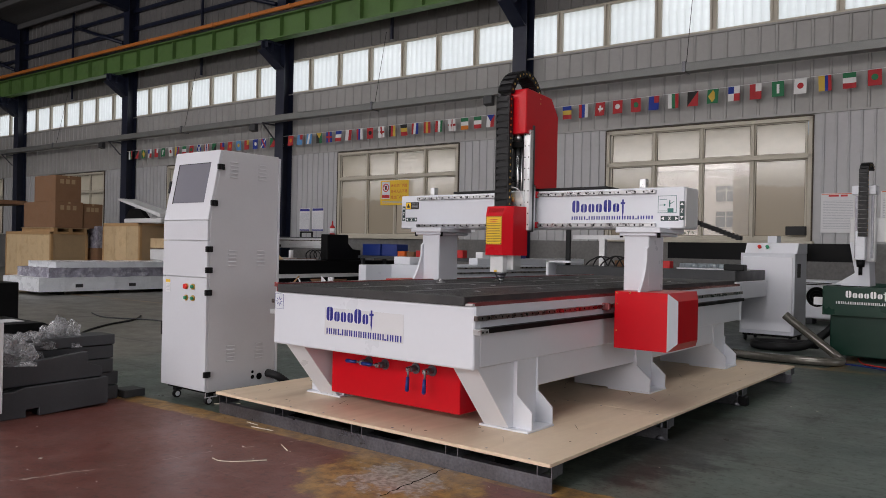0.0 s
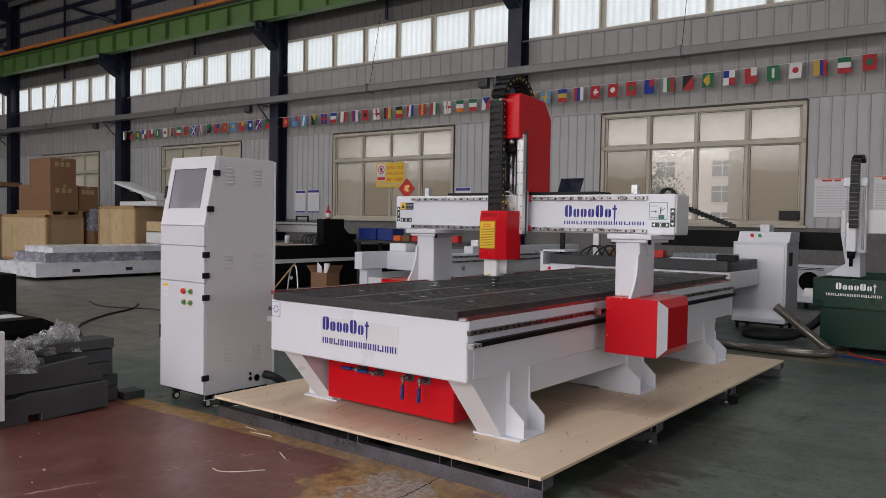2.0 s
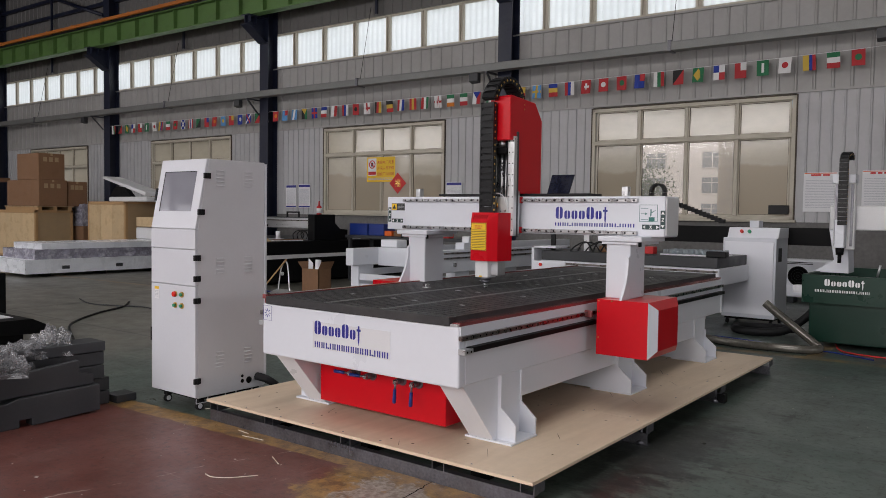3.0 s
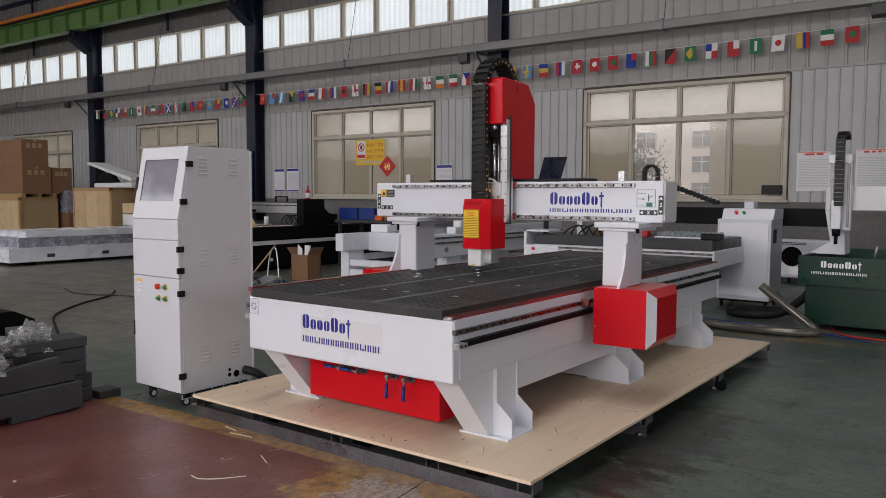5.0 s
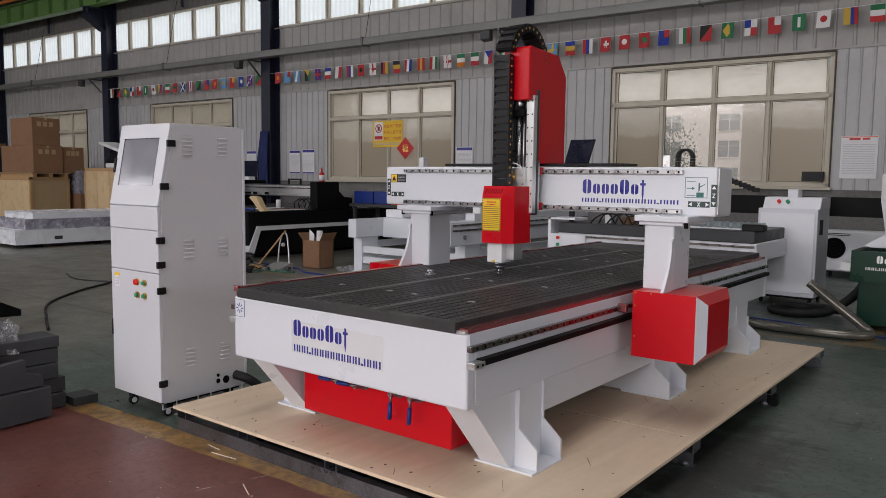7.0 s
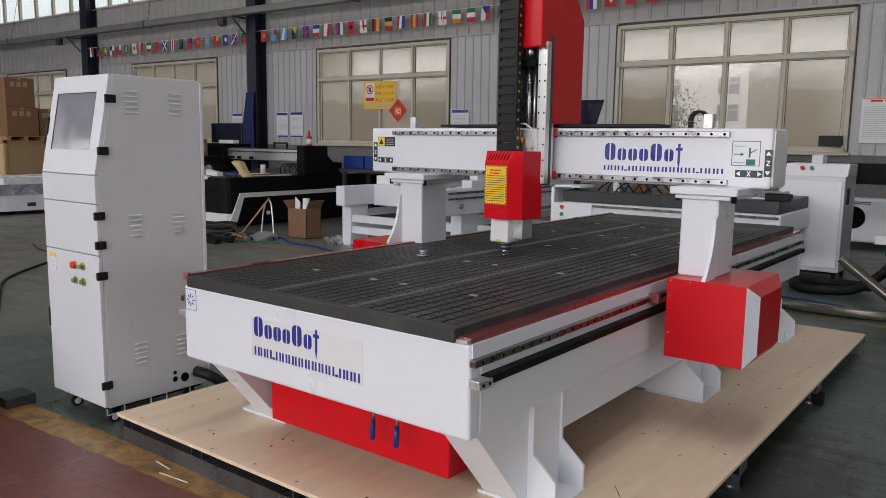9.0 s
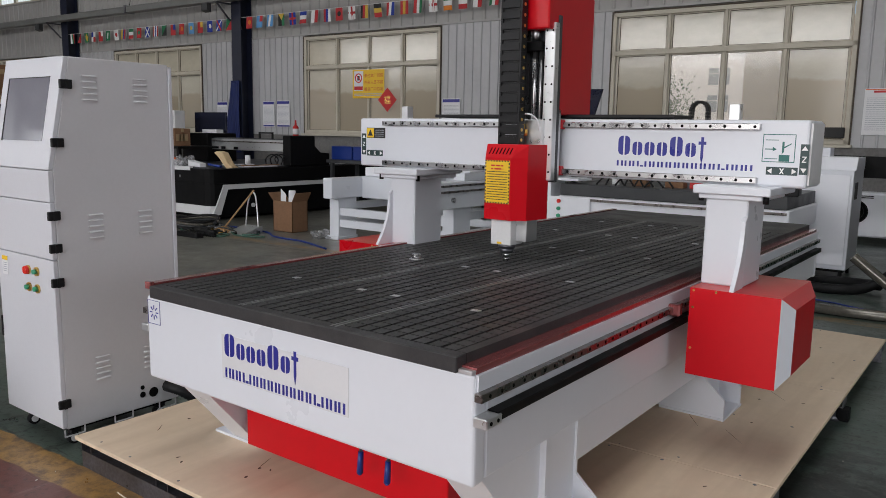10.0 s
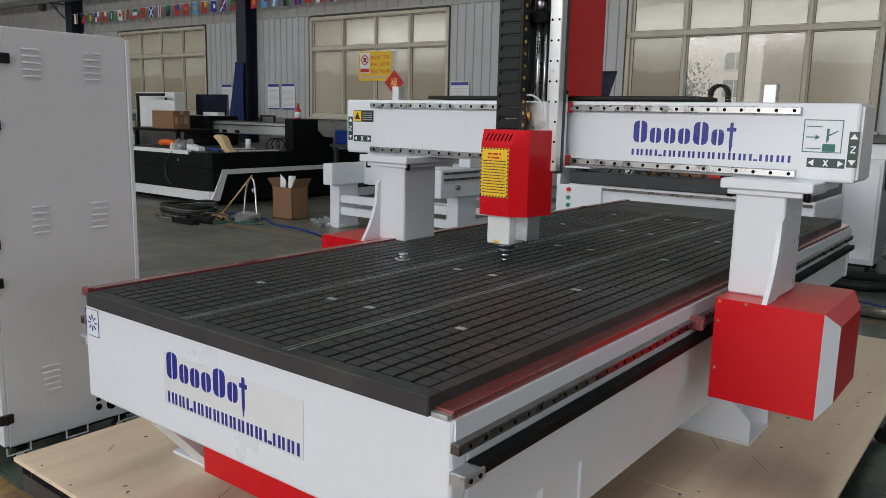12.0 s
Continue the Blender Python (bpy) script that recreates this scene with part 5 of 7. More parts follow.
def control_cabinet():
    x0, x1, y0, y1, z0, zb, z1, yt = -5.120, -4.583, 3.19, 3.796, 0.10, 1.29, 1.785, 3.285
    c = thing("control_cabinet", ((x0 + x1) / 2, 3.5, 0), "tall light-grey control cabinet with a sloping console, on black castors", "cabinet")
    part("body", prism(B(), [(y0 + 0.02, z0), (y0 + 0.02, zb), (yt + 0.02, z1), (y1, z1), (y1, z0)], "x", x0 + 0.004, x1, 0.004), CABINET, c)
    part("back_panel", bx(x0, x1 + 0.004, y1, y1 + 0.02, z0 + 0.01, z1 - 0.01, bevel=0.003), CABFRONT, c)

    def lean(z):
        return y0 + (yt - y0) * (z - zb) / (z1 - zb)
    con = part("console_door", prism(B(), [(y0 - 0.002, zb + 0.002), (lean(z1) - 0.002, z1), (lean(z1) + 0.022, z1), (y0 + 0.022, zb + 0.002)], "x", x0, x1, 0.003), CABFRONT, c, "sloping white console door with a smoked screen")
    scr = B()
    a, b = 1.415, 1.695
    prism(scr, [(lean(a) - 0.0045, a), (lean(b) - 0.0045, b), (lean(b) + 0.01, b), (lean(a) + 0.01, a)], "x", x0 + 0.075, x1 - 0.085)
    part("screen", scr, SCREEN, con, "smoked dark grey viewing screen")
    rim = B()
    for p, q, s, t in ((x0 + 0.068, x0 + 0.076, a - 0.004, b + 0.004), (x0 + 0.076, x1 - 0.085, b, b + 0.004)):
        prism(rim, [(lean(s) - 0.006, s), (lean(t) - 0.006, t), (lean(t), t), (lean(s), s)], "x", p, q)
    part("screen_rim", rim, PLASTIC, con)
    part("door_handle", prism(B(), [(lean(1.5) - 0.012, 1.49), (lean(1.58) - 0.012, 1.58), (lean(1.58), 1.58), (lean(1.5), 1.49)], "x", x0 - 0.008, x0 + 0.01), PLASTIC, con)
    part("filler_panel", bx(x0, x1, y0 - 0.002, y0 + 0.02, 1.150, zb - 0.002, bevel=0.002), CABFRONT, c)
    up = part("upper_door", bx(x0, x1, y0 - 0.002, y0 + 0.02, 0.893, 1.146, bevel=0.003), CABFRONT, c)
    low = part("lower_door", bx(x0, x1, y0 - 0.002, y0 + 0.02, 0.108, 0.889, bevel=0.003), CABFRONT, c)
    part("door_handle", bx(x0 - 0.006, x0 + 0.006, y0 - 0.006, y0 + 0.004, 0.46, 0.56), PLASTIC, low)
    hinge(con, x1, y0 + 0.095, 1.665)
    hinge(con, x1, y0 + 0.045, 1.41)
    hinge(up, x1, y0 + 0.012, 1.09)
    hinge(up, x1, y0 + 0.012, 0.945)
    hinge(low, x1, y0 + 0.012, 0.79)
    hinge(low, x1, y0 + 0.012, 0.225)
    for x, z, m, label in ((-4.815, 0.825, REDBUTTON, "red mushroom emergency stop"), (-4.735, 0.825, GREENBUTTON, ""), (-4.815, 0.745, GREENBUTTON, ""), (-4.735, 0.745, GREENBUTTON, "")):
        ring = part("button_ring", cyl(B(), (x, y0 - 0.002, z), (x, y0 - 0.010, z), 0.021, seg=20), BRASS, low)
        big = 0.020 if m is REDBUTTON else 0.012
        part("push_button", cyl(B(), (x, y0 - 0.010, z), (x, y0 - 0.024, z), big, big * 0.9, seg=18), m, ring, label)
    lb = part("label_plate", bx(-5.075, -5.02, y0 - 0.004, y0 - 0.002, 0.775, 0.865), PAPER, low, "white label with a yellow heading")
    part("heading", bx(-5.075, -5.02, y0 - 0.005, y0 - 0.004, 0.845, 0.865), YELLOW, lb)
    part("print", flat_bars(B(), -5.068, -5.028, (0.79, 0.80, 0.81, 0.82, 0.83), 0.003, y0 - 0.004, random.Random(9)), GREYINK, lb)
    for z in (1.650, 1.026, 0.352):
        for y in (3.396, 3.646):
            bm = B()
            louvres(bm, x1, y, z)
            part("louvre", bm, CABINET, c)
    h = B()
    for y, z, r in ((3.592, 0.203, 0.011), (3.592, 0.166, 0.015), (3.652, 0.165, 0.025)):
        cyl(h, (x1 + 0.0005, y, z), (x1 + 0.002, y, z), r, seg=20)
    part("cable_holes", h, GROOVE, c)
    for y in (3.245, 3.49, 3.73):
        part("foot_bracket", box(box(bx(x1 - 0.003, x1, y - 0.05, y - 0.044, 0.07, 0.10), x1 - 0.003, x1, y + 0.044, y + 0.05, 0.07, 0.10), x1 - 0.003, x1, y - 0.05, y + 0.05, 0.064, 0.07), CABINET, c)
    part("base_skirt", bx(x0 + 0.03, x1 - 0.02, y0 + 0.04, y1 - 0.03, 0.085, z0), BLACK, c)
    for x in (x0 + 0.08, x1 - 0.07):
        for y in (y0 + 0.08, y1 - 0.08):
            k = part("castor", bx(x - 0.022, x + 0.022, y - 0.02, y + 0.03, 0.055, 0.086, bevel=0.003), PLASTIC, c, "black castor with a pale hub")
            part("wheel", cyl(B(), (x - 0.012, y, 0.029), (x + 0.012, y, 0.029), 0.029, seg=20), RUBBER, k)
            part("hub", cyl(B(), (x - 0.014, y, 0.029), (x + 0.014, y, 0.029), 0.018, seg=14), PAPER, k)
    solid("corrugated_hose", tube(B(), [(x1 + 0.0, 3.725, 0.180), (-4.54, 3.735, 0.176), (-4.50, 3.765, 0.158), (-4.472, 3.82, 0.11), (-4.470, 3.87, 0.055), (-4.475, 3.98, 0.030), (-4.48, 4.4, 0.029)], 0.028, 10, 0.10), RUBBER, "black corrugated cable hose from the cabinet along the pallet", "hose")


control_cabinet()

# ---- things on and along the window wall ----
FLAG = {k: mat("flag_" + k, c, 0.8, var=0.05) for k, c in dict(red=(0.42, 0.03, 0.035), white=(0.7, 0.7, 0.7), green=(0.02, 0.16, 0.07), blue=(0.015, 0.04, 0.28), yellow=(0.55, 0.37, 0.06), black=(0.02, 0.02, 0.02), orange=(0.6, 0.18, 0.02), sky=(0.10, 0.28, 0.55)).items()}
SHORT = dict(r="red", w="white", g="green", b="blue", y="yellow", k="black", o="orange", s="sky")


def flags():
    """String of small flags under the cable tray, each pieced together from plain coloured fields."""
    def place(k):
        u = 0.985 - 0.3795 * min(k, 20) - 0.3633 * min(max(k - 20, 0), 18) - 0.3726 * max(k - 38, 0)
        return u, 4.155 + (0.0009 if u > -10.5 else 0.0003) * (u + 10.5) ** 2
    s = thing("flag_string", (-9, -0.30, 4.2), "string of small national flags hung along the wall", "bunting", m=HALL)
    part("cord", tube(B(), [(1.6, -0.30, 4.30)] + [(place(k)[0], -0.30, place(k)[1]) for k in range(0, 61, 3)], 0.005, 5), PAPER, s)
    # v, h: stripes; c: cross; p: short cross; e: cross with a thin inner cross; d: disc; m: diamond and disc; n: corner field; q: quarters; x: two triangles; s: saltire; t: wedge; f: plain with a band
    code = ("drg hgwr vyybr dwr fgw nrw qbwwr mgy xrk vwgr nbr drg drw prw vrbw hbyr csy hyr hrw vgwr "
            "twrb hgwr hgwo ewr vrwg vryr vrwb hkyr vkry cwr drk vrbw vwr hbwr ebr tkgy vsws nsr dro vgwk "
            "xrg sbwr dbw nry dsy dro nrb xkg vrwbwr sbw drg hgwr vyybr dwr fgw nrw qbwwr mgy xrk vwgr nbr").split()
    sway = random.Random(5)
    for k, c in enumerate(code):
        (u, z), w, h = place(k), 0.205, 0.275
        kind, cols = c[0], c[1:]
        names = list(dict.fromkeys(cols))
        bm = B()
        bend, swing, lean = sway.uniform(-0.03, 0.03), sway.uniform(-1, 1), sway.uniform(-0.06, 0.06)
        layer = [0]

        def at(x, y):
            return (u - w / 2 + x * w + lean * w * (1 - y), -0.30 + bend * math.sin(math.pi * x) * (1 - y) - 0.03 * (1 - y) * swing - 0.0022 * layer[0], z - h + y * h + 0.02 * lean * x)

        def field(pts, colour):
            f = bm.faces.new([bm.verts.new(at(x, y)) for x, y in pts])
            f.material_index = names.index(colour)

        def rect(a, b, c0, d, colour):
            for i in range(3):
                p, q = a + (b - a) * i / 3, a + (b - a) * (i + 1) / 3
                field([(p, c0), (q, c0), (q, d), (p, d)], colour)
        m = len(cols)
        if kind == "v":
            for i, x in enumerate(cols):
                rect(i / m, (i + 1) / m, 0, 1, x)
        elif kind == "h":
            for i, x in enumerate(cols):
                rect(0, 1, 1 - (i + 1) / m, 1 - i / m, x)
        elif kind == "q":
            for i, (a, b) in enumerate(((0, 0.5), (0.5, 0.5), (0, 0), (0.5, 0))):
                rect(a, a + 0.5, b, b + 0.5, cols[i])
        elif kind == "x":
            field([(0, 0), (1, 0), (1, 1)], cols[0])
            field([(0, 0), (1, 1), (0, 1)], cols[1])
        else:
            rect(0, 1, 0, 1, cols[0])
            layer[0] = 1
            if kind in "ce":
                rect(0.38, 0.62, 0, 1, cols[1])
                rect(0, 0.38, 0.41, 0.59, cols[1])
                rect(0.62, 1, 0.41, 0.59, cols[1])
                if kind == "e":
                    layer[0] = 2
                    rect(0.45, 0.55, 0, 1, cols[-1] if len(cols) > 2 else "rw"[cols[1] == "r"] if "w" in names else cols[1])
            elif kind == "p":
                rect(0.40, 0.60, 0.25, 0.75, cols[1])
                rect(0.18, 0.40, 0.42, 0.58, cols[1])
                rect(0.60, 0.82, 0.42, 0.58, cols[1])
            elif kind == "n":
                rect(0.5, 1, 0.5, 1, cols[1])
            elif kind == "s":
                field([(0, 0), (0.14, 0), (1, 0.9), (1, 1), (0.86, 1), (0, 0.1)], cols[1])
                layer[0] = 2
                field([(1, 0), (1, 0.1), (0.14, 1), (0, 1), (0, 0.9), (0.86, 0)], cols[-1])
            elif kind == "t":
                rect(0.5, 1, 0, 1, cols[1])
                layer[0] = 2
                field([(0, 1), (0.5, 0.45), (1, 1)], cols[2])
            elif kind == "f":
                rect(0.4, 0.62, 0.2, 0.8, cols[1])
            else:
                if kind == "m":
                    field([(0.5, 0.08), (0.92, 0.5), (0.5, 0.92), (0.08, 0.5)], cols[1])
                else:
                    field([(0.5 + 0.26 * math.cos(a), 0.52 + 0.2 * math.sin(a)) for a in np.linspace(0, 2 * math.pi, 13)[:-1]], cols[1])
        part("flag", bm, [FLAG[SHORT[x]] for x in names], s)


def cable_tray():
    t = thing("cable_tray", (-16, -0.7, 4.5), "dusty grey steel cable tray on column brackets", "cable tray", m=HALL)
    part("channel", prism(B(), [(-0.80, 4.64), (-0.80, 4.50), (-0.56, 4.50), (-0.56, 4.64), (-0.57, 4.64), (-0.57, 4.51), (-0.79, 4.51), (-0.79, 4.64)], "x", U0, U1), TRAY, t)
    part("cover", bx(U0, U1, -0.81, -0.55, 4.64, 4.655, bevel=0.002), TRAY, t)
    for j in range(-1, 6):
        u = COL0 - COLSTEP * j
        b = B()
        box(b, u - 0.21, u - 0.17, -0.82, -0.34, 4.46, 4.50)
        prism(b, [(-0.80, 4.46), (-0.75, 4.46), (-0.35, 4.08), (-0.40, 4.08)], "x", u - 0.205, u - 0.175)
        part("bracket", b, DARKSTEEL, t)
        part("flood_lamp", prism(B(), [(-0.98, 4.28), (-0.98, 4.44), (-0.86, 4.46), (-0.86, 4.24)], "x", u - 0.52, u - 0.30), GREYSTEEL, t)
        h = u - 3.9
        part("hanger_wire", cyl(B(), (h, -0.68, 4.65), (h, -0.30, 6.5), 0.006, seg=6), BLACK, t)
        part("hanger_clip", bx(h - 0.03, h + 0.03, -0.83, -0.54, 4.48, 4.68), DARKSTEEL, t)


def poster(u0, u1, z0, z1, head, foot, label, seed, lines=16):
    p = thing("poster", ((u0 + u1) / 2, -0.03, z0), label, "poster", m=HALL)
    part("sheet", bx(u0, u1, -0.036, -0.028, z0, z1), PAPER, p)
    if head is ORANGEPL:
        part("heading", flat_bars(B(), u0 + 0.12, u1 - 0.12, [z1 - 0.062], 0.032, -0.036, random.Random(seed)), REDINK, p)
        part("heading_line", bx(u0 + 0.01, u1 - 0.01, -0.037, -0.036, z1 - 0.022, z1 - 0.008), head, p)
    else:
        part("heading", bx(u0 + 0.01, u1 - 0.01, -0.037, -0.036, z1 - 0.075, z1 - 0.012), head, p)
    if foot:
        part("footer", bx(u0 + 0.01, u1 - 0.01, -0.037, -0.036, z0 + 0.01, z0 + 0.045), foot, p)
    part("print", flat_bars(B(), u0 + 0.035, u1 - 0.035, [z0 + 0.075 + k * (z1 - z0 - 0.19) / lines for k in range(lines)], 0.0075, -0.036, random.Random(seed)), GREYINK, p, kind="stuff")


def text_mesh(text, size):
    cu = bpy.data.curves.new("text", "FONT")
    cu.body, cu.size, cu.align_x, cu.align_y = text, size, "LEFT", "BOTTOM_BASELINE"
    ob = new("text", cu)
    bpy.context.view_layer.update()
    me = bpy.data.meshes.new_from_object(ob.evaluated_get(bpy.context.evaluated_depsgraph_get()))
    bpy.data.objects.remove(ob)
    bm = B()
    bm.from_mesh(me)
    bpy.data.meshes.remove(me)
    return bm


def wall_signs():
    s = thing("warning_sign", (-9.6, -0.06, 2.2), "yellow no-entry sign with red print hung on the window", "sign", m=HALL)
    part("board", bx(-10.05, -9.14, -0.062, -0.054, 2.20, 2.82), YELLOW, s)
    part("white_field", bx(-10.01, -9.74, -0.064, -0.062, 2.36, 2.79), PAPER, s)
    ring = B()
    c = (-9.875, 2.64)
    for k in range(24):
        a, b = 2 * math.pi * k / 24, 2 * math.pi * (k + 1) / 24
        prism(ring, [(c[0] + 0.105 * math.cos(a), c[1] + 0.105 * math.sin(a)), (c[0] + 0.105 * math.cos(b), c[1] + 0.105 * math.sin(b)), (c[0] + 0.08 * math.cos(b), c[1] + 0.08 * math.sin(b)), (c[0] + 0.08 * math.cos(a), c[1] + 0.08 * math.sin(a))], "y", -0.066, -0.064)
    prism(ring, [(c[0] - 0.07, c[1] + 0.055), (c[0] - 0.055, c[1] + 0.07), (c[0] + 0.07, c[1] - 0.055), (c[0] + 0.055, c[1] - 0.07)], "y", -0.067, -0.064)
    part("prohibition_ring", ring, REDINK, s)
    part("pictogram", bx(c[0] - 0.035, c[0] + 0.035, -0.0655, -0.064, c[1] - 0.05, c[1] + 0.05), BLACKINK, s)
    part("red_caption", bx(-10.0, -9.75, -0.066, -0.064, 2.38, 2.46), REDINK, s)
    rows = ("\u672a\u7ecf\u672c\u5382\u540c\u610f", "\u5916\u6765\u4eba\u5458\u4e0d\u5f97", "\u64c5\u81ea\u5382\u5185\u62cd\u7167")
    for k, row in enumerate(rows):
        bm = text_mesh(row, 0.105)
        xs = [v.co.x for v in bm.verts]
        if len(bm.verts) > 60:
            f = 0.53 / (max(xs) - min(xs))
            bm.transform(HALL_UP(-9.71, -0.0635, 2.655 - k * 0.145) @ Matrix.Diagonal((f, f, 1, 1)))
        else:
            bm.free()
            bm = flat_bars(B(), -9.70, -9.18, [2.66 - k * 0.145], 0.07, -0.062, random.Random(k))
        part("caption_line", bm, REDINK, s)
    part("foot_line", flat_bars(B(), -10.0, -9.2, (2.25, 2.285), 0.018, -0.062, random.Random(7)), GREYINK, s)
    d = B()
    prism(d, [(-9.04, 2.42), (-8.78, 2.16), (-9.04, 1.90), (-9.30, 2.16)], "y", -0.075, -0.068)
    f = thing("paper_charm", (-9.04, -0.07, 1.9), "red paper new-year diamond with gold character on the window", "decoration", m=HALL)
    part("diamond", d, REDINK, f)
    bm = text_mesh("\u798f", 0.2)
    if len(bm.verts) > 10:
        bm.transform(HALL_UP(-9.14, -0.0765, 2.085))
    else:
        bm.free()
        bm = flat_bars(B(), -9.12, -8.96, (2.10, 2.16, 2.22), 0.025, -0.075, random.Random(1))
    part("character", bm, BRASS, f)
    poster(-13.02, -12.62, 1.54, 2.16, BLUEINK, BLUEINK, "white work-rules poster with blue heading and foot", 1)
    poster(-12.53, -12.09, 1.54, 2.17, BLUEINK, BLUEINK, "white work-rules poster with blue heading and foot", 2)
    poster(-7.60, -7.16, 1.54, 2.17, BLUEINK, None, "white work-rules poster with blue heading", 3)
    poster(-14.75, -14.35, 1.54, 2.16, BLUEINK, None, "white work-rules poster with blue heading", 4)
    poster(-14.25, -13.85, 1.54, 2.16, BLUEINK, None, "white work-rules poster with blue heading", 5)
    poster(0.16, 0.70, 1.55, 2.24, ORANGEPL, None, "white notice sheet with red and orange heading", 6, 18)
    poster(1.08, 1.62, 1.57, 2.26, ORANGEPL, None, "white notice sheet with red and orange heading", 8, 18)
    solid("sill_box", bx(-0.40, -0.06, -0.12, -0.04, 1.50, 1.66, bevel=0.006), PLASTIC, "flat black plastic box on the window sill", "box", m=HALL)


def HALL_UP(u, v, z):
    """Stands flat text upright on the wall, facing -v."""
    return Matrix.Translation((u, v, z)) @ Matrix.Rotation(math.pi / 2, 4, "X")


def outdoors():
    g = bx(-120, 90, 0.4, 140, -0.35, -0.25)
    setting("ground", g, mat("yard_concrete", (0.30, 0.29, 0.27), 0.9, var=0.15), "pale concrete yard outside the windows", "ground")
    h = thing("apartment_building", (-30, 60, -0.25), "white rendered building across the yard", "building", m=HALL)
    wallm = mat("white_render", (0.60, 0.58, 0.54), 0.9, var=0.05, scale=0.5)
    w = B()
    box(w, -75, -14.0, 60, 72, -0.25, 9.3)
    part("wall", w, wallm, h)
    part("roof", prism(B(), [(-75.4, 9.3), (-13.6, 9.3), (-13.6, 9.55), (-22.5, 10.6), (-40, 9.7), (-75.4, 9.7)], "y", 59.6, 72.4), wallm, h)
    glass = mat("grey_window_glass", (0.22, 0.24, 0.25), 0.1)
    for k in range(10):
        for z in (1.25, 3.75, 6.2):
            u = -19.9 - k * 5.5
            win = part("window", bx(u, u + 1.9, 59.97, 60.0, z, z + 1.5), glass, h)
            f = B()
            for a, b, c, d in ((u - 0.08, u + 1.98, z - 0.08, z), (u - 0.08, u + 1.98, z + 1.5, z + 1.58), (u - 0.08, u, z, z + 1.5), (u + 1.9, u + 1.98, z, z + 1.5), (u + 0.91, u + 0.99, z, z + 1.5), (u, u + 1.9, z + 0.98, z + 1.04)):
                box(f, a, b, 59.92, 59.98, c, d)
            part("frame", f, wallm, win)
    solid("yard_wall", bx(-3.9, 30, 9.0, 9.3, -0.25, 4.6), mat("brown_render", (0.36, 0.31, 0.24), 0.9, var=0.2), "tall brown rendered yard wall outside the windows", "wall", m=HALL)
    rng = random.Random(11)
    t = thing("tree", (-6.2, 8.0, -0.25), "leafy green tree in the yard outside the window", "tree", m=HALL)
    part("trunk", cyl(cyl(B(), (-6.2, 8, -0.25), (-6.15, 8, 1.6), 0.12, 0.08, 10), (-6.15, 8, 1.6), (-5.9, 8.1, 2.9), 0.06, 0.03, 8), mat("bark", (0.10, 0.075, 0.05), 0.9), t)
    leaf = B()
    for k in range(2600):
        d = Vector((rng.gauss(0, 1), rng.gauss(0, 1), rng.gauss(0, 1))).normalized() * rng.uniform(0.2, 1.0)
        c = Vector((-6.1, 8.05, 2.1)) + Vector((d.x * 1.0, d.y * 0.8, d.z * 1.1)) + Vector((rng.choice((-0.3, 0.2, 0.4)), 0, rng.choice((-0.3, 0.0, 0.3))))
        q = Euler((rng.uniform(0, 6), rng.uniform(0, 6), rng.uniform(0, 6))).to_matrix()
        leaf.faces.new([leaf.verts.new(c + q @ Vector(p)) for p in ((-0.05, 0, 0), (0, -0.022, 0), (0.05, 0, 0.01), (0, 0.022, 0))])
    part("crown", leaf, mat("leaves", (0.06, 0.10, 0.03), 0.7, var=0.3), t, kind="stuff")


def cloth():
    bm = B()
    n, m_ = 10, 14
    grid = [[bm.verts.new((-13.72 + 0.30 * i / n - 0.42 * (j / m_) ** 1.6 * (1 - i / n), -0.42 - 0.035 * math.sin(i * 1.9 + j * 0.25), 0.9 + 1.75 * (1 - j / m_))) for i in range(n + 1)] for j in range(m_ + 1)]
    for j in range(m_):
        for i in range(n):
            bm.faces.new((grid[j][i], grid[j][i + 1], grid[j + 1][i + 1], grid[j + 1][i])).smooth = True
    ob = solid("hanging_cloth", bm, mat("blue_cloth", (0.012, 0.022, 0.10), 0.85, var=0.2), "dark blue cloth hung on the column", "cloth", m=HALL)
    ob.modifiers.new("thickness", "SOLIDIFY").thickness = 0.006


cloth()
flags()
cable_tray()
wall_signs()
outdoors()

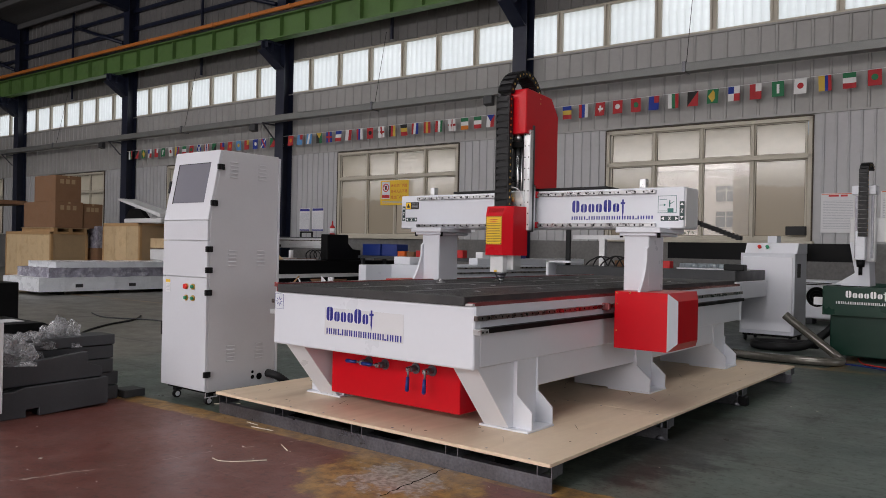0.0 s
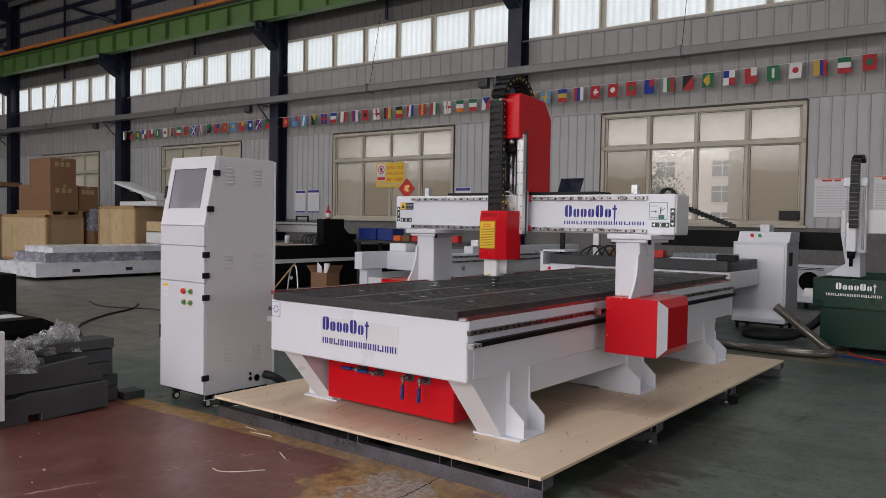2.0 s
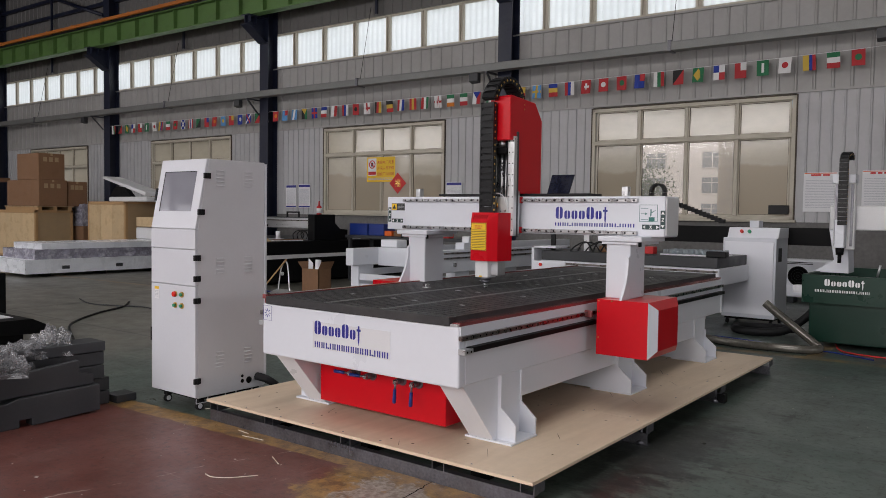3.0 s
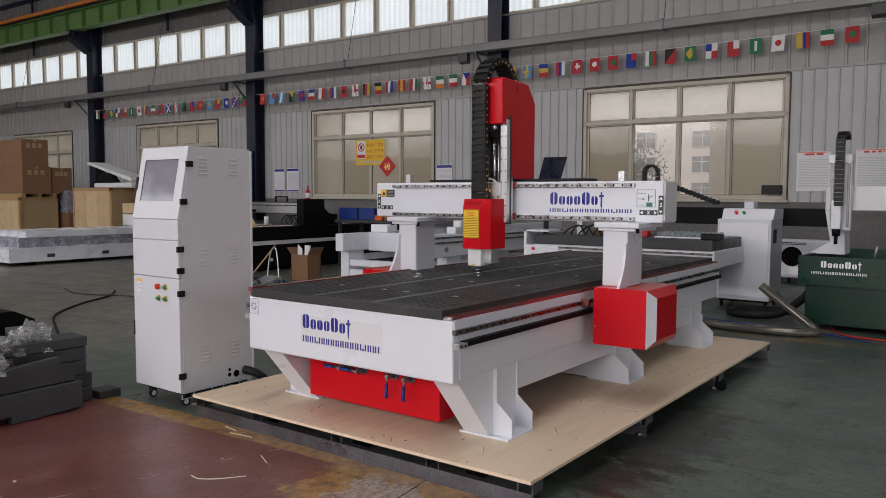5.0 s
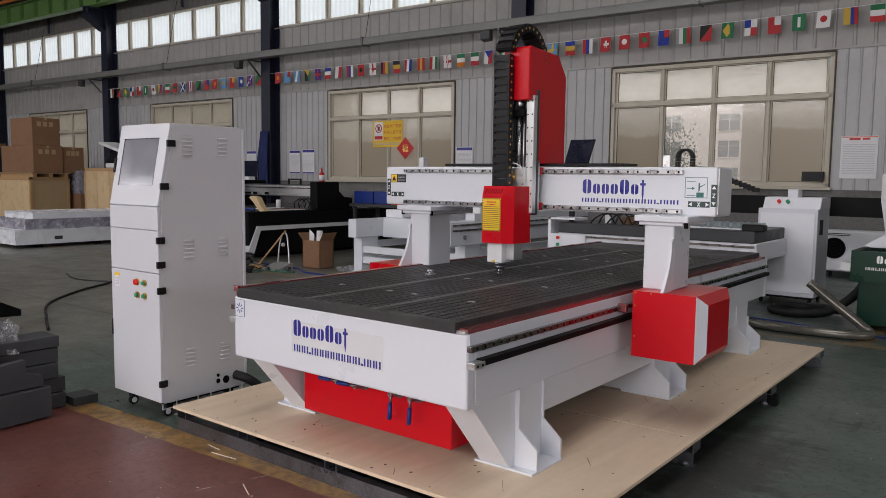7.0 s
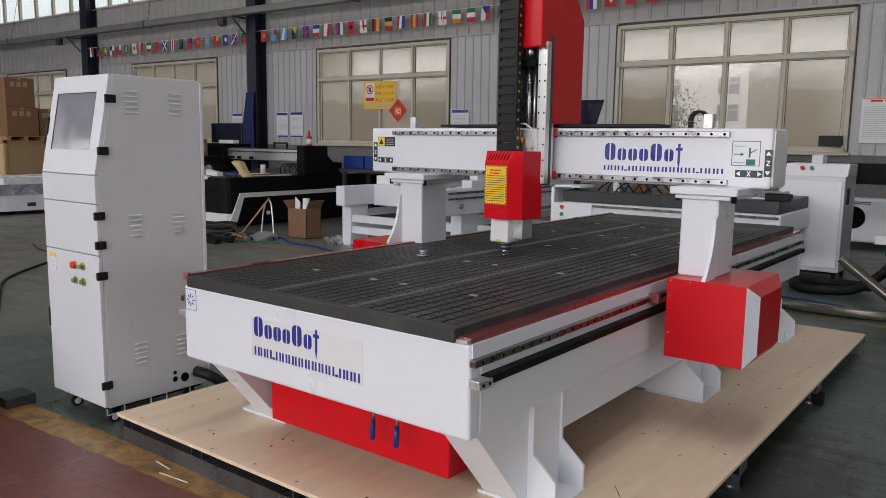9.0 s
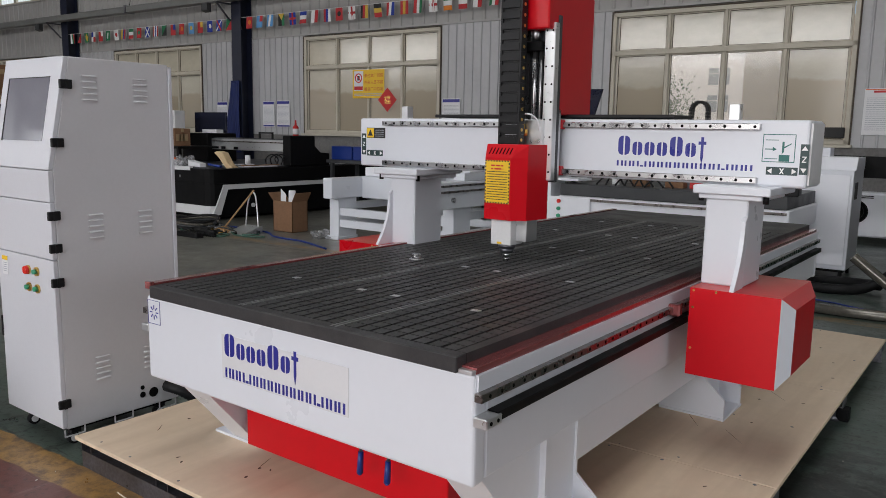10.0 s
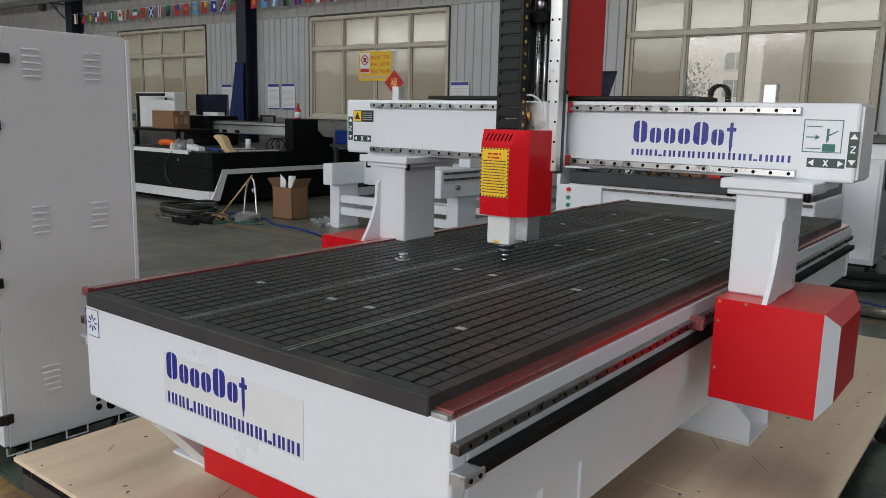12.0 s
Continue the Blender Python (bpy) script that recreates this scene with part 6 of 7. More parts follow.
# ---- machines and goods round the router ----
def electrical_cabinet():
    x0, x1, y0, y1 = -3.29, -2.61, 10.55, 11.15
    c = thing("electrical_cabinet", (-2.95, 10.85, 0), "white sheet-metal machine cabinet with a raked console top", "cabinet")
    part("body", bx(x0, x1, y0 + 0.01, y1, 0.10, 1.16, bevel=0.005), WHITE, c)
    part("door", bx(x0 + 0.03, x1 - 0.03, y0 - 0.004, y0 + 0.01, 0.15, 1.11, bevel=0.003), WHITELIT, c)
    part("lock", cyl(B(), (x0 + 0.07, y0 - 0.004, 0.62), (x0 + 0.07, y0 - 0.02, 0.62), 0.018), STEEL, c)
    con = part("console", prism(B(), [(y0 + 0.08, 1.16), (y0 + 0.16, 1.295), (y1, 1.295), (y1, 1.16)], "x", x0 + 0.03, x1 + 0.005, 0.004), WHITELIT, c)
    for x, m in ((-3.08, REDBUTTON), (-2.98, GREENBUTTON)):
        part("push_button", cyl(B(), (x, y0 + 0.125, 1.235), (x, y0 + 0.09, 1.25), 0.022), m, con)
    part("top_box", bx(-3.02, -2.90, y0 + 0.25, y0 + 0.45, 1.295, 1.39, bevel=0.004), WHITE, c)
    part("vent", bx(x1 + 0.001, x1 + 0.004, y0 + 0.12, y0 + 0.28, 0.85, 1.03), PLASTIC, c)
    part("skirt", bx(x0 + 0.03, x1 - 0.03, y0 + 0.05, y1 - 0.05, 0.07, 0.10), BLACK, c)
    for x in (x0 + 0.06, x1 - 0.06):
        for y in (y0 + 0.08, y1 - 0.08):
            part("castor", cyl(B(), (x - 0.015, y, 0.035), (x + 0.015, y, 0.035), 0.035), RUBBER, c)


def green_machine():
    x0, x1, y0, y1 = -1.99, 0.6, 9.2, 11.0
    g = thing("engraving_machine", (-0.7, 10.1, 0), "dark green water-tank engraving machine with a white gantry", "CNC machine")
    t = B()
    for a, b, c, d in ((x0, x1, y0, y0 + 0.05), (x0, x1, y1 - 0.05, y1), (x0, x0 + 0.05, y0 + 0.05, y1 - 0.05), (x1 - 0.05, x1, y0 + 0.05, y1 - 0.05)):
        box(t, a, b, c, d, 0.50, 0.81)
    part("tank_rim", t, GREENTANK, g)
    part("tank_floor", bx(x0 + 0.05, x1 - 0.05, y0 + 0.05, y1 - 0.05, 0.50, 0.55), DARKSTEEL, g)
    part("base", bx(x0 + 0.06, x1 - 0.06, y0 + 0.10, y1 - 0.1, 0.06, 0.50, bevel=0.01), GREENTANK, g)
    part("trade_mark", word_marks(B(), -1.77, -1.37, 0.695, 0.075, y0, "GoooGot"), WHITEINK, g, "white trade mark in block shapes", "stuff")
    part("address_line", word_marks(B(), -1.86, -1.32, 0.625, 0.042, y0, "iii.iiiiiiiii.iii"), WHITEINK, g, "white line of small block shapes", "stuff")
    part("table", bx(x0 + 0.3, x1 - 0.3, y0 + 0.25, y1 - 0.2, 0.60, 0.68), DARKSTEEL, g)
    for f, x in ((1, 0.0), (-1, -1.45)):
        part("upright", prism(B(), [((x + p) * f, z) for p, z in ((-2.02, 0.80), (-1.80, 0.95), (-1.86, 1.30), (-1.86, 1.55), (-1.68, 1.55), (-1.64, 0.80))], "y", 9.86, 10.20, 0.004), WHITE, g)
    part("gantry_beam", bx(-1.86, 0.5, 9.85, 10.05, 1.30, 1.58, bevel=0.01), OFFWHITE, g)
    z = part("head_plate", bx(-1.79, -1.575, 9.70, 9.80, 1.08, 1.86, bevel=0.008), OFFWHITE, g)
    for x in (-1.775, -1.615):
        part("slide_rail", bx(x, x + 0.025, 9.675, 9.70, 1.12, 1.82), DARKSTEEL, z)
    part("top_cap", bx(-1.81, -1.57, 9.66, 9.84, 1.83, 1.93, bevel=0.006), WHITE, g)
    part("spindle", bx(-1.75, -1.65, 9.56, 9.68, 1.10, 1.42, bevel=0.008), WHITE, g)
    part("collet", cyl(cyl(B(), (-1.70, 9.62, 1.10), (-1.70, 9.62, 1.02), 0.045, 0.04), (-1.70, 9.62, 1.02), (-1.70, 9.62, 0.93), 0.02), BLACK, g)
    path = [(Vector((-1.675, 9.56, 1.38 + 0.05 * k)), Vector((0, 0, 1))) for k in range(15)]
    for k in range(1, 8):
        a = math.pi * k / 8
        path.append((Vector((-1.675 + 0.006 * k, 9.56 + 0.04 * (1 - math.cos(a)), 2.09 + 0.06 * math.sin(a))), Vector((0, math.sin(a), math.cos(a)))))
    chain("cable_chain", g, path, 0.09, "black plastic cable chain")
    for x in (-1.3, -0.9, -0.3):
        part("nozzle", cyl(B(), (x, 9.5, 0.80), (x + 0.03, 9.48, 0.93), 0.012, seg=8), ALU, g)
    part("pump_plate", bx(x0 - 0.10, x0 - 0.01, 9.25, 9.35, 0.60, 0.68), PAPER, g)


def rear_machine():
    x0, x1, y0, y1 = -5.36, -2.92, 9.26, 10.45
    m = thing("flatbed_machine", (-4.1, 10.2, 0), "white long-bed machine with a dark top and loose parts on it", "CNC machine")
    part("bed", bx(x0, x1, y0, y1, 0.60, 0.81, bevel=0.01), WHITELIT, m)
    part("bed_rim", bx(x0 + 0.02, x1 - 0.02, y0 - 0.015, y1 - 0.02, 0.812, 0.94, bevel=0.006), GREYSTEEL, m)
    part("rail", bx(x0 + 0.1, x1 - 0.02, y0 - 0.02, y0, 0.76, 0.785), RAILSTEEL, m)
    for x in (x0 + 0.08, -3.75, -4.5):
        for y in (y0 + 0.05, y1 - 0.18):
            part("leg", bx(x, x + 0.13, y, y + 0.13, 0, 0.62, bevel=0.006), WHITELIT, m)
    part("stretcher", bx(x0 + 0.2, x1 - 0.2, y0 + 0.08, y0 + 0.16, 0.18, 0.28), WHITELIT, m)
    box_ = part("switch_box", box(box(bx(x0 - 0.13, x0 + 0.40, y0 - 0.03, y0 - 0.018, 0.46, 0.795, bevel=0.004), x0 - 0.13, x0 - 0.09, y0 - 0.03, y0 + 0.3, 0.795, 1.0), x0 - 0.13, x0 + 0.25, y0 - 0.03, y0 + 0.3, 0.975, 1.0), WHITELIT, m)
    for z, c in ((0.745, REDBUTTON), (0.66, GREENBUTTON), (0.58, GREENBUTTON)):
        part("push_button", cyl(B(), (x0 + 0.02, y0 - 0.03, z), (x0 + 0.02, y0 - 0.05, z), 0.022), c, box_)
    part("post", bx(-4.88, -4.80, 9.6, 9.68, 0.94, 1.32), ALU, m)
    part("cross_arm", bx(-5.3, -4.3, 9.62, 9.70, 1.30, 1.36), OFFWHITE, m)
    rng = random.Random(21)
    loom = B()
    for k in range(6):
        x = -4.95 + 0.11 * k
        tube(loom, [(x, 9.35, 0.945), (x + 0.05, 9.4, 1.0 + rng.uniform(0, 0.08)), (x + 0.18, 9.45, 1.02 + rng.uniform(0, 0.07)), (x + 0.30, 9.4, 0.95)], 0.010, 6)
    solid("cable_bundle", loom, RUBBER, "loose black cables lying on the white machine", "cables")
    clear = pane_material("clear_tray_plastic", 0.3, 0.35, (0.65, 0.72, 0.76))
    p = thing("parts_tray", (-3.35, 9.7, 0.94), "tray of clear plastic nozzles on the white machine", "tray")
    part("tray", bx(-3.75, -2.98, 9.5, 9.95, 0.94, 0.955), PAPER, p)
    for i in range(9):
        for j in range(5):
            x, y = -3.70 + i * 0.083, 9.54 + j * 0.09
            part("nozzle", cyl(B(), (x, y, 0.955), (x, y, 1.01), 0.03, 0.024, 10), clear, p)
    solid("tool_bar", bx(-3.1, -2.86, 9.3, 9.42, 0.94, 1.015, bevel=0.01), PLASTIC, "black plastic bar on the white machine", "bar")
    for x, y, w, c, l in ((-4.6, 9.5, 0.16, CARTON, "small brown carton on the white machine"), (-4.25, 9.55, 0.2, CARTON, "small brown carton on the white machine"), (-4.0, 9.6, 0.12, REDINK, "small red carton on the white machine")):
        solid("small_box", bx(x, x + w, y, y + 0.12, 0.94, 0.94 + rng.uniform(0.06, 0.10), bevel=0.003), c, l, "box")
    mon = thing("monitor", (-5.3, 9.52, 0.94), "black flat monitor tilted back behind the beam", "monitor")
    part("panel", prism(B(), [(-5.50, 1.45), (-5.17, 1.45), (-5.00, 1.985), (-5.345, 1.985)], "y", 9.50, 9.53, 0.004), MONITOR, mon)
    part("stand", bx(-5.36, -5.30, 9.535, 9.575, 0.94, 1.70), PLASTIC, mon)
    ch = B()
    for k in range(14):
        t = k / 13
        box(ch, -4.35 + 0.75 * t, -4.28 + 0.75 * t, 11.3, 11.4, 1.62 - 0.28 * t, 1.68 - 0.28 * t)
    part("drag_chain", ch, PLASTIC, m, "black cable chain running down to the far beam")
    ch = B()
    for k in range(22):
        a = math.pi * (k - 5) / 11
        if k < 5 or k > 16:
            x, z = (-4.645 if k < 5 else -4.435), 1.62 + 0.038 * (k if k < 5 else 21 - k)
        else:
            x, z = -4.54 - 0.105 * math.cos(a), 1.81 + 0.105 * math.sin(a)
        box(ch, x - 0.022, x + 0.022, 11.3, 11.4, z - 0.017, z + 0.017, 0.004)
    part("drag_chain", ch, PLASTIC, m, "looped end of the black cable chain")
    part("chain_arm", bx(-4.6, -1.9, 11.3, 11.42, 1.06, 1.30), BLACK, m, "black gantry beam of the far end")


def white_frame():
    """A router bed under assembly, its long sides running away from the aisle, without head or table."""
    m = thing("unfinished_router", (-7.7, 10.2, 0), "white-painted router frame under assembly, without table", "machine frame")
    xl, xr, yf, yb = -8.71, -6.58, 8.85, 12.4
    part("side_beam", bx(xl, xl + 0.165, yf, yb, 0.575, 0.85, bevel=0.012, seg=2), WHITE, m)
    part("tube_plug", cyl(B(), (xl, yf + 0.12, 0.70), (xl - 0.03, yf + 0.12, 0.70), 0.03), STEEL, m)
    part("side_beam", bx(xr - 0.17, xr, yf - 0.25, yb, 0.58, 0.90, bevel=0.008), WHITE, m)
    part("cross_panel", bx(xl + 0.165, xr - 0.17, 9.44, 9.56, 0.56, 0.86, bevel=0.006), WHITE, m)
    part("corner_block", bx(xl + 0.20, xl + 0.55, 9.46, 9.72, 0.862, 0.985, bevel=0.01), WHITELIT, m)
    for y in (10.4, 11.4, 12.2):
        part("cross_tube", bx(xl + 0.165, xr - 0.17, y, y + 0.12, 0.62, 0.76), WHITE, m)
    for z in (0.845, 0.775):
        part("rail", bx(xr, xr + 0.022, yf - 0.2, yb - 0.05, z, z + 0.024), RAILSTEEL, m, "dark steel rail along the side beam")
    part("rail_stop", cyl(B(), (xr, yf + 0.05, 0.69), (xr + 0.03, yf + 0.05, 0.69), 0.03), STEEL, m)
    part("beam_cap", bx(xr - 0.17, xr - 0.01, yf + 0.3, yb, 0.902, 1.0, bevel=0.006), WHITE, m)
    for x in (xl - 0.05, xr - 0.24):
        for y in (9.02, 10.35, 11.7):
            k = part("leg", bx(x, x + 0.17, y, y + 0.36, 0.05, 0.577, bevel=0.006), WHITE, m)
            part("foot", bx(x - 0.08, x + 0.18, y - 0.02, y + 0.38, 0.0, 0.05, bevel=0.01), WHITE, k)
        for z in (0.16, 0.40):
            part("stretcher", bx(x + 0.04, x + 0.12, 9.38, 11.7, z, z + 0.10), WHITE, m)
    for y, z in ((9.05, 0.18), (9.05, 0.34), (10.4, 0.18), (11.75, 0.18)):
        part("stretcher", bx(xl + 0.12, xr - 0.24, y, y + 0.08, z, z + 0.10), WHITE, m)
    solid("blue_clamp_box", bx(-6.74, -6.60, 9.60, 9.95, 1.0, 1.075, bevel=0.008), BLUE, "blue plastic case on the white frame", "case")
    solid("white_box", bx(-6.74, -6.61, 9.30, 9.55, 1.0, 1.09, bevel=0.008), PAPER, "small white box on the white frame", "box")
    solid("blue_clamp_box", bx(-6.73, -6.61, 10.05, 10.5, 1.0, 1.06, bevel=0.008), BLUE, "blue plastic case on the white frame", "case")


def laser_machine():
    """Black cutting machine: its short front faces the aisle, its long side with the kinked trim runs back to the wall."""
    x0, X, y0, y1 = -14.5, -11.5, 9.10, 13.9
    m = thing("laser_cutter", (-13.4, 11.4, 0), "large black sheet-metal cutting machine with a white trim line", "laser machine")
    body = B()
    plan = [(x0, y0), (X - 0.16, y0), (X - 0.06, y0 + 0.03), (X - 0.015, y0 + 0.08), (X, y0 + 0.17), (X, y1), (x0, y1)]
    prism(body, plan, "z", 0.60, 0.835, 0.006)
    part("hood", body, BLACK, m)
    low = B()
    prism(low, [(x0, y0 + 0.01), (X - 0.16, y0 + 0.01), (X - 0.06, y0 + 0.04), (X - 0.02, y0 + 0.09), (X - 0.01, y0 + 0.20), (X - 0.01, y0 + 0.24), (x0, y0 + 0.24)], "z", 0.245, 0.60)
    part("front_hood", low, BLACK, m)
    trim = B()
    prism(trim, [(x0, y0 - 0.012), (X - 0.16, y0 - 0.012), (X - 0.05, y0 + 0.02), (X + 0.006, y0 + 0.09), (X + 0.012, y0 + 0.18), (X - 0.05, y0 + 0.18), (x0, y0 + 0.18)], "z", 0.10, 0.245)
    prism(trim, [(y0 + 0.10, 0.245), (y0 + 0.25, 0.582), (y1, 0.582), (y1, 0.520), (y0 + 0.33, 0.505), (y0 + 0.18, 0.10), (y0 + 0.02, 0.10)], "x", X - 0.03, X + 0.012)
    part("trim_band", trim, OFFWHITE, m, "white trim band that kinks up along the side")
    part("under_frame", bx(x0 + 0.1, X - 0.06, y0 + 0.25, y1, 0.06, 0.60, bevel=0.01), BLACK, m)
    part("plinth", bx(x0 + 0.2, X - 0.25, y0 + 0.3, y1 - 0.1, 0.0, 0.06), BLACK, m)
    part("deck", bx(x0 + 0.05, X - 0.10, y0 + 0.06, y1 - 0.05, 0.836, 0.85), GREYSTEEL, m)
    part("white_edge", bx(x0, -12.02, y0 - 0.01, y0 + 0.05, 0.80, 0.862), OFFWHITE, m)
    part("lock", cyl(B(), (-12.3, y0, 0.70), (-12.3, y0 - 0.01, 0.70), 0.02, seg=12), STEEL, m)
    part("side_lamp", cyl(B(), (X - 0.02, 9.95, 0.22), (X + 0.01, 9.95, 0.22), 0.035, seg=14), PAPER, m)
    yg = 10.80
    part("gantry", bx(-13.75, X - 0.20, yg, yg + 0.22, 1.085, 1.295, bevel=0.01), ALU, m, "aluminium gantry beam")
    part("gantry_rail", bx(-13.7, X - 0.20, yg - 0.015, yg, 1.235, 1.255), RAILSTEEL, m)
    part("gantry_cover", bx(-13.7, X - 0.20, yg + 0.02, yg + 0.20, 1.297, 1.315), GREYSTEEL, m)
    for x in (-13.42, -13.05):
        part("motor_socket", bx(x, x + 0.10, yg - 0.03, yg, 1.10, 1.15, bevel=0.005), BLACK, m)
    part("end_housing", bx(X - 0.20, X - 0.005, yg - 0.02, yg + 0.58, 0.85, 1.375, bevel=0.012), BLACK, m, "black gantry end housing")
    part("end_wedge", prism(B(), [(yg + 0.58, 0.85), (yg + 0.58, 1.20), (yg + 0.72, 1.08), (yg + 0.95, 1.06), (yg + 0.95, 0.85)], "x", X - 0.18, X - 0.02), BLACK, m)
    part("far_housing", bx(-14.55, -13.75, yg - 0.10, yg + 0.60, 0.85, 1.39, bevel=0.02), BLACK, m)
    head = B()
    for x in (-12.40, -12.05):
        box(head, x, x + 0.025, yg + 0.03, yg + 0.06, 1.315, 1.43)
    box(head, -12.40, -12.025, yg + 0.03, yg + 0.06, 1.40, 1.43)
    part("cable_arch", head, PLASTIC, m)
    part("shelf", bx(x0, -13.0, 9.55, 10.4, 1.12, 1.16), BLACK, m)
    for x in (x0 + 0.1, -13.12):
        part("shelf_post", bx(x, x + 0.06, 9.6, 9.66, 0.85, 1.12), BLACK, m)
    part("loose_cable", tube(B(), [(-12.45, 9.085, 0.83), (-12.58, 9.07, 0.70), (-12.64, 9.07, 0.55), (-12.60, 9.07, 0.40), (-12.50, 9.08, 0.30)], 0.006, 6), GREYSTEEL, m)
    b = thing("bottle", (-11.6, 11.0, 1.375), "red spray bottle with a black nozzle on the black housing", "bottle")
    part("bottle_body", cyl(cyl(B(), (-11.6, 11.0, 1.375), (-11.6, 11.0, 1.53), 0.052, 0.052), (-11.6, 11.0, 1.53), (-11.6, 11.0, 1.56), 0.052, 0.022), REDINK, b)
    part("nozzle", cyl(B(), (-11.6, 11.0, 1.56), (-11.6, 11.0, 1.65), 0.020, 0.012), REDINK, b)
    part("label", cyl(B(), (-11.6, 11.0, 1.40), (-11.6, 11.0, 1.50), 0.0525, 0.0525), PAPER, b)
    carton("carton", -13.85, -13.20, 9.62, 9.95, 1.16, 1.47, "closed brown carton on the machine's shelf")
    c = thing("white_case", (-14.3, 10.3, 1.16), "white sheet-metal case behind the carton", "case")
    part("case_body", bx(-15.2, -13.92, 10.12, 10.35, 1.16, 1.80, bevel=0.012), OFFWHITE, c)
    part("case_lock", bx(-14.20, -14.15, 10.11, 10.12, 1.66, 1.70), BLACK, c)
    bar = thing("cable_chain", (-14.4, 9.9, 1.47), "straight piece of black cable chain over the carton", "cable chain")
    for k in range(14):
        part("link", bx(-14.62 + k * 0.062, -14.567 + k * 0.062, 9.78, 9.84, 1.72, 1.77, bevel=0.004), PLASTIC, bar)
    part("rest", bx(-14.62, -14.57, 9.79, 9.83, 1.16, 1.72), PLASTIC, bar)
    t = thing("monitor", (-13.8, 10.95, 1.39), "dark flat monitor on the black machine", "monitor")
    part("panel", bx(-14.50, -13.52, 10.97, 11.01, 1.40, 1.79, bevel=0.006), MONITOR, t)
    part("stand", bx(-13.95, -13.85, 11.01, 11.07, 1.39, 1.45), PLASTIC, t)
    solid("paper_box", bx(-13.92, -13.78 + 0.3, 10.72, 10.88, 1.391, 1.46, bevel=0.004), PAPER, "small white box on the black machine", "box")
    # loose things along the deck's front edge
    solid("power_drill", tube(B(), [(-13.16, 9.35, 0.935), (-12.95, 9.35, 0.95), (-12.76, 9.36, 0.915)], 0.055, 8), ORANGEPL, "orange power tool lying on the deck", "drill")
    rag(B(), (-12.48, 9.34, 0.85), 0.16, 0.15, 31, BAG, "crumpled clear plastic bag on the deck", "plastic bag")
    solid("paper_box", prism(B(), [(-12.72, 0.862), (-12.45, 0.862), (-12.42, 0.93), (-12.68, 0.95)], "y", 9.22, 9.32), PAPER, "small white carton on the machine deck", "box")
    solid("paper_box", prism(B(), [(-12.28, 0.862), (-11.95, 0.85), (-11.95, 0.91), (-12.27, 0.955)], "y", 9.24, 9.36, 0.004), PAPER, "white carton lying askew on the machine deck", "box")
    solid("pliers", tube(B(), [(-11.86, 9.34, 0.90), (-11.70, 9.34, 0.885), (-11.55, 9.35, 0.875)], 0.022, 8), BLUE, "blue-handled tool on the deck edge", "tool")
    solid("wood_offcut", prism(B(), [(-11.66, 1.095), (-11.58, 1.125), (-11.44, 1.10), (-11.32, 0.94), (-11.20, 0.87), (-11.36, 0.85), (-11.55, 1.02)], "y", 9.30, 9.42, 0.006), CRATE, "angled pale wooden offcut on the deck", "wood")
    for k, (a, b_, yy) in enumerate(((9.75, 10.5, -11.62), (9.9, 10.65, -11.74), (9.6, 10.2, -11.86))):
        solid("paper_stack", bx(yy, yy + 0.10, a, b_, 0.85 + 0.014 * k, 0.864 + 0.014 * k), (PAPER, CARTON, PAPER)[k], "loose sheets and slats on the machine deck", "paper")
    solid("white_tube", cyl(B(), (-11.75, 10.05, 0.85), (-11.75, 10.05, 1.04), 0.045), PAPER, "short white tube standing on the deck", "tube")
    loops = B()
    for k in range(3):
        tube(loops, [(-11.75 + 0.03 * k, 10.45 + 0.10 * k, 0.86), (-11.72, 10.42 + 0.10 * k, 0.98), (-11.68, 10.52 + 0.10 * k, 1.05), (-11.64, 10.62 + 0.10 * k, 0.97), (-11.66, 10.60 + 0.10 * k, 0.86)], 0.011, 6)
    solid("cable_bundle", loops, RUBBER, "loose dark cables looped on the deck", "cables")
    solid("paper_stack", bx(-11.75, -11.60, 11.80, 12.25, 0.85, 0.89), PAPER, "loose sheets on the far deck", "paper")
    # bench with bins behind the frame
    z = 0.96
    bench = thing("bench", (-10.2, 11.9, 0), "dark steel work bench behind the frames", "bench")
    part("bench_top", bx(-11.35, -8.3, 11.5, 12.3, z - 0.06, z, bevel=0.005), GREYSTEEL, bench)
    for x in (-11.3, -8.4):
        for y in (11.55, 12.2):
            part("bench_leg", bx(x, x + 0.06, y, y + 0.06, 0, z - 0.06), GREYSTEEL, bench)
    for x, w in ((-11.32, 0.50), (-10.78, 0.42)):
        solid("blue_bin", bx(x, x + w, 11.6, 11.95, z, z + 0.24, bevel=0.01), BLUE, "blue plastic parts bin", "bin")
    for k in range(7):
        r = random.Random(40 + k)
        x = -10.3 + 0.24 * k
        solid("tool_case", bx(x, x + 0.19, 11.55, 11.7, z, z + r.uniform(0.06, 0.16), bevel=0.01), (ORANGEPL, CARTON, REDINK, PLASTIC)[k % 4], "small tool case on the bench", "case")


